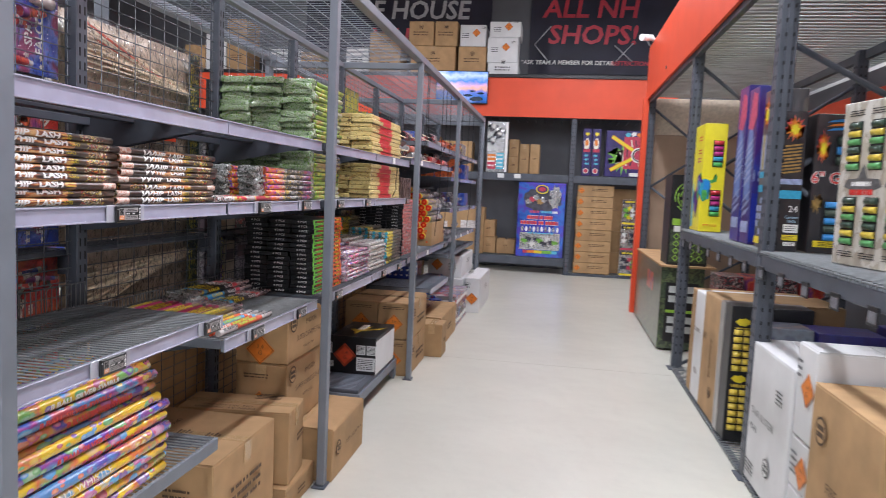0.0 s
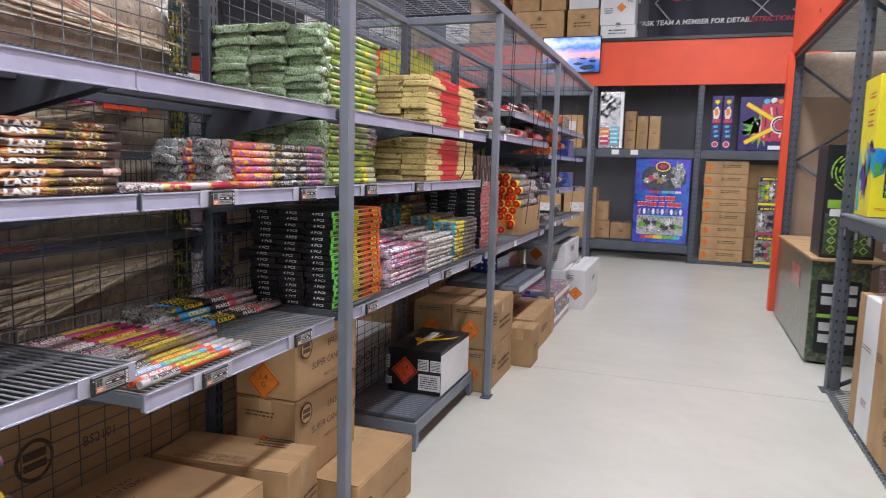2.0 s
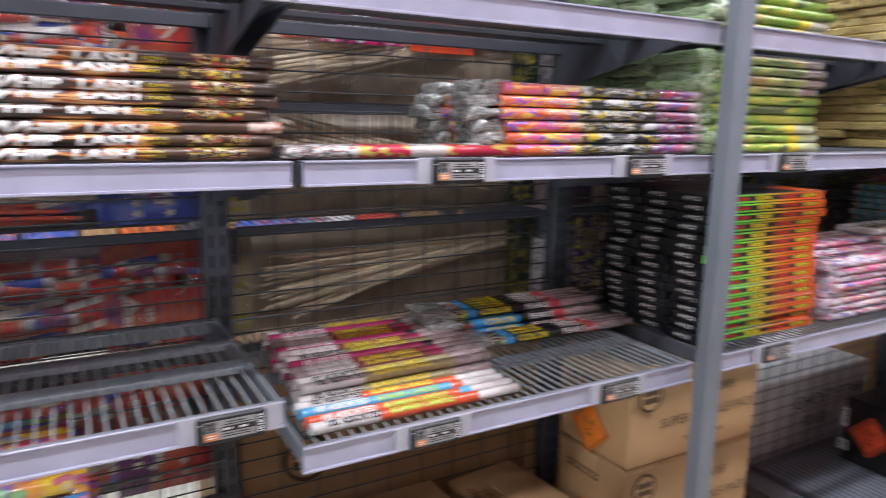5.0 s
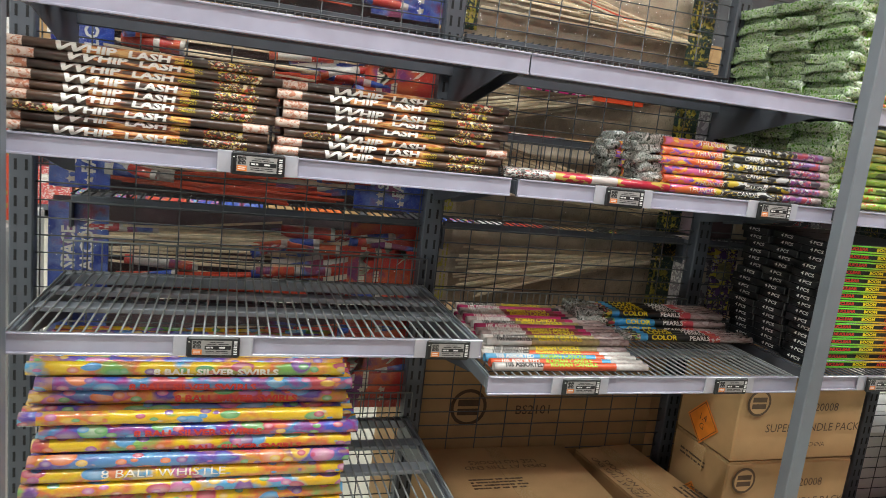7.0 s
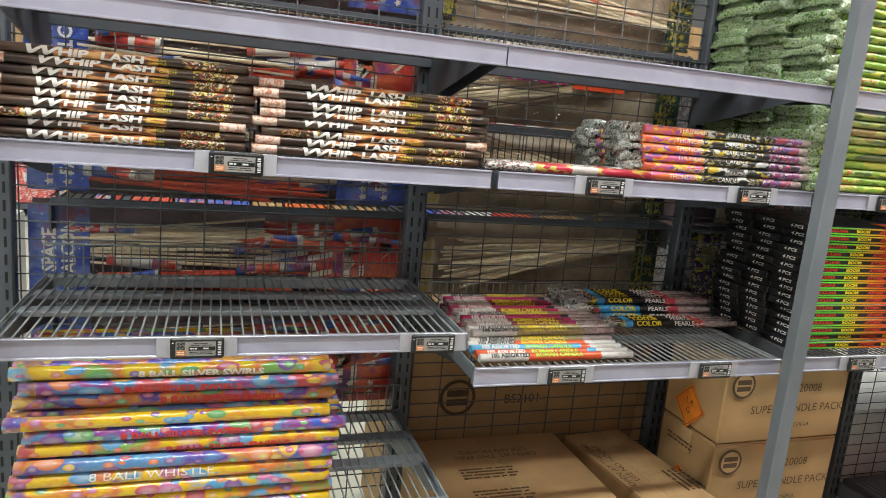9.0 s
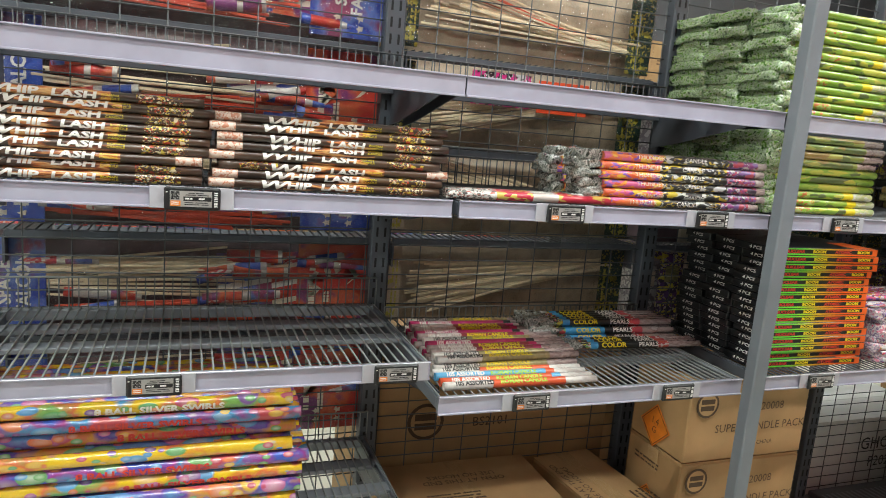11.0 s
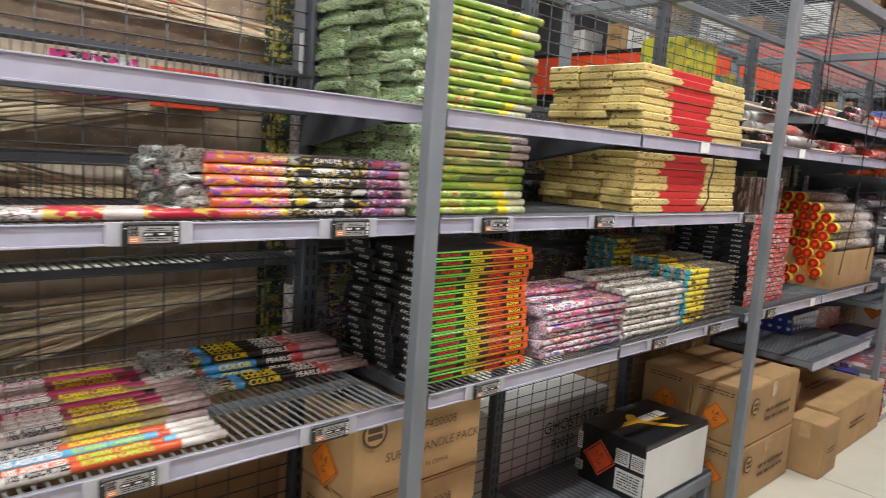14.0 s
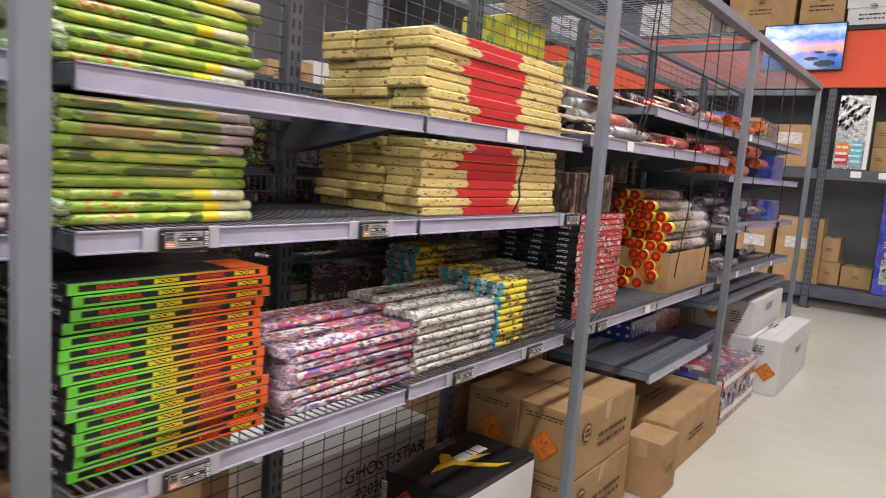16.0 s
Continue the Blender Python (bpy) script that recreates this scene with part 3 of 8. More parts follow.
def base_shelf(y0, y1):
    t = thing("base_shelf", (0, (y0 + y1) / 2, 0), "low dark steel base shelf on feet", "shelf", "shelves of the rack")
    h = (y1 - y0) / 2
    bm = bmesh.new()
    box(bm, BACK + 0.04, -h, 0.10, -0.06, h, 0.165, 0, 0.004)
    part("shelf_frame", bm, STEEL, t)
    bm = bmesh.new()
    box(bm, BACK + 0.05, -h + 0.01, 0.165, -0.075, h - 0.01, 0.19, 0, 0.004)
    part("tray", bm, DARK, t)
    bm = bmesh.new()
    for i in range(int(2 * h / 0.03)):
        y = -h + 0.03 + 0.03 * i
        box(bm, BACK + 0.1, y, 0.19, -0.12, y + 0.012, 0.1915, 0)
    part("ribbed_tread", bm, STEEL, t, kind="stuff")
    for s in (-1, 1):
        bm = bmesh.new()
        box(bm, -0.11, s * (h - 0.025) - 0.025, 0.015, -0.062, s * (h - 0.025) + 0.025, 0.1, 0, 0.004)
        cyl(bm, (-0.086, s * (h - 0.025), 0), (-0.086, s * (h - 0.025), 0.015), 0.018, 10)
        part("foot", bm, STEEL, t)


build_shelves()


# ---- cartons ----
DIAMOND = {}


def diamond_meshes():
    for s in (0.11, 0.085):
        bm = bmesh.new()
        box(bm, 0, -s / 2, -s / 2, 0.0012, s / 2, s / 2, 0)
        for a in (-1, 1):
            e0, e1 = sorted((a * 0.44 * s, a * 0.46 * s))
            box(bm, 0.0012, e0, -0.46 * s, 0.0016, e1, 0.46 * s, 1)
            box(bm, 0.0012, -0.46 * s, e0, 0.0016, 0.46 * s, e1, 1)
        DIAMOND[s] = data("hazard_label", bm, [ORANGE_LABEL, CARD_DARK])


diamond_meshes()


def on_face(t, name, me, size, face, u, v, label="", roll=0.0, lift=0.0012):
    """Lays a flat mesh on a face of a box of that size whose base centre is the thing's origin. u, v: metres from the face's middle, to the right and up."""
    sx, sy, sz = size
    d = {"x": sx / 2, "-x": sx / 2, "y": sy / 2, "-y": sy / 2, "z": sz / 2}[face] + lift
    m = pose(0, 0, sz / 2) @ FACING[face] @ pose(d, u, v) @ pose(0, 0, 0, roll, 0, 0)
    ob = put(name, me, t, label, m)
    return tagged(ob, kind="stuff") if me.name.startswith("small_print") else ob


def carton(loc, size, label, marks=(), rz=0.0, material=None, tape=True, group="", ink=None, dent=0.0, along="y"):
    """A carton with two top flaps, a taped seam and prints. marks: rows of (kind, face, u, v, ...)."""
    sx, sy, sz = size
    m = material or CARD
    ink = ink or CARD_DARK
    t = thing("carton", loc, label, "carton", group, rz)
    rnd = random.Random(int(1000 * (loc[0] + 3 * loc[1] + 7 * loc[2])))
    bm = bmesh.new()
    box(bm, -sx / 2, -sy / 2, 0, sx / 2, sy / 2, sz - 0.006, 0, 0.005)
    for v in bm.verts:
        n = noise.noise_vector(Vector((v.co.x * 3 + loc[0], v.co.y * 3 + loc[1], v.co.z * 3 + loc[2])))
        v.co += Vector((n.x, n.y, 0)) * 0.004
    part("carton_body", bm, m, t)
    for s in (-1, 1):
        bm = bmesh.new()
        a, b = sorted((s * 0.0015, s * ((sy if along == "x" else sx) / 2 - 0.002)))
        if along == "x":
            box(bm, -sx / 2 + 0.002, a, sz - 0.005, sx / 2 - 0.002, b, sz - 0.001, 0, 0.001)
        else:
            box(bm, a, -sy / 2 + 0.002, sz - 0.005, b, sy / 2 - 0.002, sz - 0.001, 0, 0.001)
        part("top_flap", bm, m, t)
    if tape:
        bm = bmesh.new()
        l = (sx if along == "x" else sy) / 2
        if along == "x":
            box(bm, -l + 0.003, -0.028, sz - 0.001, l - 0.003, 0.028, sz - 0.0002)
            box(bm, l, -0.028, sz - 0.09, l + 0.0035, 0.028, sz - 0.006)
        else:
            box(bm, -0.028, -l + 0.003, sz - 0.001, 0.028, l - 0.003, sz - 0.0002)
            box(bm, -0.028, -l - 0.0035, sz - 0.09, 0.028, -l, sz - 0.006)
        part("tape", bm, TAPE, t, "shiny brown parcel tape")
    for k in marks:
        kind, face, u, v = k[:4]
        if kind == "diamond":
            on_face(t, "hazard_label", DIAMOND[k[4] if len(k) > 4 else 0.11], size, face, u, v, "orange diamond hazard label", 45, 0.006)
            on_face(t, "letters", letters("1.4\nG", 0.032, CARD_DARK), size, face, u, v, "", 0, 0.0085)
        elif kind == "text":
            on_face(t, "letters", letters(k[4], k[5], k[7] if len(k) > 7 else ink), size, face, u, v, "", k[6] if len(k) > 6 else 0, 0.006 if face != "z" else 0.0006)
        elif kind == "bars":
            tagged(on_face(t, "small_print", bars(k[4], k[5], k[6], k[8] if len(k) > 8 else ink, 3), size, face, u, v, "", k[7] if len(k) > 7 else 0, 0.006 if face != "z" else 0.0006), kind="stuff")
        elif kind == "round":
            bm = bmesh.new()
            cyl(bm, (0, 0, 0), (0.001, 0, 0), k[4], 24)
            cyl(bm, (0.001, 0, 0), (0.0014, 0, 0), k[4] * 0.82, 24, 1)
            for zz in (-0.25, 0.25):
                box(bm, 0.0014, -k[4] * 0.6, (zz - 0.18) * k[4], 0.0018, k[4] * 0.6, (zz + 0.18) * k[4], 0)
            on_face(t, "round_stamp", data("round_stamp", bm, [ink, m]), size, face, u, v, "dark round printed stamp", 0, 0.006)
    return t


def lot(x0, y0, z0, x1, y1, z1):
    return ((x0 + x1) / 2, (y0 + y1) / 2, z0), (x1 - x0, y1 - y0, z1 - z0)


def build_cartons():
    g = "cartons under the shelves"
    top = (("text", "z", 0.0, 0.14, "OPEN AT THIS END\nUSE NO HOOKS", 0.034, 180), ("bars", "z", -0.06, 0.02, 4, 0.2, 0.07, 0), ("bars", "z", -0.06, -0.11, 4, 0.2, 0.07, 0))
    # brown stock cartons on the floor of the second bay
    l, s = lot(-0.57, 0.0, 0.0, -0.04, 0.57, 0.495)
    carton(l, s, "brown cardboard carton printed with handling notes", top + (("diamond", "-y", -0.05, -0.05), ("bars", "x", 0, 0.05, 3, 0.3, 0.12), ("bars", "-y", 0.12, 0.12, 2, 0.12, 0.05)), group=g, along="x")
    l, s = lot(-0.57, 0.64, 0.13, -0.02, 0.89, 0.485)
    carton(l, s, "brown cardboard carton taped along its top", (("text", "z", -0.08, 0.05, "OPEN AT THIS END\nUSE NO HOOKS", 0.034, 90), ("bars", "x", 0.05, 0.02, 2, 0.12, 0.05), ("bars", "z", 0.1, -0.1, 4, 0.14, 0.09, 90)), group=g, along="x", rz=6)
    l, s = lot(-0.55, 0.625, 0.0, 0.0, 1.0, 0.128)
    carton(l, s, "flat brown carton lying under a larger one", (("bars", "x", 0, 0, 2, 0.1, 0.04),), group=g)
    l, s = lot(-0.34, 1.03, 0.0, 0.088, 1.605, 0.29)
    carton(l, s, "brown carton standing out into the aisle", (("text", "z", -0.02, 0.1, "OPEN AT THIS END\nUSE NO HOOKS", 0.03, 180), ("text", "z", 0.14, 0.1, "HANDLE WITH CARE\nKEEP FIRE AWAY", 0.028, 180), ("text", "x", 0.08, 0.0, "SUPER CANDLE PACK", 0.03), ("round", "x", -0.2, 0.02, 0.04)), group=g)
    for z0, z1, up, mark in ((0.292, 0.642, 0.05, -0.047), (0.644, 0.925, 0.0, -0.07)):
        l, s = lot(-0.41, 0.92, z0, -0.13, 1.43, z1)
        carton(l, s, "brown candle carton with orange hazard label, stacked", (("diamond", "-y", -0.005, mark), ("bars", "-y", -0.02, up + 0.06, 2, 0.14, 0.03), ("round", "x", -0.19, up + 0.062, 0.045), ("text", "x", 0.06, up + 0.043, "EF420008", 0.04), ("text", "x", 0.05, up - 0.027, "SUPER CANDLE PACK", 0.04), ("text", "x", 0.03, up - 0.087, "MADE IN CHINA", 0.022)), group=g)
    # carton behind the mesh of the second bay
    for y0, y1 in ((-0.02, 0.985),):
        l, s = lot(-1.1, y0, 0.02, -0.66, y1, 0.9)
        carton(l, s, "tall brown carton behind the wire mesh", (("text", "x", -0.01, 0.135, "BS2101", 0.05), ("round", "x", -0.27, 0.15, 0.07)), group="cartons behind the mesh")
    l, s = lot(-1.07, 2.1, 0.02, -0.63, 2.98, 0.47)
    carton(l, s, "white carton behind the wire mesh", (("text", "x", 0.15, 0.095, "GHOST STAR", 0.088), ("text", "x", 0.05, 0.0, "P2020", 0.075)), material=WHITE_CARD, group="cartons behind the mesh", ink=BLACK, tape=False)
    # stacked cartons beside the base shelf
    for x0, x1 in ((-0.53, -0.25), (-0.248, 0.035)):
        for z0, z1 in ((0, 0.305), (0.307, 0.615)):
            l, s = lot(x0, 3.15, z0, x1, 3.82, z1)
            carton(l, s, "brown carton with orange hazard label in a stack", (("diamond", "-y", 0.0, -0.02), ("bars", "-y", 0.0, 0.11, 2, 0.2, 0.03), ("round", "x", -0.22, 0.05, 0.045), ("bars", "x", 0.08, -0.02, 2, 0.34, 0.09), ("bars", "z", 0.02, 0.1, 2, 0.2, 0.06, 90)), group=g, along="x")
    l, s = lot(-0.02, 3.89, 0, 0.183, 4.15, 0.31)
    carton(l, s, "small brown carton on the floor", (("bars", "x", 0, 0, 2, 0.12, 0.04),), group=g)
    l, s = lot(-0.4, 4.17, 0, 0.125, 5.17, 0.32)
    carton(l, s, "long brown carton on the floor", (("bars", "x", 0, 0, 2, 0.3, 0.06), ("bars", "z", 0, 0, 2, 0.3, 0.08)), group=g)
    l, s = lot(-0.5, 3.84, 0, -0.06, 4.15, 0.46)
    carton(l, s, "brown carton under the steel shelf", group=g)
    # white cartons at the rack's end
    W = dict(material=WHITE_CARD, ink=BLACK, tape=False)
    l, s = lot(0.06, 6.34, 0, 0.25, 7.62, 0.45)
    carton(l, s, "white carton with orange hazard label on the floor", (("diamond", "-y", 0.0, -0.04, 0.11), ("bars", "-y", -0.06, 0.13, 4, 0.07, 0.08), ("bars", "x", 0.1, 0.05, 3, 0.25, 0.06), ("bars", "z", 0.0, 0.1, 2, 0.2, 0.08)), group=g, **W)
    l, s = lot(-0.45, 6.36, 0, 0.03, 7.1, 0.43)
    carton(l, s, "white carton under another", (("bars", "-y", 0, 0.0, 3, 0.12, 0.12),), group=g, **W)
    l, s = lot(-0.45, 6.4, 0.432, 0.0, 7.5, 0.72)
    carton(l, s, "white carton stacked on others", (("diamond", "-y", -0.1, 0.02), ("bars", "x", 0.0, 0.05, 3, 0.25, 0.06), ("bars", "-y", 0.1, 0.0, 5, 0.1, 0.1)), group=g, **W)


build_cartons()


# ---- goods on the shelves ----
BROWN_TUBE = print_mat("dark_brown_tube_wrap", [(0.045, 0.026, 0.018), (0.085, 0.045, 0.028), (0.055, 0.03, 0.021), (0.035, 0.02, 0.015)], 26, (1, 0.25, 1), 0.3, 0.5, "soft")
FLAME = print_mat("orange_flame_print", [(0.035, 0.02, 0.014), (0.045, 0.024, 0.016), (0.05, 0.026, 0.018), (0.05, 0.026, 0.018), (0.55, 0.15, 0.03), (0.72, 0.45, 0.18), (0.3, 0.07, 0.02), (0.05, 0.026, 0.018), (0.045, 0.024, 0.016), (0.035, 0.02, 0.014)], 30, (1, 0.2, 1.6), 0.3, 0.5, "soft")
EMBER = print_mat("yellow_red_label_print", [(0.04, 0.02, 0.012), (0.05, 0.025, 0.014), (0.62, 0.48, 0.06), (0.05, 0.025, 0.014), (0.45, 0.05, 0.02), (0.04, 0.02, 0.012), (0.66, 0.58, 0.4), (0.05, 0.025, 0.014)], 130, (1, 0.8, 1), 0.3, 0.5)
PINKISH = print_mat("pale_pink_seal", [(0.62, 0.45, 0.38), (0.5, 0.2, 0.12), (0.68, 0.55, 0.48)], 90, (1, 1, 1), 0.3, 0.5)
# Crumpled film: the pale tones paint glints on the creases into the colour.
CRUMPLE_DARK = print_mat("crumpled_film_over_black", [(0.05, 0.06, 0.055), (0.35, 0.37, 0.35), (0.09, 0.1, 0.09), (0.5, 0.5, 0.48), (0.05, 0.06, 0.05)], 75, (1, 1, 1), 0.15, 1.0, "soft", 1.0)
CRUMPLE_GREEN = print_mat("crumpled_film_over_green", [(0.02, 0.07, 0.008), (0.08, 0.2, 0.025), (0.16, 0.32, 0.05), (0.5, 0.55, 0.44), (0.07, 0.17, 0.03), (0.4, 0.46, 0.33), (0.02, 0.06, 0.01)], 120, (1, 1, 1), 0.22, 0.6, "soft", 1.0)
THUNDER_A = print_mat("orange_pink_purple_print", [(0.62, 0.08, 0.02), (0.75, 0.25, 0.03), (0.6, 0.1, 0.25), (0.2, 0.08, 0.4), (0.7, 0.15, 0.05), (0.75, 0.45, 0.05)], 42, (1, 0.5, 1))
THUNDER_B = print_mat("black_confetti_print", [(0.02, 0.02, 0.022), (0.02, 0.02, 0.022), (0.55, 0.4, 0.03), (0.025, 0.02, 0.02), (0.5, 0.5, 0.5), (0.02, 0.02, 0.02)], 55, (1, 0.6, 1))
THUNDER_C = print_mat("purple_white_end_print", [(0.25, 0.05, 0.2), (0.5, 0.48, 0.5), (0.05, 0.03, 0.06), (0.45, 0.06, 0.1), (0.2, 0.1, 0.3)], 60, (1, 0.8, 1))
GREEN_TUBE = print_mat("bright_green_tube_print", [(0.2, 0.37, 0.03), (0.25, 0.42, 0.045), (0.5, 0.52, 0.07), (0.22, 0.37, 0.04), (0.09, 0.13, 0.04), (0.29, 0.45, 0.06), (0.19, 0.34, 0.03)], 26, (1, 0.35, 1.2))
OLIVE_GREEN = print_mat("olive_green_tube_print", [(0.16, 0.22, 0.05), (0.24, 0.3, 0.06), (0.3, 0.2, 0.06), (0.2, 0.27, 0.06), (0.12, 0.16, 0.05), (0.42, 0.42, 0.1)], 24, (1, 0.3, 1.2))
GREEN_RED = print_mat("green_tube_with_red_lettering", [(0.26, 0.46, 0.04), (0.5, 0.1, 0.03), (0.3, 0.5, 0.06), (0.5, 0.55, 0.2), (0.28, 0.48, 0.05), (0.55, 0.16, 0.04)], 60, (1, 0.7, 1))
GREEN_PALE = print_mat("pale_cream_green_end", [(0.62, 0.62, 0.48), (0.7, 0.7, 0.66), (0.5, 0.58, 0.25), (0.66, 0.64, 0.3)], 50, (1, 0.6, 1))
YELLOW_BAMBOO = print_mat("yellow_bamboo_print", [(0.66, 0.52, 0.20), (0.70, 0.56, 0.23), (0.62, 0.48, 0.17), (0.70, 0.57, 0.26), (0.66, 0.52, 0.2), (0.68, 0.54, 0.21), (0.64, 0.5, 0.19), (0.68, 0.54, 0.22), (0.66, 0.52, 0.2), (0.70, 0.57, 0.25), (0.17, 0.11, 0.04), (0.60, 0.46, 0.16)], 80, (0.6, 0.35, 1.3), 0.4, 0.3)
BALLS_BLUE = ball_mat("blue_ball_print", [(0.03, 0.06, 0.36), (0.05, 0.1, 0.5), (0.3, 0.05, 0.25), (0.05, 0.25, 0.5), (0.5, 0.08, 0.1)], [(0.5, 0.04, 0.1), (0.05, 0.3, 0.6), (0.1, 0.36, 0.1), (0.7, 0.42, 0.03), (0.18, 0.05, 0.3), (0.68, 0.16, 0.03), (0.5, 0.1, 0.3)])
BALLS_YELLOW = ball_mat("yellow_ball_print", [(0.1, 0.35, 0.6), (0.72, 0.42, 0.02), (0.76, 0.5, 0.03), (0.72, 0.5, 0.02), (0.66, 0.16, 0.06), (0.2, 0.4, 0.1)], [(0.5, 0.04, 0.1), (0.05, 0.3, 0.6), (0.1, 0.36, 0.1), (0.7, 0.42, 0.03), (0.18, 0.05, 0.3), (0.68, 0.16, 0.03), (0.5, 0.1, 0.3)])
BALLS_PINK = ball_mat("magenta_ball_print", [(0.4, 0.04, 0.12), (0.55, 0.08, 0.1), (0.6, 0.3, 0.05), (0.12, 0.06, 0.36), (0.1, 0.25, 0.5)], [(0.5, 0.04, 0.1), (0.05, 0.3, 0.6), (0.1, 0.36, 0.1), (0.7, 0.42, 0.03), (0.18, 0.05, 0.3), (0.68, 0.16, 0.03), (0.5, 0.1, 0.3)])
MAGENTA = print_mat("magenta_tube_wrap", [(0.42, 0.01, 0.10), (0.5, 0.02, 0.13), (0.36, 0.01, 0.08)], 20, (1, 0.2, 1))
LETTER_MIX = print_mat("white_black_letter_print", [(0.7, 0.7, 0.68), (0.06, 0.05, 0.05), (0.65, 0.62, 0.6), (0.4, 0.12, 0.1), (0.6, 0.6, 0.58), (0.15, 0.15, 0.14)], 130, (1, 0.55, 1))
LETTER_YEL = print_mat("yellow_red_letter_print", [(0.7, 0.42, 0.03), (0.36, 0.03, 0.03), (0.65, 0.3, 0.03), (0.3, 0.03, 0.05)], 120, (1, 0.5, 1))
LETTER_BLUE = print_mat("blue_orange_letter_print", [(0.08, 0.35, 0.65), (0.7, 0.14, 0.02), (0.7, 0.7, 0.7), (0.10, 0.42, 0.7), (0.75, 0.3, 0.03)], 70, (1, 0.35, 1))
LETTER_LIME = print_mat("lime_red_letter_print", [(0.36, 0.62, 0.05), (0.7, 0.06, 0.03), (0.42, 0.66, 0.08), (0.75, 0.15, 0.03)], 70, (1, 0.4, 1))
PALE_FILM = print_mat("pale_pinkish_film_end", [(0.40, 0.30, 0.30), (0.56, 0.47, 0.46), (0.33, 0.24, 0.24), (0.48, 0.38, 0.37)], 60, (1, 0.3, 1), 0.15, 1.0, "soft", 0.9)
WHITE_FILM = print_mat("white_film_end", [(0.66, 0.62, 0.6), (0.74, 0.72, 0.7), (0.56, 0.5, 0.48)], 50, (1, 0.3, 1), 0.15, 1.0, "soft", 0.9)
OLIVE_TUBE = print_mat("olive_grey_tube_print", [(0.2, 0.18, 0.08), (0.3, 0.27, 0.12), (0.16, 0.15, 0.1), (0.35, 0.3, 0.15)], 60, (1, 0.5, 1))
PEARL_BLUE = print_mat("bright_blue_tube_wrap", [(0.03, 0.28, 0.6), (0.05, 0.34, 0.66), (0.03, 0.24, 0.55)], 30, (1, 0.4, 1))
PEARL_MIX = print_mat("black_yellow_pearl_print", [(0.03, 0.03, 0.03), (0.55, 0.48, 0.04), (0.04, 0.035, 0.03), (0.12, 0.3, 0.08), (0.4, 0.05, 0.05), (0.03, 0.03, 0.03), (0.5, 0.5, 0.5)], 80, (1, 0.6, 1))
INK_YELLOW = mat("yellow_ink", (0.78, 0.62, 0.02), 0.4, var=0.05)
INK_WHITE = mat("white_ink", (0.78, 0.77, 0.74), 0.4, var=0.04)
INK_CREAM = mat("cream_ink", (0.72, 0.66, 0.55), 0.4, var=0.06)
INK_RED = mat("red_ink", (0.6, 0.04, 0.03), 0.4, var=0.05)
PINK_MIX = print_mat("pink_black_white_print", [(0.72, 0.08, 0.24), (0.7, 0.66, 0.66), (0.1, 0.08, 0.12), (0.7, 0.14, 0.3), (0.6, 0.3, 0.05), (0.66, 0.6, 0.62), (0.2, 0.12, 0.4), (0.7, 0.1, 0.25)], 48, (1, 0.45, 1))
PINK_PALE = print_mat("white_red_violet_print", [(0.66, 0.63, 0.62), (0.55, 0.08, 0.1), (0.7, 0.67, 0.66), (0.1, 0.08, 0.14), (0.62, 0.6, 0.6), (0.25, 0.15, 0.42)], 52, (1, 0.45, 1))
GREY_MIX = print_mat("white_grey_letter_print", [(0.6, 0.58, 0.53), (0.5, 0.48, 0.44), (0.1, 0.1, 0.09), (0.62, 0.6, 0.56), (0.3, 0.29, 0.27), (0.64, 0.62, 0.58)], 66, (1, 0.5, 1))
YB_YELLOW = print_mat("yellow_figure_print", [(0.74, 0.60, 0.04), (0.06, 0.05, 0.04), (0.76, 0.62, 0.05), (0.7, 0.55, 0.05)], 34, (1, 0.6, 1))
YB_BLACK = print_mat("black_brass_letter_print", [(0.05, 0.045, 0.04), (0.32, 0.27, 0.16), (0.06, 0.05, 0.045), (0.5, 0.46, 0.36), (0.05, 0.05, 0.05)], 75, (1, 0.5, 1))
CYAN_CAP = mat("cyan_tube_cap", (0.05, 0.38, 0.5), 0.4, var=0.1)
FIRE_YELLOW = print_mat("yellow_purple_fountain_print", [(0.72, 0.55, 0.03), (0.7, 0.5, 0.03), (0.72, 0.57, 0.04)], 30, (1, 1, 1))
FIRE_DARK = print_mat("purple_white_fountain_print", [(0.06, 0.03, 0.1), (0.5, 0.45, 0.4), (0.12, 0.05, 0.2), (0.6, 0.5, 0.06), (0.06, 0.04, 0.08)], 60, (1, 0.7, 1))
FIRE_RED = mat("glossy_red_tube_end", (0.5, 0.02, 0.01), 0.25, var=0.3, scale=40, coat=0.5)
FIRE_ORANGE = mat("orange_red_tube_rim", (0.72, 0.12, 0.01), 0.3, var=0.25, scale=60, coat=0.4)
SILVER = mat("silver_grey_rocket_head", (0.38, 0.38, 0.38), 0.35, metal=0.3, var=0.2)
RUST = mat("rust_pink_print", (0.45, 0.13, 0.09), 0.4, var=0.35, scale=40)
ROCKET_BLACK = print_mat("black_red_rocket_print", [(0.03, 0.025, 0.03), (0.4, 0.05, 0.06), (0.05, 0.04, 0.05), (0.5, 0.42, 0.4), (0.04, 0.03, 0.04)], 45, (1, 0.5, 1))
ROCKET_PINK = print_mat("red_white_rocket_print", [(0.55, 0.06, 0.08), (0.65, 0.55, 0.53), (0.5, 0.05, 0.07), (0.6, 0.1, 0.06)], 50, (1, 0.6, 1))
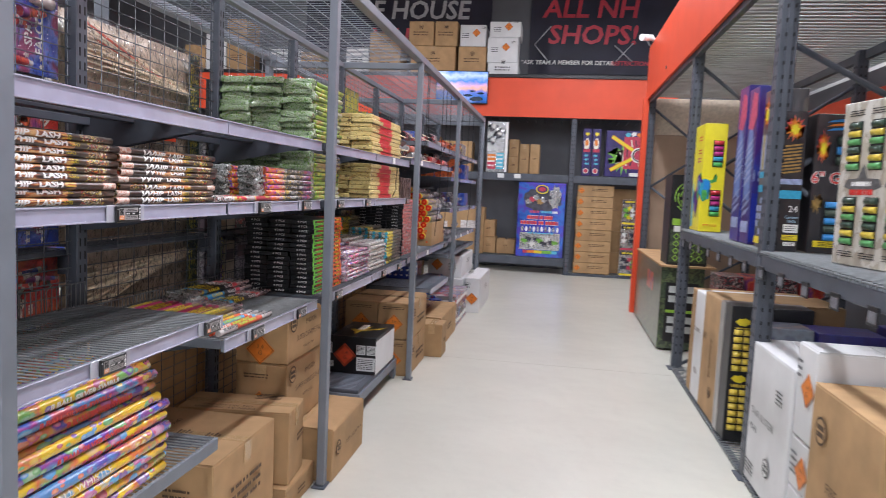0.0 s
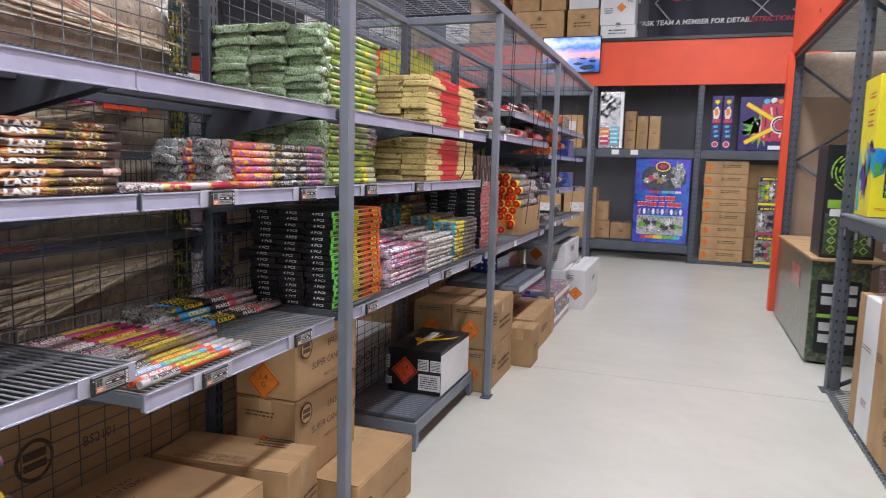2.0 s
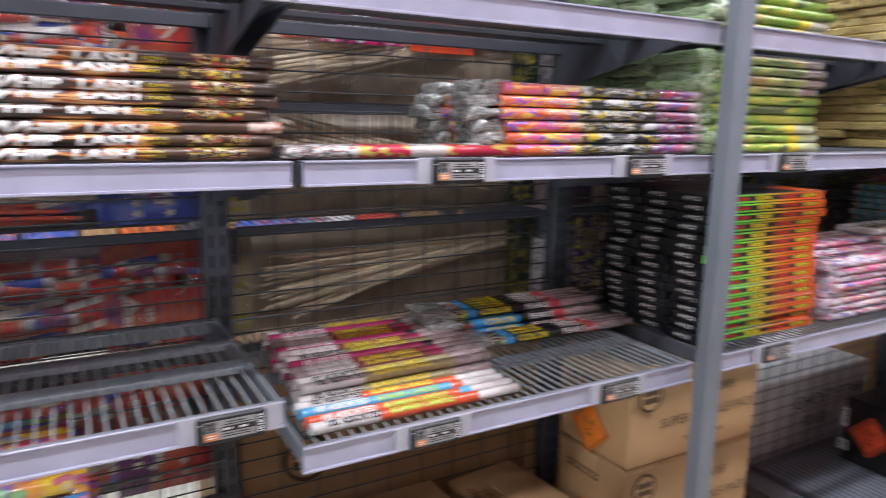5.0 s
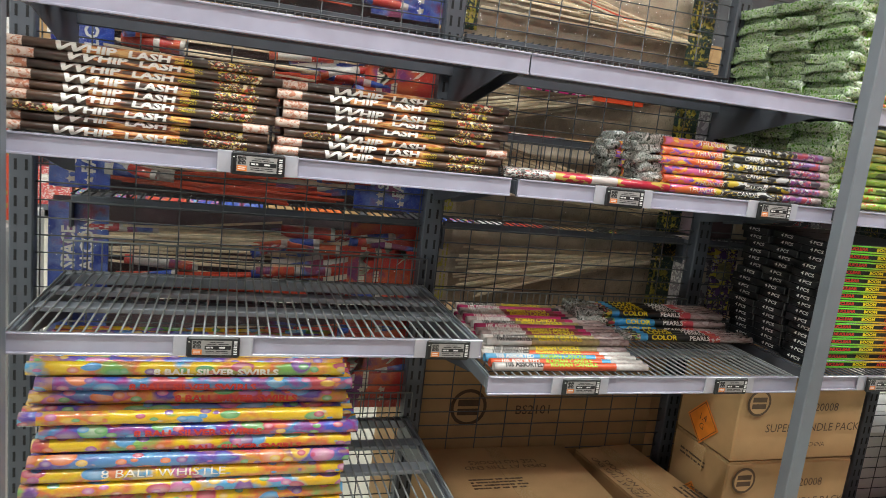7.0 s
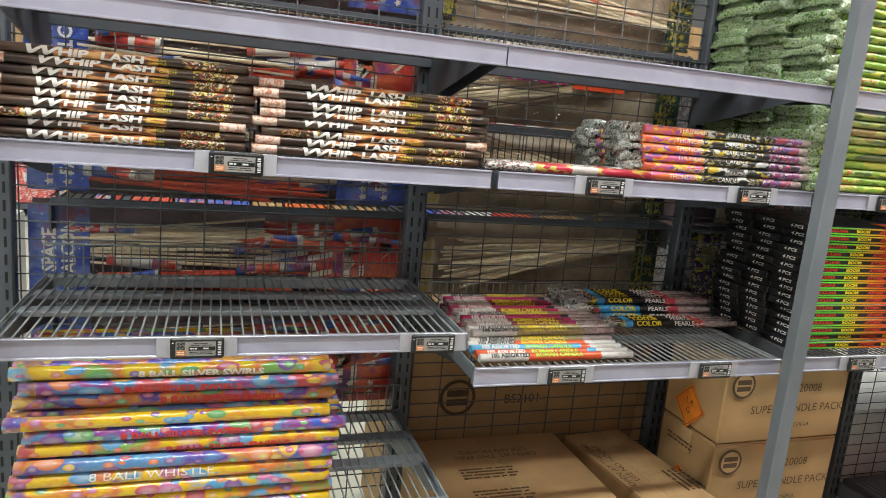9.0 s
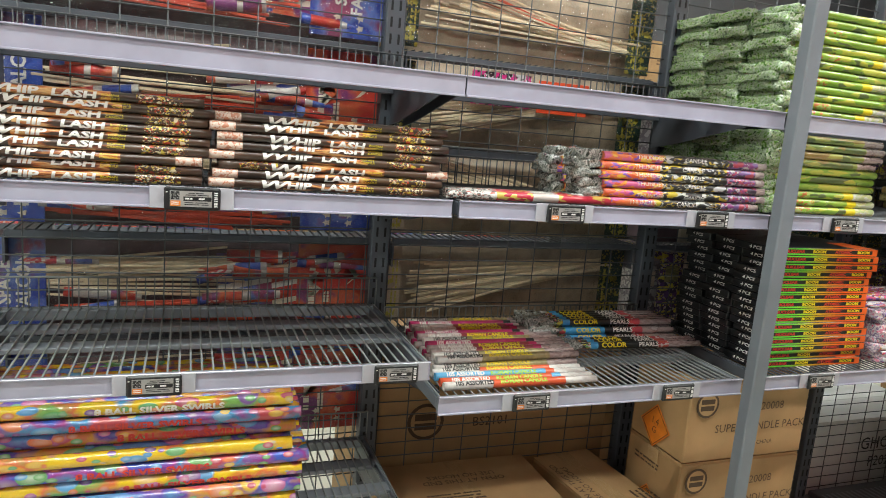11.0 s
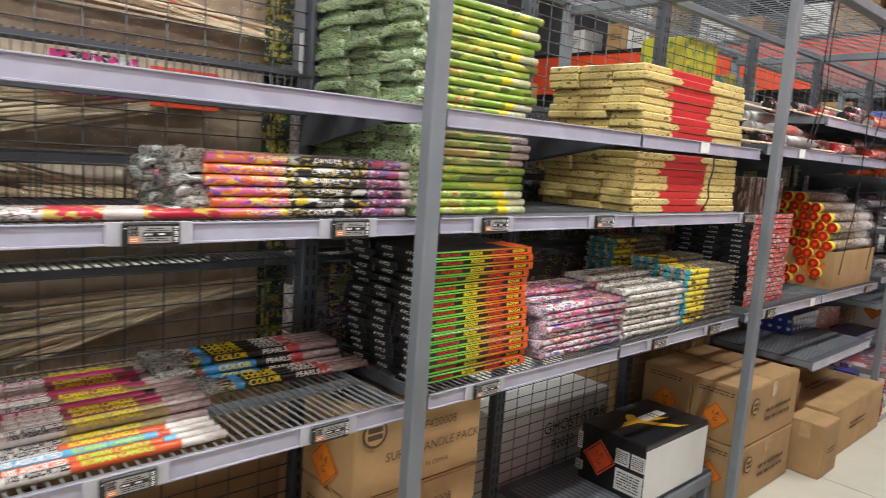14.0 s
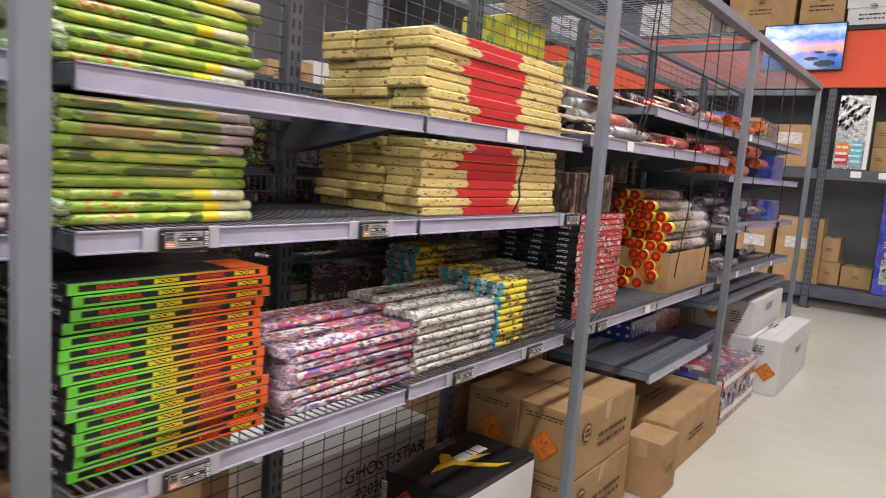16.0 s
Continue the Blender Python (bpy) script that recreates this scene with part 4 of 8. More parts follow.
ROCKET_ORANGE = print_mat("orange_tube_print", [(0.72, 0.15, 0.03), (0.66, 0.12, 0.02), (0.75, 0.2, 0.04), (0.35, 0.06, 0.02)], 28, (1, 0.6, 1))
ROCKET_GREY = print_mat("grey_violet_print", [(0.16, 0.14, 0.17), (0.32, 0.3, 0.33), (0.12, 0.1, 0.13), (0.4, 0.38, 0.38)], 40, (1, 0.6, 1))
STICK = mat("pale_pine_stick", (0.82, 0.69, 0.50), 0.55, var=0.2, scale=25, spread=0.2)
STICK_RED = mat("red_dyed_stick", (0.66, 0.08, 0.04), 0.5, var=0.2, scale=25)
BAG_BROWN = mat("brown_kraft_lining", (0.5, 0.40, 0.30), 0.5, var=0.25, scale=14, coat=0.4)
BAG_DARK = mat("dark_violet_lining", (0.12, 0.075, 0.09), 0.4, var=0.4, scale=14, coat=0.5)
FILM = film_mat("clear_bag_film")
CARD_BLUE = print_mat("blue_header_print", [(0.02, 0.05, 0.34), (0.05, 0.12, 0.55), (0.03, 0.06, 0.36), (0.14, 0.22, 0.6), (0.3, 0.06, 0.14)], 7, (1, 1, 1), kind="soft")
CARD_RED = print_mat("red_header_print", [(0.5, 0.03, 0.03), (0.66, 0.06, 0.04), (0.55, 0.04, 0.04), (0.66, 0.14, 0.05), (0.2, 0.04, 0.18)], 7, (1, 1, 1), kind="soft")
CARD_GREEN = print_mat("dark_green_gold_header_print", [(0.012, 0.03, 0.024), (0.016, 0.04, 0.03), (0.35, 0.28, 0.05), (0.012, 0.03, 0.025), (0.02, 0.05, 0.04)], 55, (1, 1, 1))
CARD_PINK = print_mat("pink_black_white_header_print", [(0.75, 0.03, 0.25), (0.03, 0.02, 0.03), (0.7, 0.68, 0.7), (0.75, 0.04, 0.28)], 30, (1, 1, 1))


def tube_data(name, L, r, bands, mats, n=12, hollow=0.0):
    """A tube along y with printed bands (from, to, material), its middle at the origin, closed by slightly sunken ends."""
    bm = bmesh.new()
    def ring(y, rr):
        return [bm.verts.new((rr * math.cos(2 * math.pi * i / n), y, rr * math.sin(2 * math.pi * i / n))) for i in range(n)]
    last = None
    def join(a, b, mi, smooth=True):
        for i in range(n):
            j = (i + 1) % n
            f = bm.faces.new((a[i], b[i], b[j], a[j]))
            f.material_index, f.smooth = mi, smooth
    first = None
    for u0, u1, mi in bands:
        a = last or ring(-L / 2 + u0 * L, r)
        first = first or a
        b = ring(-L / 2 + u1 * L, r)
        join(a, b, mi)
        last = b
    d = hollow or 0.003
    for base, y, s, mi in ((first, -L / 2, 1, bands[0][2]), (last, L / 2, -1, bands[-1][2])):
        inner = ring(y, r * 0.86)
        deep = ring(y + s * d, r * 0.82)
        if s > 0:
            join(inner, base, mi)
            join(deep, inner, mi)
            f = bm.faces.new(deep)
        else:
            join(base, inner, mi)
            join(inner, deep, mi)
            f = bm.faces.new(deep[::-1])
        f.material_index = mi if len(mats) <= bands[-1][2] + 1 else len(mats) - 1
    return data(name, bm, mats)


def lump(name, sx, sy, sz, material, seed):
    """A crumpled end of film wrap."""
    bm = bmesh.new()
    bmesh.ops.create_cube(bm, size=1)
    bmesh.ops.subdivide_edges(bm, edges=bm.edges[:], cuts=5, use_grid_fill=True)
    for v in bm.verts:
        p = v.co * 2
        p = p * (0.72 + 0.28 / max(1e-3, (abs(p.x) ** 4 + abs(p.y) ** 4 + abs(p.z) ** 4) ** 0.25))
        q = Vector((p.x * sx / 2, p.y * sy / 2, p.z * sz / 2))
        n = noise.noise_vector(q * 38 + Vector((seed * 3.7, 0, 0))) * 0.009 + noise.noise_vector(q * 90 + Vector((seed, 5, 0))) * 0.005
        v.co = q + n
    for f in bm.faces:
        f.smooth = True
    return data(name, bm, material)


RND = random.Random(4)


def tube_pack(loc, tubes, r, deep, label, category, group, text=None, end=None, turn=0.0, name="candle_pack", flip=False, film_end=None):
    """A flat pack of tubes side by side; loc is the middle of its front bottom edge. tubes: the meshes to choose from."""
    t = thing(name, loc, label, category, group, turn + (180 if flip else 0))
    s = 1 if flip else -1
    for i in range(deep):
        ob = put("tube", tubes[i % len(tubes)], t, "", pose(s * (r + 2 * r * i), 0, r, 0, RND.uniform(0, 360) if i else 0, 0))
        if i == 0 and text is not None:
            a = RND.uniform(-30, 34)
            for me, y in text:
                put("letters", me, ob, "", (pose(0, 0, 0, 0, 0, 180) if flip else pose(0, 0, 0)) @ pose(0, y, 0, 0, -a, 0))
    if film_end is not None:
        me, y = film_end
        put("film_end", me, t, "crumpled clear film at the pack's end", pose(s * r * deep, y, r))
    return t


def stack_of(x, y, z, rows, pitch, make, jx=0.008, jy=0.012):
    for k in range(rows):
        make(k, (x + RND.uniform(-jx, 0), y + RND.uniform(-jy, jy), z + k * pitch))


def build_candles():
    # dark brown candles on the middle shelf of the first bay
    tubes = [tube_data("tube", 0.535, 0.0103, ((0, 0.03, 2), (0.03, 0.1, 2), (0.1, 0.3, 0), (0.3, 0.66, 1), (0.66, 0.75, 0), (0.75, 0.92, 3), (0.92, 1, 0)), [BROWN_TUBE, FLAME, PINKISH, EMBER])]
    text = ((letters("W", 0.031, INK_WHITE, 0.0108, 1.9, 0.3, 0.0009), -0.135), (letters("HIP", 0.023, INK_WHITE, 0.0108, 1.6, 0.1, 0.0009), -0.073), (letters("LASH", 0.022, INK_WHITE, 0.0108, 1.6, 0.1, 0.0009), 0.018), (letters("ROMAN\nCANDLE", 0.007, INK_YELLOW, 0.0108, 1.3), 0.085))
    for y, rows in ((-0.838, 9), (-0.29, 8)):
        stack_of(-0.038, y, 1.489, rows, 0.0206, lambda k, p: tube_pack(p, tubes, 0.0103, 9, "dark brown candle pack with an orange flame print", "firework", "brown candle packs", text, turn=RND.uniform(-0.8, 0.8), flip=k in (2,)), 0.012, 0.014)
    # one red and white tube
    tb = tube_data("tube", 0.47, 0.0115, ((0, 0.28, 2), (0.28, 0.5, 0), (0.5, 0.66, 1), (0.66, 1, 0)), [print_mat("red_tube_print", [(0.5, 0.02, 0.05), (0.55, 0.03, 0.06), (0.6, 0.45, 0.1)], 40, (1, 0.4, 1)), WHITE_FILM, LETTER_MIX])
    for i in range(2):
        tube_pack((-0.035 - 0.05 * i, 0.225 + 0.02 * i, 1.489), [tb], 0.0115, 2, "red and white tube pack lying on the shelf", "firework", "red tube packs")
    # orange candle packs, crumpled film at one end
    ends = [lump("film_end", 0.09, 0.09, 0.026, CRUMPLE_DARK, i) for i in range(3)]
    tubes = [tube_data("tube", 0.56, 0.0118, ((0, 0.34, 0), (0.34, 0.75, 1), (0.75, 0.94, 2), (0.94, 1, 3)), [THUNDER_A, THUNDER_B, THUNDER_C, PALE_FILM])]
    text = ((letters("THUNDER", 0.018, INK_CREAM, 0.0123, 1.1), -0.13), (letters("CANDLE", 0.018, INK_WHITE, 0.0123, 1.1, 0.2), 0.02))
    stack_of(-0.04, 0.71, 1.489, 6, 0.0243, lambda k, p: tube_pack(p, tubes, 0.0118, 5, "orange and black candle pack in clear film", "firework", "orange candle packs", text, film_end=(ends[k % 3], -0.30)), 0.01, 0.014)
    stack_of(-0.175, 0.665, 1.489, 6, 0.0243, lambda k, p: tube_pack(p, tubes, 0.0118, 5, "orange and black candle pack in clear film", "firework", "orange candle packs", None, film_end=(ends[(k + 1) % 3], -0.27)), 0.01, 0.02)
    # green packs on the two upper shelves
    ends = [lump("film_end", 0.165, 0.07, 0.031, CRUMPLE_GREEN, 10 + i) for i in range(4)]
    kinds = [[tube_data("tube", 0.42, 0.0118, ((0, 0.1, 0), (0.1, 0.36, a), (0.36, 0.7, b), (0.7, 0.8, c), (0.8, 1, d)), [GREEN_TUBE, GREEN_RED, GREEN_PALE, INK_YELLOW, OLIVE_GREEN, PALE_FILM])] for a, b, c, d in ((0, 0, 0, 0), (1, 0, 3, 2), (4, 4, 4, 5))]
    for z, order in ((1.784, (1, 1, 0, 0, 1, 0, 0, 1, 0, 0, 1, 0, 0)), (1.489, (1, 1, 1, 0, 0, 0, 2, 2, 2, 2))):
        for c in range(3):
            stack_of(-0.07 - 0.165 * c, 1.285, z, len(order), 0.0242, lambda k, p: tube_pack(p, kinds[order[k]], 0.0118, 7, "green candle pack in crumpled clear film", "firework", "green candle packs", film_end=(ends[(k + c) % 4], -0.232), turn=RND.uniform(-1.5, 1.5)), 0.006, 0.022)


def build_swirls():
    kinds = []
    R = 0.0163
    for m in (BALLS_BLUE, BALLS_YELLOW, BALLS_PINK):
        for n in (4, 8):
            kinds.append(tube_data("tube", 0.70, R, ((0, 0.05, 1), (0.05, 0.12, 0), (0.12, 0.88, 0), (0.88, 1, 0)), [m, m if n == 4 else BALLS_PINK]))
    words = [((letters("8 BALL SILVER SWIRLS", 0.022, m, R + 0.0008, 1.3, 0, 0.0009), d),) for m, d in ((INK_RED, -0.02), (INK_CREAM, 0.05), (INK_RED, 0.09))]
    whistle = ((letters("8 BALL WHISTLE", 0.026, INK_CREAM, R + 0.0008, 1.4), -0.06),)
    ends = [lump("film_end", 0.2, 0.03, 0.03, CRUMPLE_DARK, 70 + i) for i in range(3)]
    order = (1, 1, 1, 1, 2, 1, 0, 1, 2, 0, 1)
    for k, c in enumerate(order):
        dy = (0, 0.005, -0.005, 0, 0.01, 0.015, 0.03, -0.01, 0.0, 0.012, -0.008)[k]
        tube_pack((-0.012 - 0.05 * (k > 7) - 0.018 * (k in (5, 6, 7)) + RND.uniform(-0.012, 0.004), -0.70 + dy, 0.625 + 0.0328 * k), [kinds[2 * c + k % 2], kinds[(2 * c + 2) % 6]], R, 9, "bright ball-patterned candle pack in clear film", "firework", "ball-patterned candle packs", whistle if k in (0, 3) else words[k % 3] if k in (5, 6, 8, 9, 10) else None, turn=RND.uniform(-0.8, 0.8), flip=k == 8)


def build_roman():
    """Loose candle packs lying on the low shelf of the second bay."""
    grey = mat("grey_pink_tube_paper", (0.40, 0.31, 0.30), 0.3, var=0.25, scale=60, coat=0.6)
    maroon = mat("maroon_tube_paper", (0.26, 0.03, 0.045), 0.3, var=0.2, scale=60, coat=0.6)
    sky = mat("sky_blue_tube_paper", (0.10, 0.40, 0.68), 0.3, var=0.1, coat=0.6)
    orange = mat("orange_red_tube_paper", (0.72, 0.10, 0.03), 0.3, var=0.1, coat=0.6)
    white = mat("white_tube_paper", (0.66, 0.63, 0.6), 0.3, var=0.12, scale=60, coat=0.6)
    olive = mat("olive_tube_paper", (0.33, 0.27, 0.12), 0.3, var=0.3, scale=70, coat=0.6)
    def kind(a, b, c, d):
        return tube_data("tube", 0.46, 0.0115, ((0, 0.05, 0), (0.05, 0.3, 0), (0.3, 0.72, 1), (0.72, 0.78, 2), (0.78, 1, 3)), [a, b, c, d])
    mags = kind(MAGENTA, MAGENTA, BLACK, PALE_FILM)
    redk = kind(grey, maroon, MAGENTA, PALE_FILM)
    oliv = kind(white, olive, olive, PALE_FILM)
    blue = kind(sky, sky, orange, WHITE_FILM)
    whit = kind(white, orange, orange, WHITE_FILM)
    org = kind(orange, orange, sky, WHITE_FILM)
    row = [whit, org, blue, whit, oliv, oliv, redk, redk, mags, oliv, redk, mags, redk, redk, mags, oliv]
    a1, a2 = letters("10S ASSORTED", 0.018, INK_WHITE, 0.012, 0.95, 0, 0.0007), letters("10S ASSORTED", 0.018, BLACK, 0.012, 0.95, 0, 0.0007)
    r1, r2 = letters("ROMAN CANDLE", 0.018, INK_YELLOW, 0.012, 1.0, 0, 0.0007), letters("ROMAN CANDLE", 0.018, mat("lime_tube_ink", (0.4, 0.66, 0.06), 0.4), 0.012, 1.0, 0, 0.0007)
    for i in range(0, 16, 2):
        x = -0.03 - 0.0335 * i
        t = thing("candle_pack", (x, 0.255 + (0.0 if i < 4 else 0.004 * i) - 0.012 * (i > 8), 0.9835), "bundle of printed roman candles in clear film", "firework", "roman candle bundles", RND.uniform(-1.5, 1.5))
        for j in range(2):
            for lay in range(2 if i > 2 else 1):
                k = min(15, i + j)
                ob = put("tube", row[k], t, "", pose(-0.0125 - 0.03 * j - 0.012 * lay, 0.012 * lay, 0.0118 + 0.021 * lay))
                up = pose(0, 0, 0, 0, -RND.uniform(30, 62), 0)
                put("letters", a2 if row[k] in (whit, oliv) else a1, ob, "", up @ pose(0, -0.145, 0))
                if row[k] is not mags:
                    put("letters", r2 if k < 3 else r1, ob, "", up @ pose(0, 0.0, 0))
    pearl = tube_data("tube", 0.54, 0.0125, ((0, 0.14, 4), (0.14, 0.2, 0), (0.2, 0.25, 1), (0.25, 0.68, 5), (0.68, 0.76, 2), (0.76, 1, 3)), [PEARL_MIX, PEARL_BLUE, ROCKET_PINK, PALE_FILM, CRUMPLE_DARK, BLACK])
    pearlb = tube_data("tube", 0.54, 0.0125, ((0, 0.14, 4), (0.14, 0.2, 0), (0.2, 0.48, 1), (0.48, 0.68, 5), (0.68, 0.76, 2), (0.76, 1, 3)), [PEARL_MIX, PEARL_BLUE, ROCKET_PINK, PALE_FILM, CRUMPLE_DARK, BLACK])
    c1, c2 = letters("COLOR", 0.024, INK_YELLOW, 0.013, 1.15, 0, 0.0008), letters("PEARLS", 0.022, INK_WHITE, 0.013, 1.1, 0, 0.0006)
    for x, y, z, deep, m in ((-0.30, 0.80, 0.9835, 3, pearl), (-0.385, 0.76, 0.9835, 6, pearlb), (-0.385, 0.75, 1.009, 6, pearlb), (-0.40, 0.745, 1.034, 5, pearl)):
        t = thing("candle_pack", (x, y, z), "black, yellow and blue candle pack in clear film", "firework", "pearl candle packs", -2)
        for i in range(deep):
            ob = put("tube", m, t, "", pose(-0.0125 - 0.025 * i, 0, 0.0125))
            for me, u in ((c1, -0.075), (c2, 0.06)):
                put("letters", me, ob, "", pose(0, 0, 0, 0, -(18 if i == 0 else 62), 0) @ pose(0, u, 0))
        put("film_end", lump("film_end", 0.025 * deep, 0.09, 0.03, CRUMPLE_DARK, 50 + deep), t, "crumpled clear film at the pack's end", pose(-0.0125 * deep, -0.25, 0.014))


def jag_band(L, W, H, u0, u1, seed):
    """A band round the front, top and back of a flat box, with torn-looking edges."""
    rnd = random.Random(seed)
    bm = bmesh.new()
    e = 0.0012
    path = [(W / 2 + e, 0.002), (W / 2 + e, H * 0.5), (W / 2 + e, H - 0.004), (W / 2 - 0.005, H + e), (W / 4, H + e), (0, H + e), (-W / 4, H + e), (-W / 2 + 0.004, H + e)]
    rows = []
    for i, (x, z) in enumerate(path):
        a = u0 + rnd.uniform(0, 0.03) + (0.022 if i % 2 else 0)
        b = u1 - rnd.uniform(0, 0.03) - (0.022 if i % 2 else 0)
        rows.append((bm.verts.new((x, a, z)), bm.verts.new((x, b, z))))
    for (a, b), (c, d) in zip(rows, rows[1:]):
        bm.faces.new((a, b, d, c))
    return data("red_band", bm, RED)


def flat_boxes():
    # yellow boxes with a red band
    L, W, H = 0.83, 0.148, 0.0293
    bm = bmesh.new()
    box(bm, -W / 2, -L / 2, 0, W / 2, L / 2, H - 0.0006, 0, 0.005)
    body = data("box_body", bm, YELLOW_BAMBOO)
    bands = [jag_band(L, W, H, -0.235 + 0.01 * i - (0.05 if i in (1, 4) else 0), 0.155 - 0.008 * i, i) for i in range(6)]
    for z, rows in ((1.784, 9), (1.489, 8)):
        for c in range(3):
            for k in range(rows):
                t = thing("firework_box", (-0.13 - 0.15 * c + RND.uniform(-0.006, 0.006), 2.51 + RND.uniform(-0.02, 0.02), z + k * H), "flat yellow firework box with a red band", "firework", "yellow flat boxes", RND.uniform(-0.5, 0.5))
                put("box_body", body, t)
                put("red_band", bands[(k * 5 + c) % 6], t, "red printed band")
    # black boxes with green and orange sides; red boxes
    neon = bpy.data.materials.new("green_to_orange_print")
    neon.use_nodes = True
    nt = neon.node_tree
    tc, sep, mr, ramp = (nt.nodes.new(n) for n in ("ShaderNodeTexCoord", "ShaderNodeSeparateXYZ", "ShaderNodeMapRange", "ShaderNodeValToRGB"))
    nt.links.new(tc.outputs["Object"], sep.inputs[0])
    nt.links.new(sep.outputs["Y"], mr.inputs["Value"])
    mr.inputs["From Min"].default_value, mr.inputs["From Max"].default_value = -0.23, 0.23
    nt.links.new(mr.outputs["Result"], ramp.inputs["Fac"])
    nt.links.new(ramp.outputs["Color"], nt.nodes["Principled BSDF"].inputs["Base Color"])
    nt.nodes["Principled BSDF"].inputs["Roughness"].default_value = 0.35
    els = ramp.color_ramp.elements
    els[0].position, els[0].color = 0.3, (0.14, 0.62, 0.06, 1)
    els[1].position, els[1].color = 0.75, (0.80, 0.13, 0.02, 1)
    e = els.new(0.5)
    e.color = (0.6, 0.42, 0.03, 1)
    dark = mat("black_box_board", (0.014, 0.015, 0.018), 0.35, var=0.3, coat=0.2)
    red_side = print_mat("red_white_side_print", [(0.6, 0.04, 0.04), (0.62, 0.05, 0.05), (0.66, 0.6, 0.58), (0.58, 0.04, 0.04), (0.06, 0.04, 0.05)], 70, (1, 0.5, 1))
    pcs = letters("4 PCS", 0.014, INK_WHITE, 0, 1.5, 0.15, 0.0004)
    for y, L, W, H, rows, x, z, side, col, cols in ((1.32, 0.465, 0.125, 0.0247, 16, -0.135, 0.986, "neon", 0, 3), (3.495, 0.48, 0.14, 0.0262, 18, -0.16, 1.001, "red", 1, 3)):
        bm = bmesh.new()
        box(bm, -W / 2, -L / 2, 0, W / 2, L / 2, H - 0.0008, 0, 0.002)
        body = data("box_body", bm, dark)
        bm = bmesh.new()
        if side == "neon":
            box(bm, W / 2, -L / 2 + 0.004, 0.001, W / 2 + 0.0012, L / 2 - 0.004, 0.006)
            box(bm, W / 2, -L / 2 + 0.004, H - 0.0062, W / 2 + 0.0012, L / 2 - 0.004, H - 0.0016)
            box(bm, W / 2, L / 2 - 0.024, 0.001, W / 2 + 0.0015, L / 2 - 0.003, H - 0.002)
            box(bm, W / 2, -L / 2 + 0.003, 0.001, W / 2 + 0.0015, -L / 2 + 0.022, H - 0.002)
            box(bm, -W / 2 + 0.004, L / 2 - 0.10, H - 0.0008, W / 2 - 0.004, L / 2 - 0.01, H - 0.0004)
        else:
            box(bm, W / 2, -L / 2 + 0.003, 0.001, W / 2 + 0.0012, L / 2 - 0.003, H - 0.003)
        sd = data("side_print", bm, neon if side == "neon" else red_side)
        words = [(letters("NUCLEAR", 0.0125, INK_RED, 0, 1.5, 0, 0.0006), -0.135), (letters("BOOM", 0.0125, INK_YELLOW, 0, 1.5, 0, 0.0006), -0.03), (letters("ATOMIC", 0.0125, INK_RED, 0, 1.5, 0, 0.0006), 0.075), (letters("BOOM", 0.0125, INK_YELLOW, 0, 1.5, 0, 0.0006), 0.165)]
        for c in range(cols):
            for k in range(rows):
                turned = k in (5, 6, 10, 15) and col == 0
                t = thing("firework_box", (x - c * (W + 0.002) + RND.uniform(-0.005, 0.004), y + RND.uniform(-0.01, 0.01) + 0.012 * math.sin(k * 0.5 + c), z + k * H), "flat black firework box with " + ("green and orange sides" if col == 0 else "red sides"), "firework", "flat boxes with four candles, " + ("green" if col == 0 else "red"), 180 if turned else RND.uniform(-0.8, 0.8))
                put("box_body", body, t)
                f = -1 if turned else 1
                if c == 0:
                    put("side_print", sd, t, "", pose(0, 0, 0, 0, 0, 0 if not turned else 180))
                put("letters", pcs, t, "", pose(0.0, f * (-L / 2 - 0.0008), H / 2, 0, 0, -90 if f > 0 else 90))
                if c == 0 and col == 0:
                    for me, u in words:
                        put("letters", me, t, "", pose(f * (W / 2 + 0.0022), f * u, H / 2, 0, 0, 0 if f > 0 else 180))


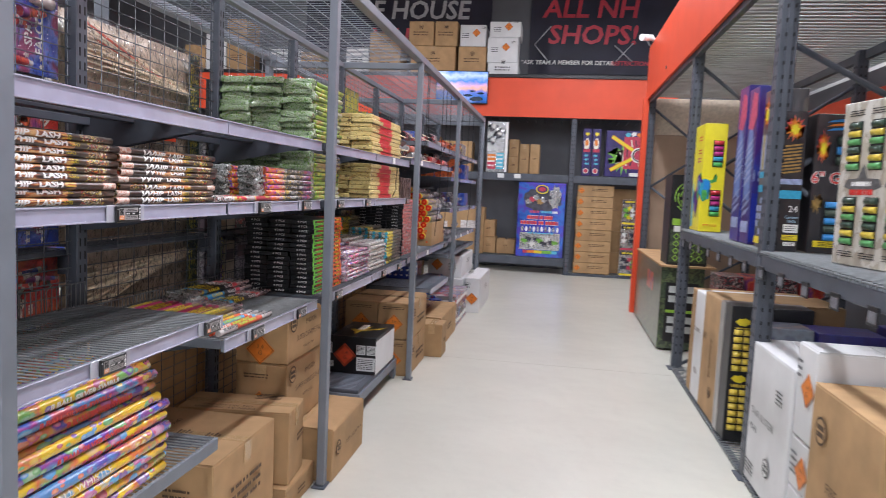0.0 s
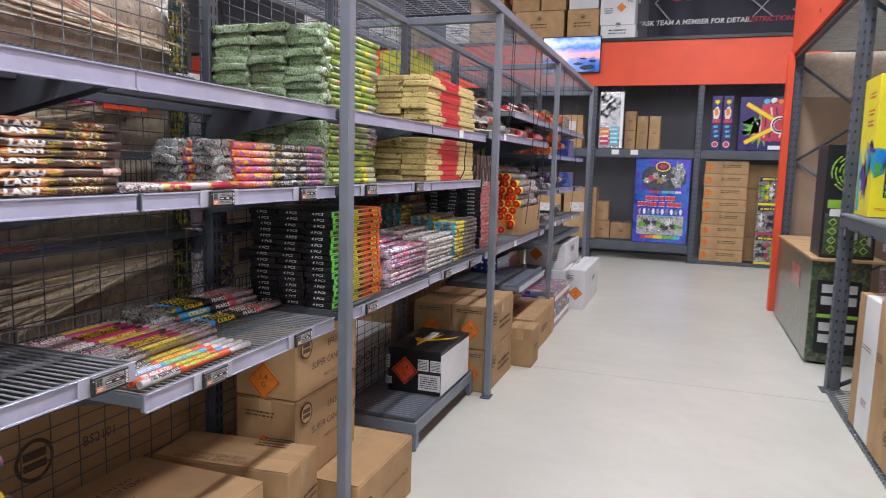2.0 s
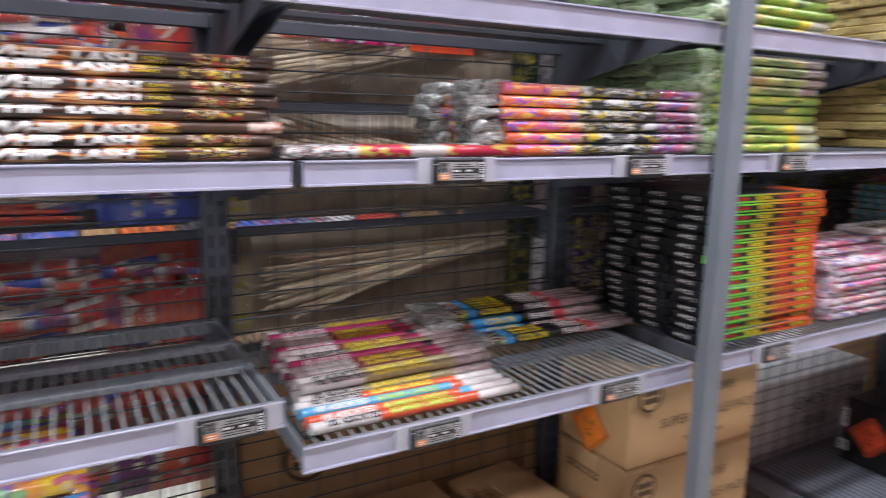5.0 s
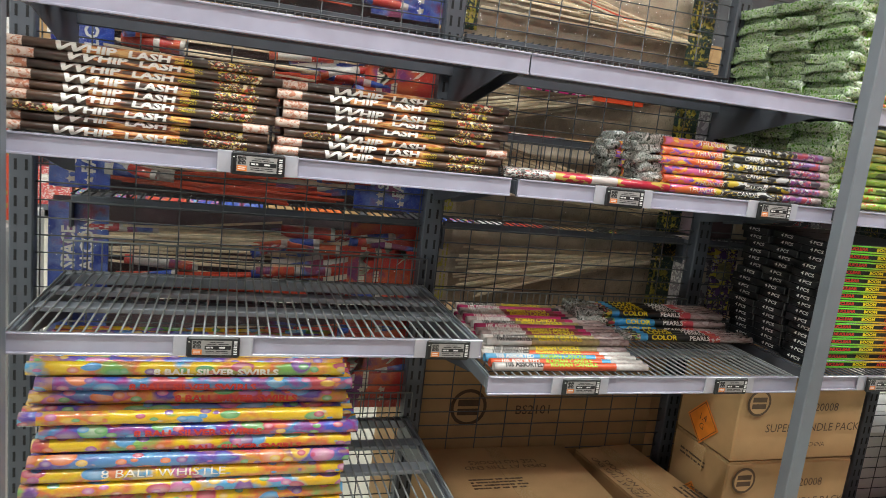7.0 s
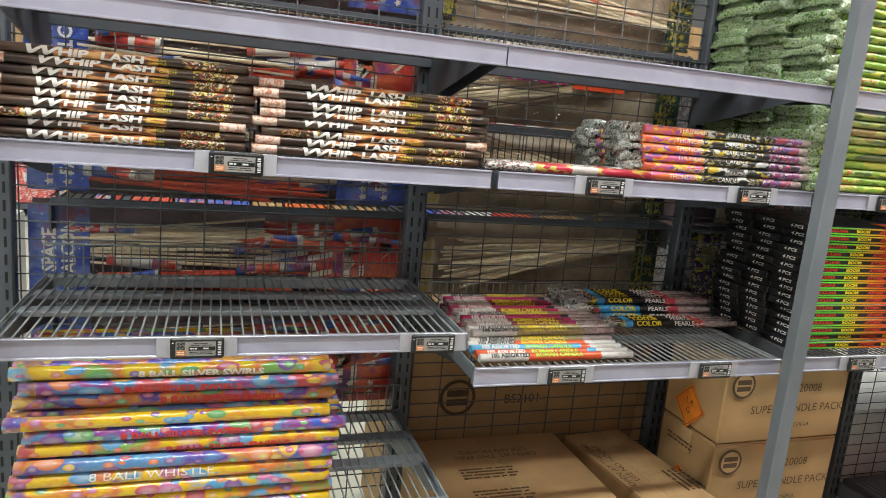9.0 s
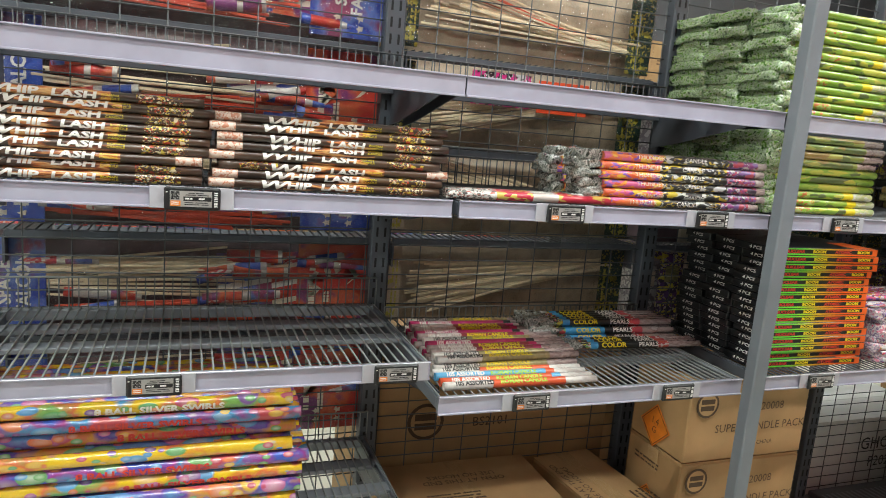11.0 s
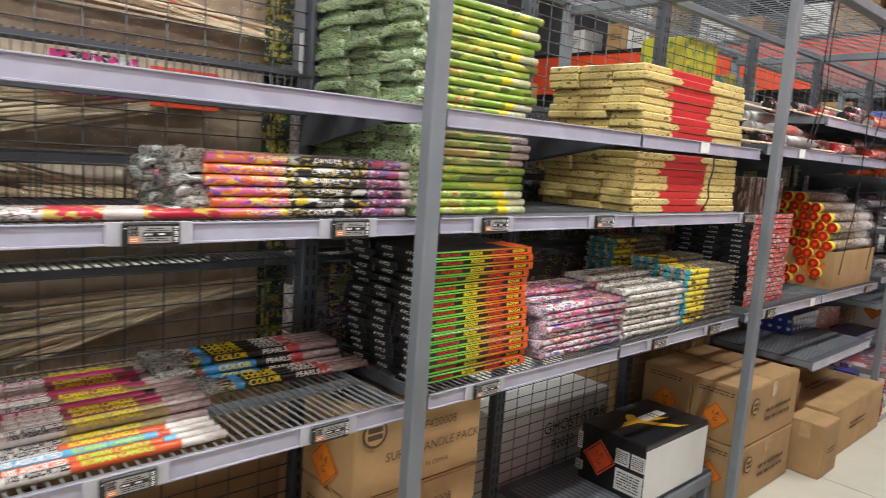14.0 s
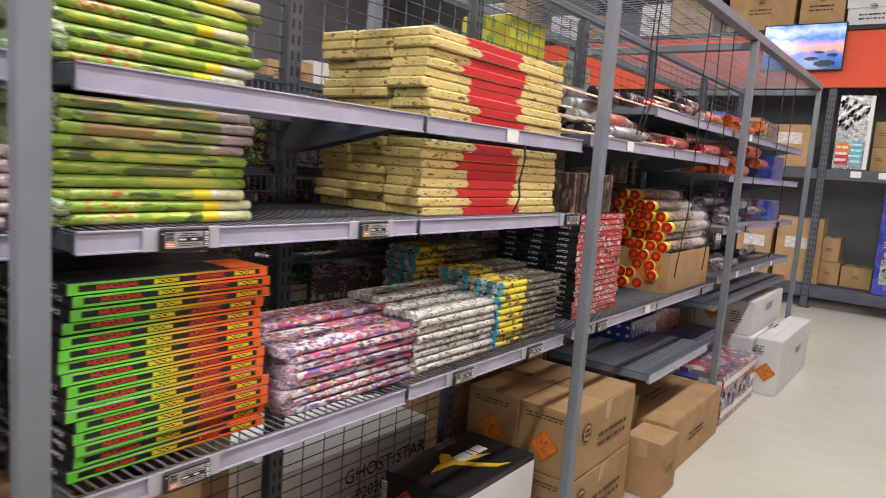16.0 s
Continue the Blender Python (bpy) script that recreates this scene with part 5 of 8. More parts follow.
def build_film_packs():
    pk = [[tube_data("tube", 0.47, 0.0105, ((0, 0.5, 0), (0.5, 1, 1)), [a, b])] for a, b in ((PINK_MIX, PINK_PALE), (PINK_PALE, PINK_MIX), (PINK_PALE, PINK_PALE))]
    gr = [tube_data("tube", 0.43, 0.012, ((0, 0.04, 2), (0.04, 0.9, 0), (0.9, 1, 2)), [GREY_MIX, CYAN_CAP, WHITE_FILM])]
    yb = [tube_data("tube", 0.45, 0.012, ((0, 0.03, 2), (0.03, 0.4, 0), (0.4, 1, 1)), [YB_YELLOW, YB_BLACK, CYAN_CAP]), tube_data("tube", 0.45, 0.012, ((0, 0.03, 2), (0.03, 0.38, 0), (0.38, 1, 1)), [YB_YELLOW, YB_BLACK, GREY_MIX])]
    ends = [lump("film_end", 0.14, 0.05, 0.026, print_mat("crumpled_film_over_pink", [(0.6, 0.1, 0.22), (0.62, 0.58, 0.6), (0.2, 0.1, 0.25), (0.66, 0.62, 0.64), (0.6, 0.2, 0.3)], 55, (1, 1, 1), 0.15, 1.0, "soft", 1.0), 30 + i) for i in range(3)]
    g = "film-wrapped packs on the low shelf"
    for c, rows in ((0, 8), (1, 9)):
        stack_of(-0.045 - 0.15 * c, 1.865 + 0.03 * c, 0.988, rows, 0.0225, lambda k, p: tube_pack(p, pk[2 if k < 2 else k % 2], 0.0105, 7, "pink and white candle pack in shiny film", "firework", g, film_end=(ends[k % 3], -0.235), turn=RND.uniform(-1.5, 1.5)), 0.012, 0.02)
        stack_of(-0.045 - 0.16 * c, 2.34, 0.993, (8, 9)[c], 0.0245, lambda k, p: tube_pack(p, gr, 0.012, 6, "grey and white candle pack in shiny film", "firework", g, turn=RND.uniform(-1, 1)), 0.012, 0.015)
    for c, rows in ((0, 10), (1, 11), (2, 14)):
        stack_of(-0.045 - 0.155 * c, 2.81 - 0.12 * (c == 2), 0.993, rows, 0.0245, lambda k, p: tube_pack(p, yb, 0.012, 6, "black candle pack with yellow figures in film", "firework", g, turn=RND.uniform(-1, 1)), 0.012, 0.015)
    # upright dark packets on the red boxes
    bm = bmesh.new()
    box(bm, -0.09, -0.014, 0, 0.09, 0.014, 0.18, 0, 0.004)
    me = data("packet", bm, print_mat("dark_brown_packet_print", [(0.07, 0.04, 0.035), (0.14, 0.08, 0.06), (0.05, 0.035, 0.03), (0.3, 0.22, 0.2)], 30, (1, 1, 0.3)))
    for i in range(11):
        ob = put("packet", me, None, "dark brown packet standing on edge", pose(-0.2, 3.22 + 0.038 * i, 1.473, 0, 0, RND.uniform(-4, 4)))
        tagged(ob, category="packet", group="upright packets")


def build_fountains():
    # open carton full of yellow tubes with red ends
    t = thing("open_carton", (0.03, 4.735, 1.001), "open brown carton holding yellow firework tubes", "carton")
    for name, b in (("front_wall", (-0.08, -0.37, 0, -0.075, 0.37, 0.235)), ("back_wall", (-0.505, -0.37, 0, -0.5, 0.37, 0.235)), ("side_wall", (-0.5, -0.37, 0, -0.08, -0.365, 0.235)), ("side_wall", (-0.5, 0.365, 0, -0.08, 0.37, 0.235)), ("carton_floor", (-0.5, -0.365, 0, -0.08, 0.365, 0.004))):
        bm = bmesh.new()
        box(bm, *b, 0, 0.001)
        part(name, bm, CARD, t)
    put("hazard_label", DIAMOND[0.11], t, "orange diamond hazard label", pose(-0.2, -0.3705, 0.125) @ FACING["-y"] @ pose(0, 0, 0, 45))
    put("letters", letters("1.4\nG", 0.032, CARD_DARK), t, "", pose(-0.2, -0.3735, 0.125) @ FACING["-y"])
    tube = tube_data("tube", 0.76, 0.0325, ((0, 0.07, 0), (0.07, 0.62, 1), (0.62, 0.9, 2), (0.9, 1, 2)), [FIRE_YELLOW, FIRE_DARK, WHITE_FILM, FIRE_RED], 16, 0.02)
    bm = bmesh.new()
    cyl(bm, (0, -0.3825, 0), (0, -0.3785, 0), 0.0302, 16, 0, 0.0302)
    cyl(bm, (0, -0.3845, 0), (0, -0.3825, 0), 0.011, 12, 1)
    cap = data("tube_end", bm, [FIRE_RED, FIRE_ORANGE])
    for row in range(10):
        z = 1.039 + row * 0.0565
        n = (6, 5)[row % 2] if row < 8 else (4, 2)[row - 8]
        for i in range(n):
            x = -0.432 + 0.033 * (row % 2) + 0.0665 * i + (0.0 if row < 8 else 0.03)
            tb = thing("firework_tube", (x, 4.735 + RND.uniform(-0.03, 0.03) + (0.03 if row > 3 else 0), z), "yellow firework tube with a glossy red end", "firework", "yellow tubes in the carton", RND.uniform(-1.5, 1.5))
            put("tube", tube, tb)
            put("tube_end", cap, tb, "glossy red tube end")
    # rocket heads and fat tubes on the upper shelves
    kinds = []
    for m, cone in ((SILVER, SILVER), (ROCKET_BLACK, BLACK), (ROCKET_PINK, RED), (RUST, SILVER)):
        bm = bmesh.new()
        cyl(bm, (0, -0.12, 0), (0, 0.1, 0), 0.032, 16)
        cyl(bm, (0, 0.1, 0), (0, 0.2, 0), 0.032, 16, 1, 0.012)
        cyl(bm, (0, -0.16, 0), (0, -0.12, 0), 0.026, 16, 1)
        kinds.append(data("rocket_head", bm, [m, cone]))
    bm = bmesh.new()
    box(bm, -0.004, -0.62, -0.004, 0.004, -0.14, 0.004, 0, 0.001)
    stick = data("rocket_stick", bm, STICK)
    def rocket(x, y, z, k, turn):
        t = thing("rocket", (x, y, z), "large rocket with a wooden stick lying on the shelf", "firework", "large rockets on the upper shelves", turn)
        put("rocket_head", kinds[k], t)
        put("rocket_stick", stick, t, "pale wooden stick", pose(0.02, 0, -0.02))
    for i, (x, y, z, k) in enumerate(((-0.1, 3.42, 1.846, 0), (-0.18, 3.3, 1.846, 1), (-0.26, 3.38, 1.846, 3), (-0.34, 3.3, 1.846, 1), (-0.14, 3.36, 1.902, 3), (-0.22, 3.24, 1.902, 0), (-0.3, 3.3, 1.902, 1), (-0.42, 3.3, 1.846, 2), (-0.24, 3.3, 1.958, 0), (-0.34, 3.25, 1.958, 1), (-0.09, 4.0, 1.846, 2), (-0.17, 4.1, 1.846, 1), (-0.09, 4.55, 1.846, 2), (-0.25, 4.2, 1.846, 2), (-0.18, 4.6, 1.846, 3), (-0.3, 4.7, 1.846, 2),
                                  (-0.1, 4.1, 2.034, 1), (-0.18, 3.95, 2.034, 2), (-0.1, 4.55, 2.034, 3), (-0.2, 4.5, 2.034, 1), (-0.3, 4.2, 2.034, 2), (-0.28, 4.7, 2.034, 0), (-0.16, 4.35, 2.09, 1), (-0.12, 3.75, 1.846, 1), (-0.3, 3.8, 1.846, 1), (-0.2, 3.72, 1.902, 2), (-0.4, 3.7, 1.902, 1), (-0.42, 3.4, 1.958, 1), (-0.18, 3.36, 2.014, 1), (-0.3, 3.32, 2.014, 0), (-0.12, 4.3, 1.9, 1), (-0.24, 4.45, 1.9, 2), (-0.36, 4.35, 1.9, 1), (-0.4, 4.4, 2.034, 1), (-0.38, 4.1, 2.09, 1), (-0.24, 4.6, 2.09, 2))):
        rocket(x + 0.03, y + 0.14 + 0.12 * (y - 3.2), z, k, RND.uniform(-8, 8))
    tube = tube_data("tube", 0.4, 0.042, ((0, 0.1, 0), (0.1, 0.9, 0), (0.9, 1, 0)), [ROCKET_ORANGE], 16, 0.02)
    grey = tube_data("tube", 0.45, 0.032, ((0, 0.5, 0), (0.5, 1, 1)), [ROCKET_GREY, WHITE_FILM], 14)
    for z, n, me, r, lb in ((2.0, 7, tube, 0.042, "orange"), (1.71, 11, tube, 0.042, "orange"), (1.36, 12, grey, 0.032, "grey"), (1.03, 5, grey, 0.032, "grey")):
        for i in range(n):
            row, col = divmod(i, 4)
            ob = put("firework_tube", me, None, lb + " cardboard firework tube lying on the shelf", pose(-0.1 - 0.095 * col - 0.04 * (row % 2), 5.75 + 0.14 * (i % 3) + (0.65 if i % 5 == 4 else 0), z + r + 1.75 * r * row, 0, RND.uniform(0, 360), RND.uniform(-6, 6)))
            tagged(ob, category="firework", group=lb + " tubes on the far shelves")
    for y, z, m, h in ((7.0, 1.71, CARD_BLUE, 0.2), (7.05, 1.36, CARD_BLUE, 0.17), (6.6, 2.0, FIRE_DARK, 0.16)):
        bm = bmesh.new()
        box(bm, -0.25, -0.2, 0, 0.2, 0.2, h, 0, 0.004)
        ob = put("firework_box", data("firework_box", bm, m), None, "glossy printed firework box on a shelf", pose(-0.28, y, z))
        tagged(ob, category="firework", group="printed boxes on the far shelves")
    # black box with white end on the base shelf, and star-patterned boxes
    t = thing("firework_box", (-0.237, 2.71, 0.1915), "black and white firework carton with hazard label", "carton")
    bm = bmesh.new()
    box(bm, -0.172, -0.28, 0, 0.172, 0.28, 0.275, 0, 0.005)
    part("box_body", bm, BLACK, t)
    bm = bmesh.new()
    box(bm, 0.172, -0.276, 0.004, 0.1735, 0.276, 0.25, 0, 0)
    part("white_end", bm, WHITE_CARD, t, "white wrapped side")
    size = (0.344, 0.56, 0.275)
    red_label = mat("red_hazard_label", (0.62, 0.07, 0.02), 0.5, var=0.1)
    bm = bmesh.new()
    box(bm, 0, -0.062, -0.062, 0.001, 0.062, 0.062, 0)
    box(bm, 0.001, -0.055, -0.055, 0.0013, 0.055, 0.055, 1)
    box(bm, 0.0013, -0.05, -0.05, 0.0016, 0.05, 0.05, 0)
    on_face(t, "hazard_label", data("hazard_label", bm, [red_label, BLACK]), size, "-y", -0.06, 0.0, "red diamond hazard label", 45)
    on_face(t, "letters", letters("1.4\nG", 0.038, BLACK), size, "-y", -0.06, 0.0, "", 0, 0.004)
    for u, v, w, h in ((0.06, 0.045, 0.07, 0.07), (0.14, 0.045, 0.07, 0.07), (0.1, -0.06, 0.14, 0.1), (-0.17, 0.05, 0.025, 0.08), (-0.165, -0.07, 0.04, 0.045)):
        bm = bmesh.new()
        box(bm, 0, -w / 2, -h / 2, 0.001, w / 2, h / 2)
        on_face(t, "paper_label", data("paper_label", bm, WHITE_CARD), size, "-y", u, v, "white printed label")
        tagged(on_face(t, "small_print", bars(6, w * 0.85, h * 0.8, BLACK, 5), size, "-y", u, v, "", 0, 0.0026), kind="stuff")
    gold = mat("golden_print", (0.62, 0.40, 0.03), 0.4, var=0.15, scale=30)
    for k, o in enumerate(([(-0.19, 0.02), (-0.12, 0.045), (-0.03, 0.03), (0.06, 0.0), (0.14, -0.04), (0.06, -0.03), (-0.02, -0.005), (-0.1, 0.01)], [(-0.08, 0.03), (-0.03, 0.02), (0.02, -0.05), (0.08, -0.12), (0.13, -0.15), (0.05, -0.13), (-0.02, -0.06)], [(-0.1, 0.04), (-0.06, 0.08), (-0.02, 0.1), (0.0, 0.07), (-0.03, 0.03)])):
        on_face(t, "golden_shape", shape("golden_shape", o, gold), size, "z", 0.0, 0.0, "", 0, 0.138 - 0.2 + 0.0004 * k + 0.063)
    tagged(on_face(t, "title_print", bars(1, 0.2, 0.13, INK_WHITE, 6), size, "z", 0.08, 0.02, "", 0, 0.0016), kind="stuff")
    tagged(on_face(t, "small_print", bars(3, 0.14, 0.05, mat_once("dull_grey_ink", (0.25, 0.24, 0.22)), 9), size, "z", 0.07, 0.15, "", 0, 0.0012), kind="stuff")
    star = print_mat("deep_blue_box_print", [(0.015, 0.04, 0.28), (0.02, 0.06, 0.36), (0.015, 0.03, 0.2)], 8, (1, 1, 1), kind="soft")
    flag = print_mat("deep_red_box_print", [(0.1, 0.09, 0.1), (0.5, 0.04, 0.04), (0.55, 0.53, 0.53), (0.04, 0.07, 0.3), (0.28, 0.26, 0.26), (0.42, 0.03, 0.04)], 11, (1, 1, 1))
    for b, m, lb in (((-0.34, 5.29, 0, 0.105, 6.2, 0.36), flag, "red, white and blue firework box"), ((-0.42, 5.3, 0.362, -0.2, 6.1, 0.51), star, "blue star-patterned firework box"), ((-0.2, 5.17, 0, -0.06, 5.285, 0.33), star, "blue star-patterned firework box"), ((-0.54, 4.55, 0.627, -0.3, 5.0, 0.76), star, "blue star-patterned firework box"), ((-0.54, 5.3, 0.515, -0.43, 5.9, 0.70), ROCKET_PINK, "pink printed firework box")):
        l, s = lot(*b)
        bm = bmesh.new()
        box(bm, -s[0] / 2, -s[1] / 2, 0, s[0] / 2, s[1] / 2, s[2], 0, 0.004)
        t = thing("firework_box", l, lb + " under the shelves", "firework", "printed boxes under the shelves")
        part("box_body", bm, m, t)
        for face, w in (("-y", s[0]), ("x", s[1])):
            if m is star:
                for k in range(int(w / 0.06) * 2):
                    on_face(t, "star_print", shape("star_print", burst(0.007, 0.018, 5, 1, 1, k % 3), INK_WHITE, 0.0008), s, face, -w / 2 + 0.04 + 0.06 * (k // 2), s[2] * (0.2 * (-1) ** k), "", 0, 0.0012)
            elif m is flag:
                for k in range(3):
                    on_face(t, "stripe_print", shape("stripe_print", [(-w / 2 + 0.01, -0.025), (w / 2 - 0.01, -0.025), (w / 2 - 0.01, 0.02), (-w / 2 + 0.01, 0.02)], INK_WHITE, 0.0008), s, face, 0, s[2] * (0.32 - 0.3 * k), "", 0, 0.0012)
                for k in range(5 if face == "x" else 2):
                    on_face(t, "firework_picture", shape("firework_picture", burst(0.04, 0.1, 9, 0.9, 0.9, k), (ROCKET_BLACK, CARD_BLUE, FIRE_DARK)[k % 3], 0.0008), s, face, -w / 2 + 0.1 + 0.145 * k, s[2] * (0.05 - 0.12 * (k % 2)), "", 0, 0.0024 + 0.0004 * k)
    # black tether cords hanging from the canopy
    for i, (x, y, z0) in enumerate(((0.008, 2.56, 1.5), (0.006, 3.62, 1.85), (0.008, 3.68, 1.85), (0.01, 4.4, 1.1), (0.01, 4.62, 1.85), (0.008, 4.9, 1.1), (0.008, 5.8, 1.4), (0.006, 6.4, 1.75), (0.01, 6.8, 1.05))):
        bm = bmesh.new()
        top = 1.735 if i == 0 else 2.56
        pts = [Vector((x - 0.03 * (k > 9) * (k - 9) / 3, y + 0.012 * math.sin(k * 0.7 + i), top + (z0 - top) * k / 12)) for k in range(13)]
        hose(bm, pts, 0.0035)
        ob = part("tether_cord", bm, CORD, None, "thin black security cord hanging from the rack")
        tagged(ob, category="cord", group="tether cords")


def mat_once(name, color):
    return bpy.data.materials[name] if name in bpy.data.materials else mat(name, color, 0.4, var=0.15, scale=40)


ROCKET_BODIES = [tube_data("rocket_body", L, r, ((0, 0.12, b), (0.12, 0.5, a), (0.5, 0.6, 2), (0.6, 0.92, b), (0.92, 1, 2)), [CARD_RED, CARD_BLUE, WHITE_FILM, ROCKET_PINK]) for L, r, a, b in ((0.24, 0.016, 0, 1), (0.19, 0.02, 1, 2), (0.21, 0.015, 2, 0), (0.17, 0.022, 0, 0), (0.22, 0.014, 3, 1))]


def rocket_bag(y0, y1, z0, z1, lining, header, red, n, x=-0.68, seed=0, header2=None, dark=False):
    """A clear bag of rockets behind the mesh: a lining board, many sticks, printed header cards at both ends, film over all."""
    rnd = random.Random(seed)
    L, H = y1 - y0, z1 - z0
    t = thing("rocket_bag", (x, (y0 + y1) / 2, z0), "clear bag of long-stick rockets behind the mesh", "firework", "rocket bags behind the mesh")
    bm = bmesh.new()
    ny, nz = 18, 8
    g = [[bm.verts.new((-0.05 + 0.035 * math.sin(math.pi * k / nz) + 0.012 * noise.noise(Vector((i * 0.6, k * 0.7, seed))), -L / 2 + L * i / ny, H * k / nz)) for k in range(nz + 1)] for i in range(ny + 1)]
    for i in range(ny):
        for k in range(nz):
            bm.faces.new((g[i][k], g[i + 1][k], g[i + 1][k + 1], g[i][k + 1])).smooth = True
    part("lining", bm, lining, t)
    l = (0.5 if dark else 0.72) * L
    sticks = []
    for w, m in ((0.0038, STICK), (0.0046, STICK_RED)):
        bm = bmesh.new()
        box(bm, 0, -l / 2, -w, 0.004, l / 2, w, 0, 0.0012)
        sticks.append(data("rocket_stick", bm, m))
    up = 1 if seed % 2 == 0 else -1
    for i in range(n):
        v = rnd.random()
        if dark:
            y, z, a = (rnd.uniform(-0.2, 0.02)) * L, H * ((0.1 + 0.2 * v) if i < red else (0.3 + 0.5 * v)), rnd.gauss(0, 1.6) + (v - 0.5) * 7
        else:
            # the sticks fan out from one end of the bundle
            y, spread = rnd.uniform(-0.06, 0.1) * L, (v ** 0.8) * 15
            a = up * spread + rnd.gauss(0, 0.8)
            z = H * (0.74 if up > 0 else 0.34) - math.sin(math.radians(a)) * (l / 2) * 0.92 + rnd.gauss(0, 0.012)
            z = min(max(z, 0.06 * H), 0.94 * H)
        put("rocket_stick", sticks[1 if i < red else 0], t, "", pose(-0.004 + 0.016 * rnd.random(), y, z, a, 0, rnd.uniform(-1, 1)))
    if dark:
        for i in range(3):
            bm = bmesh.new()
            w2 = rnd.uniform(0.14, 0.2)
            box(bm, 0, -w2 / 2, -0.34 * H, 0.001, w2 / 2, 0.34 * H)
            fl = part("printed_film", bm, (CARD_BLUE, CARD_RED, CARD_BLUE)[(i + seed) % 3], t, "printed film patch", pose(0.002 + 0.002 * i, (0.14 + 0.1 * i) * L, H * 0.5, rnd.uniform(-12, 12), 0, rnd.uniform(-3, 3)))
            for k in range(3):
                put("stripe_print", shape("stripe_print", [(-w2 / 2, -0.02), (w2 / 2, 0.0), (w2 / 2, 0.016), (-w2 / 2, 0.0)], INK_WHITE if k % 2 else INK_CREAM, 0.0006), fl, "", pose(0.0012, 0, H * (-0.22 + 0.2 * k)))
        for i in range(13):
            body = ROCKET_BODIES[rnd.randrange(len(ROCKET_BODIES))]
            y = (rnd.uniform(0.06, 0.42) if rnd.random() < 0.7 else rnd.uniform(-0.38, -0.22)) * L
            put("rocket_body", body, t, "glossy printed rocket body", pose(0.004, y, H * rnd.uniform(0.12, 0.85), rnd.gauss(0, 9), rnd.uniform(0, 360), rnd.uniform(-3, 3)))
    for s, hm in ((-1, header), (1, header2 or header)):
        bm = bmesh.new()
        w = (0.24 if s > 0 else 0.16) if dark else (0.1 if s > 0 else 0.07)
        a, b = sorted((s * L / 2, s * (L / 2 - w)))
        box(bm, 0.008, a, 0.01, 0.014, b, H - 0.01, 0, 0.001)
        card = part("header_card", bm, hm, t, "printed header card")
        mid = (a + b) / 2
        ink = INK_CREAM if dark else mat_once("gold_green_ink", (0.5, 0.42, 0.06))
        if not dark or hm is CARD_RED:
            put("wing_print", shape("wing_print", burst(0.25 * w, 0.5 * w, 7, 0.85, 0.9, seed + 3, (10, 200)), ink, 0.0008), card, "", pose(0.0142, mid, H * 0.45))
            put("wing_print", shape("wing_print", burst(0.18 * w, 0.4 * w, 6, 0.85, 0.9, seed + 5, (10, 200)), hm, 0.0008), card, "", pose(0.0152, mid, H * 0.44))
            tagged(put("title_print", bars(2, min(0.8 * H, 0.2), 0.4 * w, ink, seed), card, "", pose(0.0142, mid - s * 0.2 * w, H * 0.5, 90)), kind="stuff")
        if dark and hm is CARD_BLUE:
            put("letters", letters("SPACE\nFALCON", 0.05, INK_WHITE, 0, 0.9, 0, 0.0015), card, "", pose(0.0165, mid, H * 0.5, 90))
        for k in range(4):
            put("star_print", shape("star_print", burst(0.006, 0.015, 5, 1, 1, k), ink, 0.0008), card, "", pose(0.0142, mid + w * (0.3 * (k % 2) - 0.15), H * (0.12 + 0.09 * (k // 2))))
    bm = bmesh.new()
    ny, nz = 30, 14
    g = [[bm.verts.new((0.022 + 0.014 * math.sin(math.pi * k / nz) + 0.012 * noise.noise(Vector((i * 0.5, k * 0.5, seed + 9))) + 0.005 * noise.noise(Vector((i * 1.7, k * 1.7, seed + 4))), -L / 2 + L * i / ny, H * k / nz)) for k in range(nz + 1)] for i in range(ny + 1)]
    for i in range(ny):
        for k in range(nz):
            bm.faces.new((g[i][k], g[i + 1][k], g[i + 1][k + 1], g[i][k + 1])).smooth = True
    part("film", bm, FILM, t, "crinkled clear film").visible_shadow = False
    return t


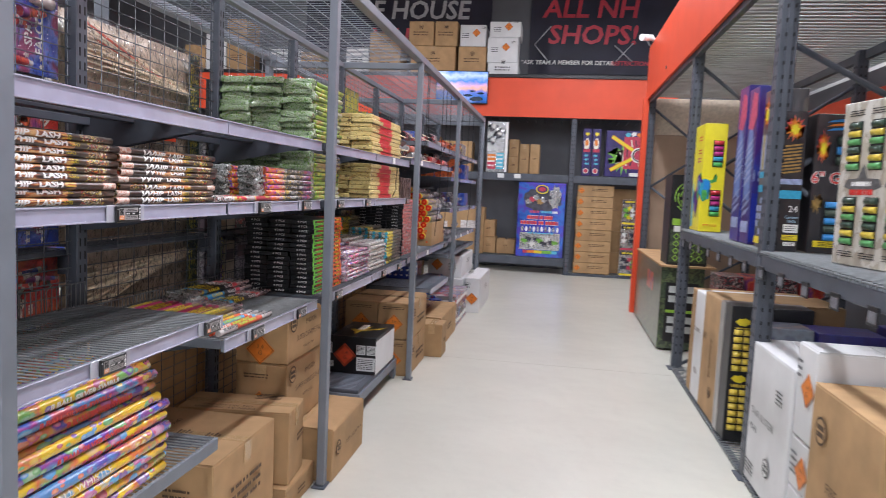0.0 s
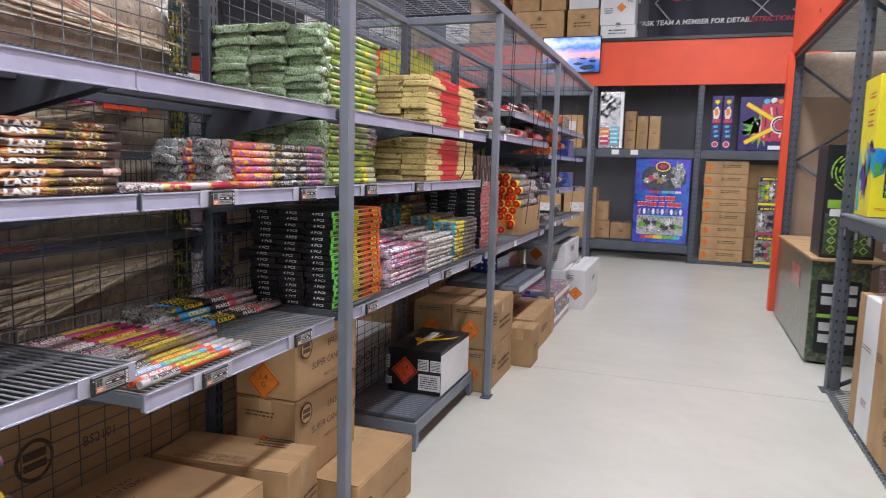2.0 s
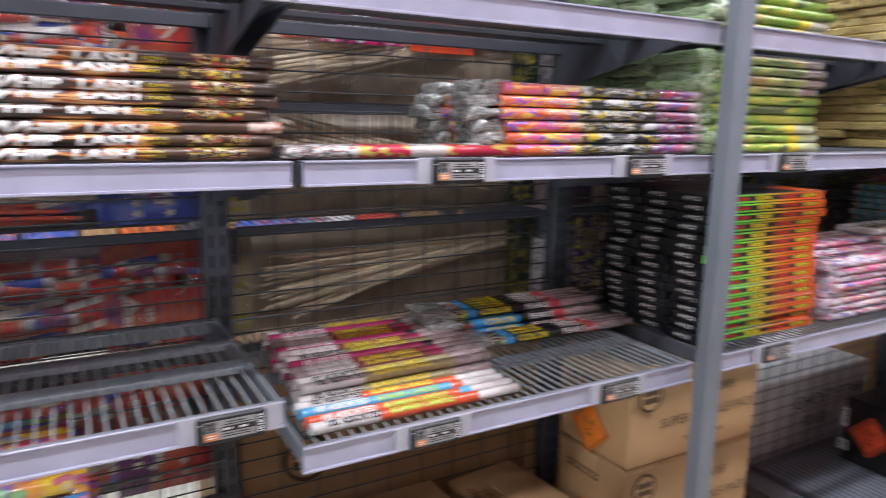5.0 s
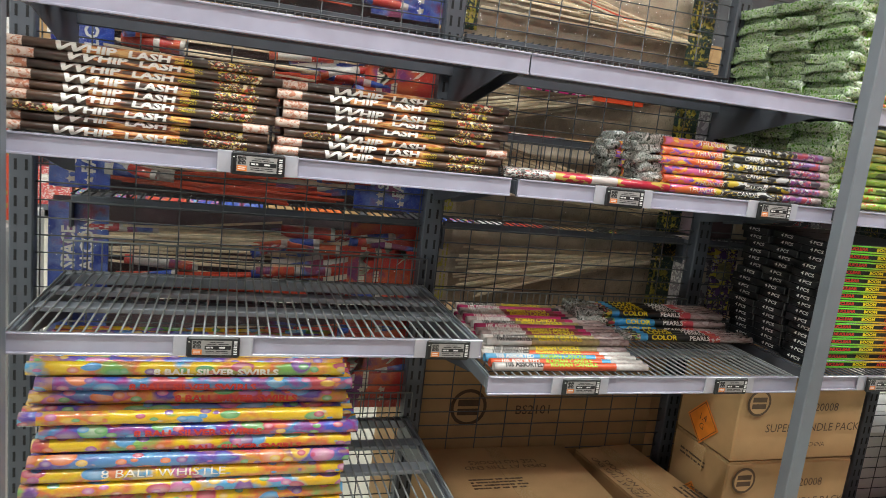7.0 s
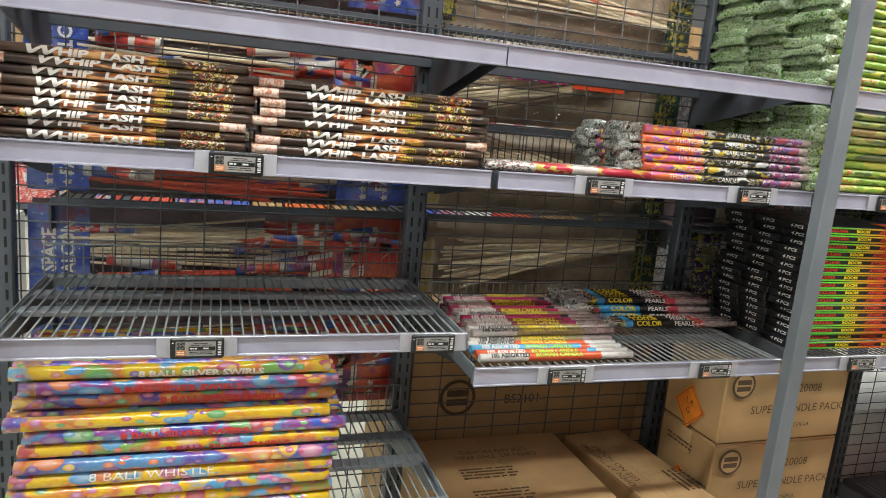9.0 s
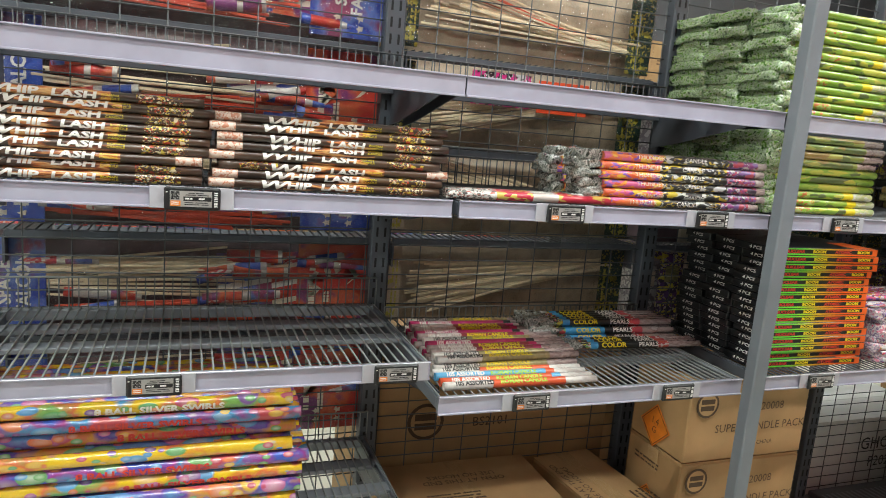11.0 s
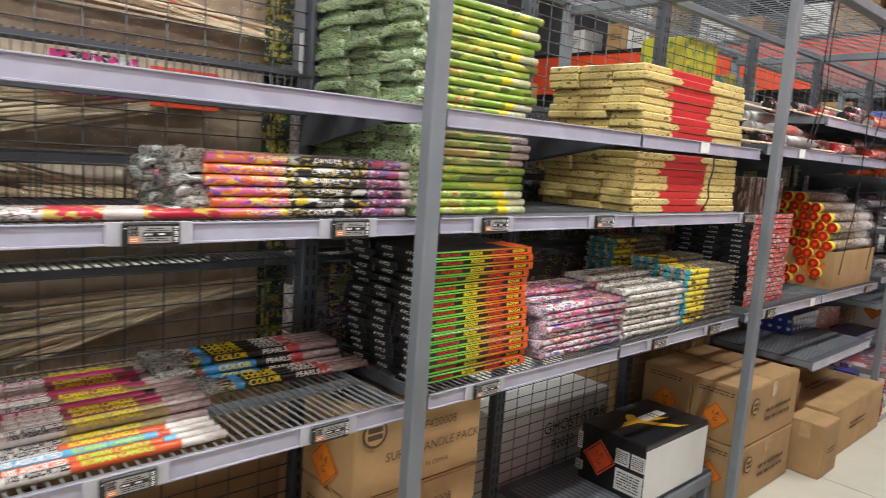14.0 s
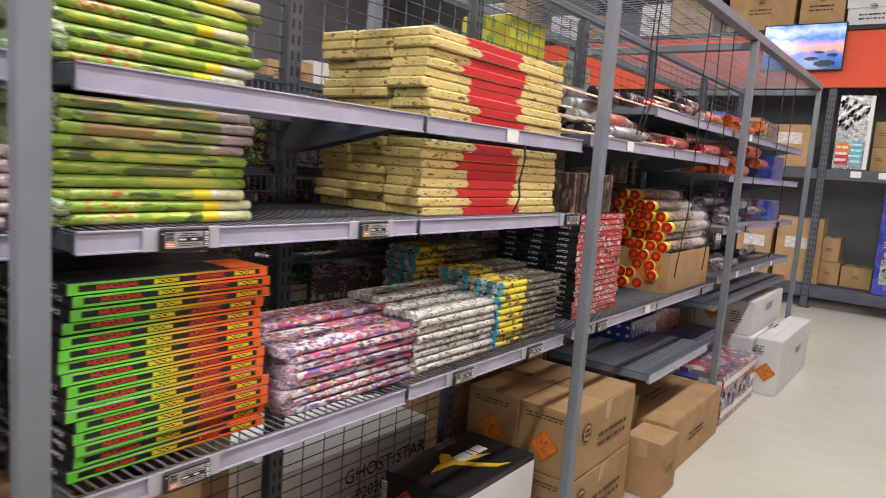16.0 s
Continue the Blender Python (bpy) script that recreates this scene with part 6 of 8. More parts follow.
def build_behind():
    S = -0.66
    # shelves of the far side, seen through the mesh
    for a, b in zip(JOINTS, JOINTS[1:]):
        for z in (0.98, 1.29, 1.6, 1.9):
            if z < 1.2 and 3.0 < a:
                continue
            t = thing("far_shelf", (-0.9, (a + b) / 2, z), "dark wire shelf on the rack's far side", "shelf", "far side shelves")
            bm = bmesh.new()
            h = (b - a) / 2 - 0.035
            for x in (-0.28, -0.02, 0.25):
                box(bm, x, -h, -0.03, x + 0.02, h, -0.006, 0, 0.002)
            part("shelf_frame", bm, DARK, t)
            bm = bmesh.new()
            for i in range(int(2 * h / 0.026) + 1):
                y = -h + 0.026 * i
                cyl(bm, (-0.28, y, -0.003), (0.27, y, -0.003), 0.0026, 4)
            part("shelf_wire_grid", bm, WIRE, t, kind="stuff")
            for s in (-1, 1):
                bm = bmesh.new()
                box(bm, -0.2, s * h - 0.003, -0.1, 0.275, s * h + 0.003, -0.02, 0)
                part("bracket", bm, DARK, t)
    y0, y1 = -1.15, -0.03
    for i, (z0, z1) in enumerate(((0.982, 1.268), (1.292, 1.578), (1.602, 1.878), (1.902, 2.24))):
        rocket_bag(y0, y1, z0, z1, BAG_DARK, CARD_BLUE, 14, 44, seed=i, header2=CARD_RED if i % 2 == 0 else CARD_BLUE, dark=True)
    rocket_bag(y0, y1, 0.6, 0.96, BAG_DARK, CARD_BLUE, 3, 8, seed=21, header2=CARD_RED, dark=True)
    # stock beyond the rack's end
    l, s = lot(-1.15, -1.95, 0.0, -0.7, -1.27, 1.16)
    carton(l, s, "tall white carton beyond the rack's end", (("bars", "x", 0.1, 0.3, 4, 0.2, 0.1),), material=WHITE_CARD, group="cartons behind the mesh", ink=BLACK, tape=False)
    rocket_bag(-1.93, -1.26, 1.162, 1.6, BAG_BROWN, ORANGE, 1, 16, x=-0.8, seed=61, header2=ORANGE)
    y0, y1 = 0.01, 0.98
    for i, (z0, z1) in enumerate(((0.982, 1.268), (1.292, 1.578), (1.602, 1.878), (1.902, 2.2))):
        rocket_bag(y0, y1, z0, z1, BAG_BROWN, CARD_GREEN if i > 1 else BAG_BROWN, 2 if i > 1 else 0, 24 if i > 1 else 44, seed=30 + i, header2=CARD_GREEN)
    # signs on header cards above the brown bags
    for y, w, z, m, txt in ((0.38, 0.22, 1.80, CARD_PINK, None), (0.62, 0.2, 1.79, ORANGE, "4R")):
        t = thing("header_card", (-0.64, y, z), "bright printed header card on a bag", "sign", "header cards")
        bm = bmesh.new()
        box(bm, 0, -w / 2, -0.05, 0.003, w / 2, 0.06, 0, 0.001)
        part("card", bm, m, t)
        bm = bmesh.new()
        box(bm, 0.003, -w * 0.3, -0.03, 0.0036, w * 0.35, 0.0)
        part("white_print", bm, WHITE, t)
    # assumed dark stock behind the third to eighth bays, added to close bright gaps
    cols = [ROCKET_BLACK, BAG_DARK, FIRE_DARK, CARD_GREEN, BAG_BROWN, ROCKET_GREY]
    for i, (a, b) in enumerate(zip(JOINTS[2:], JOINTS[3:])):
        for z in (0.98, 1.29, 1.6):
            y = a + 0.04
            k = 0
            while y < b - 0.1:
                w = min(RND.uniform(0.1, 0.2), b - 0.02 - y)
                h = RND.uniform(0.22, 0.28)
                bm = bmesh.new()
                box(bm, -0.17, 0, 0, 0.17, w, h, 0, 0.004)
                bm.verts.ensure_lookup_table()
                t = thing("boxed_firework", (-0.84, y, z), "dark printed firework box behind the mesh", "firework", "boxes behind the mesh")
                part("box_body", bm, cols[RND.randrange(6)], t)
                bm = bmesh.new()
                box(bm, 0.17, 0.02, h * 0.55, 0.171, w - 0.02, h * 0.8)
                part("front_print", bm, [PALE_FILM, BAG_BROWN, OLIVE_TUBE, BAG_DARK, BAG_DARK][RND.randrange(5)], t)
                y += w + 0.008
                k += 1
        if not 1.9 < a < 2.5:
            bm = bmesh.new()
            box(bm, -0.2, a + 0.1, 0, 0.2, b - 0.1, 0.9, 0, 0.006)
            t = thing("carton", (-0.9, 0, 0), "tall brown carton behind the mesh", "carton", "cartons behind the mesh")
            part("carton_body", bm, CARD, t)
    # tall dark pack beside the green stack, yellow boxes on the far side's top shelf
    for y, w, z, h, m in ((1.63, 0.1, 1.92, 0.26, BLACK), (1.63, 0.1, 1.61, 0.24, BLACK), (1.75, 0.08, 1.92, 0.16, LETTER_LIME), (3.5, 0.36, 1.92, 0.5, print_mat("yellow_green_box_print", [(0.55, 0.5, 0.03), (0.5, 0.46, 0.04), (0.2, 0.34, 0.06), (0.6, 0.52, 0.04)], 20, (1, 1, 0.6))), (4.1, 0.34, 1.92, 0.36, print_mat("blue_yellow_box_print", [(0.05, 0.2, 0.34), (0.5, 0.42, 0.05), (0.1, 0.3, 0.4), (0.3, 0.28, 0.1)], 24, (1, 1, 0.5)))):
        bm = bmesh.new()
        box(bm, -0.15, 0, 0, 0.15, w, h, 0, 0.004)
        for k in range(1, 3):
            box(bm, 0.15, 0.03, h * k / 3 - 0.004, 0.153, w - 0.03, h * k / 3 + 0.004, 0)
        t = thing("firework_box", (-0.84, y, z), "tall printed firework box on the far shelf", "firework", "boxes behind the mesh")
        part("box_body", bm, m, t)


build_candles()
build_swirls()
build_roman()
flat_boxes()
build_film_packs()
build_fountains()
build_behind()


# ---- the pallet rack across the aisle ----
PLATE = mat("smoky_plate_label", (0.17, 0.17, 0.19), 0.3, var=0.3, scale=30)
FLAME_ORANGE = mat("flame_orange_ink", (0.72, 0.2, 0.02), 0.4, var=0.2, scale=30)


def bronze_ink():
    return bpy.data.materials["bronze_ink"]


def bright_navy():
    if "royal_blue_box_ink" in bpy.data.materials:
        return bpy.data.materials["royal_blue_box_ink"]
    return mat("royal_blue_box_ink", (0.015, 0.03, 0.3), 0.35, var=0.2, scale=20)


def rack_post(t, x, y, z1, depth=0.09, width=0.09, material=DARK):
    bm = bmesh.new()
    box(bm, x, y - width / 2, 0.008, x + depth, y + width / 2, z1, 0, 0.005)
    box(bm, x + depth * 0.3, y - width / 2 - 0.012, 0.008, x + depth * 0.7, y - width / 2, z1, 0, 0.003)
    z = 0.15
    while z < z1 - 0.1:
        for s in (-0.02, 0.02):
            box(bm, x - 0.001, y + s - 0.006, z, x + 0.001, y + s + 0.006, z + 0.022, 1)
            box(bm, x + depth / 2 + s - 0.005, y - width / 2 - 0.0135, z, x + depth / 2 + s + 0.005, y - width / 2 - 0.0115, z + 0.02, 1)
        z += 0.075
    part("upright", bm, [material, SLOT], t)
    bm = bmesh.new()
    box(bm, x - 0.03, y - width / 2 - 0.03, 0, x + depth + 0.03, y + width / 2 + 0.03, 0.008, 0, 0.002)
    part("foot_plate", bm, material, t)


def rod(t, name, a, b, w, material):
    bm = bmesh.new()
    cyl(bm, a, b, w, 6)
    return part(name, bm, material, t)


def build_pallet_rack():
    t = thing("pallet_rack", (0, 0, 0), "dark grey steel pallet rack with an orange fascia", "racking")
    X, XB = 2.31, 3.66
    for y in (-0.77, 1.735, 4.24, 7.36):
        rack_post(t, X, y, 2.93)
        rack_post(t, XB, y, 2.93)
        for k, (z0, z1) in enumerate(((1.73, 2.62), (1.73, 0.83), (0.05, 0.79), (2.77 if y > 2 else 2.45, 1.77))):
            d = 0.02 if k == 3 else 0
            rod(t, "brace", (X + 0.09, y + d, z0), (XB, y + d, z1), 0.017, DARK)
    for x in (X, XB + 0.05):
        for y0, y1 in ((-0.72, 1.685), (1.785, 4.19)):
            for z in (1.212, 0.004):
                bm = bmesh.new()
                box(bm, x, y0, z, x + 0.045, y1, z + 0.075 if z > 1 else z + 0.012, 0, 0.004)
                part("beam", bm, DARK, t)
        bm = bmesh.new()
        box(bm, x, -0.72, 2.85, x + 0.045, 7.3, 2.93, 0, 0.004)
        part("top_beam", bm, DARK, t)
    for y0, y1 in ((-0.72, 1.685), (1.785, 4.19)):
        for z in (1.312, 0.025):
            bm = bmesh.new()
            n = int((y1 - y0) / 0.045)
            for i in range(n + 1):
                y = y0 + (y1 - y0) * i / n
                cyl(bm, (X - 0.005, y, z), (XB + 0.05, y, z), 0.0035, 5)
                cyl(bm, (X - 0.005, y, z), (X - 0.005, y, z - 0.022), 0.0035, 5)
            for k in range(10):
                x = X + 0.0 + 0.15 * k
                cyl(bm, (x, y0, z - 0.008), (x, y1, z - 0.008), 0.004, 5)
            part("wire_deck", bm, WIRE_LIGHT, t, "galvanised wire deck", kind="stuff")
    # hanging price plates under the beam
    for i in range(14):
        y = -0.4 + 0.34 * i
        bm = bmesh.new()
        box(bm, X - 0.012, y - 0.045, 1.16, X - 0.006, y + 0.045, 1.232, 0, 0.002)
        p = part("price_plate", bm, BLACK, t, "dark price plate")
        bm = bmesh.new()
        box(bm, X - 0.0135, y - 0.035, 1.17, X - 0.0122, y + 0.03, 1.212)
        part("plate_label", bm, PLATE, p)
    # deck above, with ribs
    bm = bmesh.new()
    y = -2.0
    while y < 7.35:
        box(bm, 2.35, y, 2.935, 4.1, y + 0.07, 2.955, 0, 0.004)
        y += 0.1
    part("deck", bm, GALV, t, "ribbed galvanised deck", kind="stuff")
    bm = bmesh.new()
    box(bm, 2.275, -2.2, 2.895, 2.305, 7.44, 3.60, 0, 0.003)
    part("fascia", bm, ORANGE, t, "orange painted fascia board")
    for y in (5.7, 2.9):
        bm = bmesh.new()
        cyl(bm, (2.275, y, 3.03), (2.268, y, 3.03), 0.02, 12)
        part("bolt_head", bm, DARK, t)
    bm = bmesh.new()
    box(bm, 2.235, 7.29, 0, 2.305, 7.31, 2.91, 0, 0.002)
    box(bm, 2.235, 7.31, 0, 2.255, 7.42, 2.91, 0, 0.002)
    part("orange_upright_cover", bm, ORANGE, t, "orange cover on the end upright")
    bm = bmesh.new()
    box(bm, 3.81, -2.2, 2.24, 3.84, 7.3, 2.6, 0, 0.003)
    part("back_fascia", bm, ORANGE, t, "orange board along the back")
    bm = bmesh.new()
    box(bm, 2.42, 7.45, 0.0, 4.1, 7.48, 2.44)
    structure("wall_end_panel", bm, PLY, "pinkish plywood end panel")
    bm = bmesh.new()
    box(bm, 2.42, 7.445, 2.443, 4.1, 7.48, 2.93, 0, 0.002)
    structure("wall_end_panel_top", bm, mat("cream_board", (0.55, 0.47, 0.36), 0.6), "cream board above the plywood")
    bm = bmesh.new()
    box(bm, 4.1, -2.2, 0, 4.16, 7.5, 2.9)
    structure("wall_rack_back", bm, WALL_GREY, "dark grey panel behind the rack")
    # small white camera on the fascia's end
    c = thing("security_camera", (2.275, 7.0, 3.61), "small white security camera on a bracket", "camera")
    bm = bmesh.new()
    cyl(bm, (0, 0, 0), (-0.05, -0.02, 0.03), 0.025, 12)
    part("bracket", bm, WHITE, c)
    bm = bmesh.new()
    cyl(bm, (-0.03, 0.02, 0.03), (-0.16, -0.14, 0.0), 0.04, 14)
    cyl(bm, (-0.16, -0.14, 0.0), (-0.17, -0.152, -0.003), 0.044, 14)
    part("camera_body", bm, WHITE, c)


def printed_box(b, label, material, panels=(), group="boxed fireworks in the pallet rack", name="firework_box", rz=0.0):
    """An upright printed box. panels: (face, u, v, w, h, material, name) laid on its faces."""
    l, s = lot(*b)
    t = thing(name, l, label, "firework", group, rz)
    bm = bmesh.new()
    box(bm, -s[0] / 2, -s[1] / 2, 0, s[0] / 2, s[1] / 2, s[2], 0, 0.004)
    part("box_body", bm, material, t)
    for i, (face, u, v, w, h, m, nm) in enumerate(panels):
        bm = bmesh.new()
        box(bm, 0, -w / 2, -h / 2, 0.002, w / 2, h / 2, 0, 0.0006)
        on_face(t, nm, data(nm, bm, m), s, face, u, v, "", 0, 0.0006 + 0.0004 * i)
    return t, s


def shells(t, s, face, u, v, rows, cols, w, h, mats):
    """A window in a box with round shells in rows behind it."""
    bm = bmesh.new()
    box(bm, 0, -w / 2, -h / 2, 0.0015, w / 2, h / 2)
    on_face(t, "window", data("window", bm, BLACK), s, face, u, v, "dark window in the box")
    for r in range(rows):
        for c in range(cols):
            bm = bmesh.new()
            ph, pw = h / rows, w / cols
            cyl(bm, (0, -pw * 0.42, 0), (0, pw * 0.42, 0), ph * 0.42, 10)
            on_face(t, "shell", data("shell", bm, mats[(r + c) % len(mats)]), s, face, u + pw * (c - (cols - 1) / 2), v + ph * ((rows - 1) / 2 - r), "", 0, 0.0)


def flame(t, s, face, u, v, w, h, lift=0.003):
    for k, (q, m) in enumerate(((1.0, CARD_RED), (0.82, FLAME_ORANGE), (0.5, INK_YELLOW))):
        on_face(t, "flame_print", shape("flame_print", burst(0.25 * q, 0.5 * q, 13, w, h, 3 + k), m), s, face, u, v - 0.12 * h * (1 - q), "", 0, lift + 0.0016 * k)


def label_bars(t, s, face, u, v, w, h, m, ink=None):
    bm = bmesh.new()
    box(bm, 0, -w / 2, -h / 2, 0.0012, w / 2, h / 2)
    p = on_face(t, "label", data("label", bm, m), s, face, u, v, "", 0, 0.0016)
    if ink:
        q = on_face(t, "label_print", bars(3, w * 0.8, h * 0.7, ink, 2), s, face, u, v, "", 0, 0.0032)
        tagged(q, kind="stuff")


BAY_OLD, BAY_NEW = (-1.0, 0.53, 1.56, 3.72, 4.27, 5.2, 7.0), (-0.75, 0.765, 1.78, 3.7, 4.29, 5.0, 7.25)


def bay(x0, y0, z0, x1, y1, z1):
    """A box of the rack's stock, set out along its bays and on its decks."""
    a, b = (float(np.interp(y, BAY_OLD, BAY_NEW)) for y in (y0, y1))
    return x0 + 0.11, a, z0 * 1.04, x1 + 0.11, b, z1 * 1.04


def build_boxed():
    yel = mat("bright_yellow_box_print", (0.82, 0.72, 0.02), 0.35, var=0.06, scale=14, coat=0.3)
    cyan = mat("cyan_print", (0.03, 0.32, 0.5), 0.4, var=0.12, scale=60)
    bright_blue = mat("blue_shell", (0.02, 0.25, 0.62), 0.35, var=0.12, scale=60, coat=0.4)
    green = mat("green_print", (0.06, 0.36, 0.08), 0.4, var=0.12, scale=60)
    mag = mat("magenta_print", (0.45, 0.03, 0.2), 0.4, var=0.12, scale=60)
    gold = mat("gold_shell", (0.62, 0.46, 0.05), 0.3, coat=0.4, var=0.2, scale=60)
    lime = mat("green_shell", (0.08, 0.3, 0.09), 0.35, coat=0.4, var=0.2, scale=60)
    dull = mat("dark_green_shell", (0.03, 0.06, 0.04), 0.35, coat=0.4, var=0.2, scale=60)
    violet = mat("violet_ink", (0.12, 0.05, 0.3), 0.4, var=0.15, scale=30)
    # yellow shell box with a bull's head in colours
    t, s = printed_box(bay(2.24, 3.7, 1.268, 2.42, 4.06, 2.13), "bright yellow shell box with a coloured bull print", yel)
    for v in (0.2, -0.21):
        shells(t, s, "-y", 0.025, v, 5, 1, 0.085, 0.22, [RED, mag, mag, cyan, green])
    head = [(-0.055, 0.05), (-0.02, 0.06), (0.02, 0.05), (0.03, 0.0), (0.012, -0.06), (0.02, -0.1), (-0.03, -0.13), (-0.06, -0.06)]
    horn = [(0.02, 0.05), (0.05, 0.055), (0.065, 0.085), (0.06, 0.11), (0.078, 0.08), (0.07, 0.04), (0.03, 0.025)]
    for face, u in (("-y", -0.045), ("-x", 0.09)):
        on_face(t, "bull_print", shape("bull_print", head, cyan), s, face, u, -0.07, "", 0, 0.001)
        on_face(t, "bull_print", shape("bull_print", [(a * 0.55, b * 0.6) for a, b in head], bright_blue), s, face, u + 0.004, -0.06, "", 0, 0.0026)
        on_face(t, "bull_print", shape("bull_print", [(0.5 * a - 0.02, 0.5 * b) for a, b in head], green), s, face, u + 0.01, -0.13, "", 0, 0.0036)
        on_face(t, "horn_print", shape("horn_print", horn, green), s, face, u, -0.07, "", 0, 0.0018)
        on_face(t, "horn_print", shape("horn_print", [(-a * 0.7 - 0.02, b) for a, b in horn], violet), s, face, u, -0.07, "", 0, 0.0018)
    on_face(t, "mane_print", shape("mane_print", burst(0.06, 0.13, 9, 0.9, 1.4, 5), violet), s, "-x", 0.0, -0.2, "", 0, 0.0006)
    on_face(t, "mane_print", shape("mane_print", burst(0.04, 0.1, 8, 0.9, 1.2, 6), mag), s, "-x", 0.06, -0.12, "", 0, 0.0008)
    on_face(t, "stripe_print", shape("stripe_print", [(-0.16, -0.42), (-0.09, -0.42), (-0.11, -0.1), (-0.16, 0.0)], cyan), s, "-x", 0, 0, "", 0, 0.0007)
    for v, m in ((0.22, RED), (0.15, mag), (0.33, INK_RED)):
        on_face(t, "title_print", bars(2, 0.14, 0.05, m, 4), s, "-x", 0.05, v, "", 0, 0.001)
    on_face(t, "title_print", bars(2, 0.11, 0.02, ORANGE, 9), s, "-y", 0, -0.395, "", 0, 0.001)
    # tall rocket boxes
    navy = print_mat("purple_blue_box_print", [(0.025, 0.02, 0.13), (0.03, 0.03, 0.24), (0.035, 0.02, 0.16), (0.02, 0.04, 0.26), (0.06, 0.02, 0.16)], 5, (1, 1, 0.4), kind="soft")
    streak = mat("pale_blue_streak_ink", (0.28, 0.33, 0.5), 0.35, var=0.3, scale=40)
    hull = mat("silver_blue_ink", (0.12, 0.2, 0.42), 0.35, var=0.3, scale=50)
    pinkish = mat("pink_red_ink", (0.5, 0.08, 0.14), 0.4, var=0.3, scale=30)
    for y0, y1 in ((2.25, 2.5), (1.98, 2.22)):
        z = 2.24 if y0 > 2.2 else 2.2
        t, s = printed_box(bay(2.24, y0, 1.268, 2.36, y1, z), "tall purple-blue rocket box standing upright", navy)
        on_face(t, "rocket_print", shape("rocket_print", [(-0.06, -0.2), (0.05, -0.22), (0.07, 0.1), (0.03, 0.26), (0.0, 0.34), (-0.04, 0.24), (-0.07, 0.08)], hull), s, "-x", 0, 0.0, "", 0, 0.001)
        on_face(t, "rocket_print", shape("rocket_print", [(-0.07, 0.24), (0.0, 0.46), (0.08, 0.44), (0.1, 0.3), (0.03, 0.22)], pinkish), s, "-x", 0.0, 0.0, "", 0, 0.0016)
        for k in range(9):
            z0 = -0.1 + 0.045 * k if k < 6 else -0.3 + 0.05 * (k - 6)
            on_face(t, "streak_print", shape("streak_print", [(-0.1, z0 - 0.03), (-0.03 + 0.01 * (k % 3), z0 + 0.02), (0.1, z0 + 0.05), (0.02, z0 + 0.008)], streak), s, "-x", 0, 0, "", 0, 0.0022)
        label_bars(t, s, "-x", 0.0, -0.38, 0.16, 0.07, streak)
        on_face(t, "star_print", shape("star_print", burst(0.007, 0.02, 5, 1, 1, 2), INK_WHITE), s, "-y", 0.0, 0.42, "", 0, 0.001)
        on_face(t, "title_print", bars(4, 0.07, 0.12, streak, 5), s, "-y", -0.01, -0.06, "", 90, 0.001)
        label_bars(t, s, "-y", 0.0, -0.32, 0.116, 0.3, bright_navy())
    grey_print = print_mat("dark_grey_box_print", [(0.05, 0.05, 0.06), (0.09, 0.08, 0.08), (0.06, 0.06, 0.07), (0.14, 0.12, 0.1)], 10, (1, 1, 0.3), kind="soft")
    t, s = printed_box(bay(2.24, 1.62, 1.268, 2.42, 1.82, 2.14), "tall dark grey printed box with a flame at its top", grey_print)
    flame(t, s, "-x", 0.0, 0.32, 0.17, 0.2)
    for k in range(5):
        on_face(t, "tube_print", shape("tube_print", [(-0.08 + 0.032 * k, 0.0), (-0.06 + 0.032 * k, 0.0), (-0.06 + 0.032 * k, 0.2), (-0.08 + 0.032 * k, 0.2)], gold if k % 2 else streak), s, "-x", 0, 0, "", 0, 0.001)
    for v, h in ((-0.03, 0.05), (-0.11, 0.06)):
        on_face(t, "title_print", bars(1, 0.17, h * 1.8, cyan, 7), s, "-x", 0.0, v, "", 0, 0.001)
    for r in range(5):
        for c in range(3):
            label_bars(t, s, "-x", -0.06 + 0.058 * c, -0.18 - 0.045 * r, 0.042, 0.034, streak if (r + c) % 4 else dull)
    label_bars(t, s, "-x", 0.0, -0.41, 0.18, 0.04, INK_YELLOW)
    # dark shell boxes behind the brace
    fire = print_mat("dark_flame_box_print", [(0.012, 0.012, 0.016), (0.02, 0.016, 0.02), (0.016, 0.016, 0.02), (0.03, 0.02, 0.02), (0.014, 0.012, 0.016)], 8, (1, 1, 0.5), kind="soft")
    bronze = mat("bronze_ink", (0.3, 0.18, 0.05), 0.35, var=0.35, scale=40)
    t, s = printed_box(bay(2.25, 1.46, 1.268, 2.375, 1.6, 2.0), "tall black shell box with a flame print", fire)
    flame(t, s, "-y", 0.0, 0.29, 0.12, 0.16)
    for k in range(9):
        on_face(t, "shell_picture", shape("shell_picture", [(-0.05, 0.04 + 0.018 * k), (0.045, 0.055 + 0.018 * k), (0.045, 0.064 + 0.018 * k), (-0.05, 0.05 + 0.018 * k)], bronze), s, "-y", 0.0, 0, "", 0, 0.001)
    label_bars(t, s, "-y", 0, -0.0, 0.12, 0.03, streak)
    label_bars(t, s, "-y", 0, -0.07, 0.12, 0.045, cyan)
    on_face(t, "letters", letters("24", 0.05, INK_WHITE), s, "-y", 0.025, -0.15, "", 0, 0.002)
    on_face(t, "letters", letters("Canister\nShells", 0.022, mat("pale_blue_ink", (0.4, 0.6, 0.75), 0.4), 0, 0.9), s, "-y", 0.022, -0.205, "", 0, 0.002)
    label_bars(t, s, "-y", 0.02, -0.255, 0.075, 0.045, INK_WHITE, BLACK)
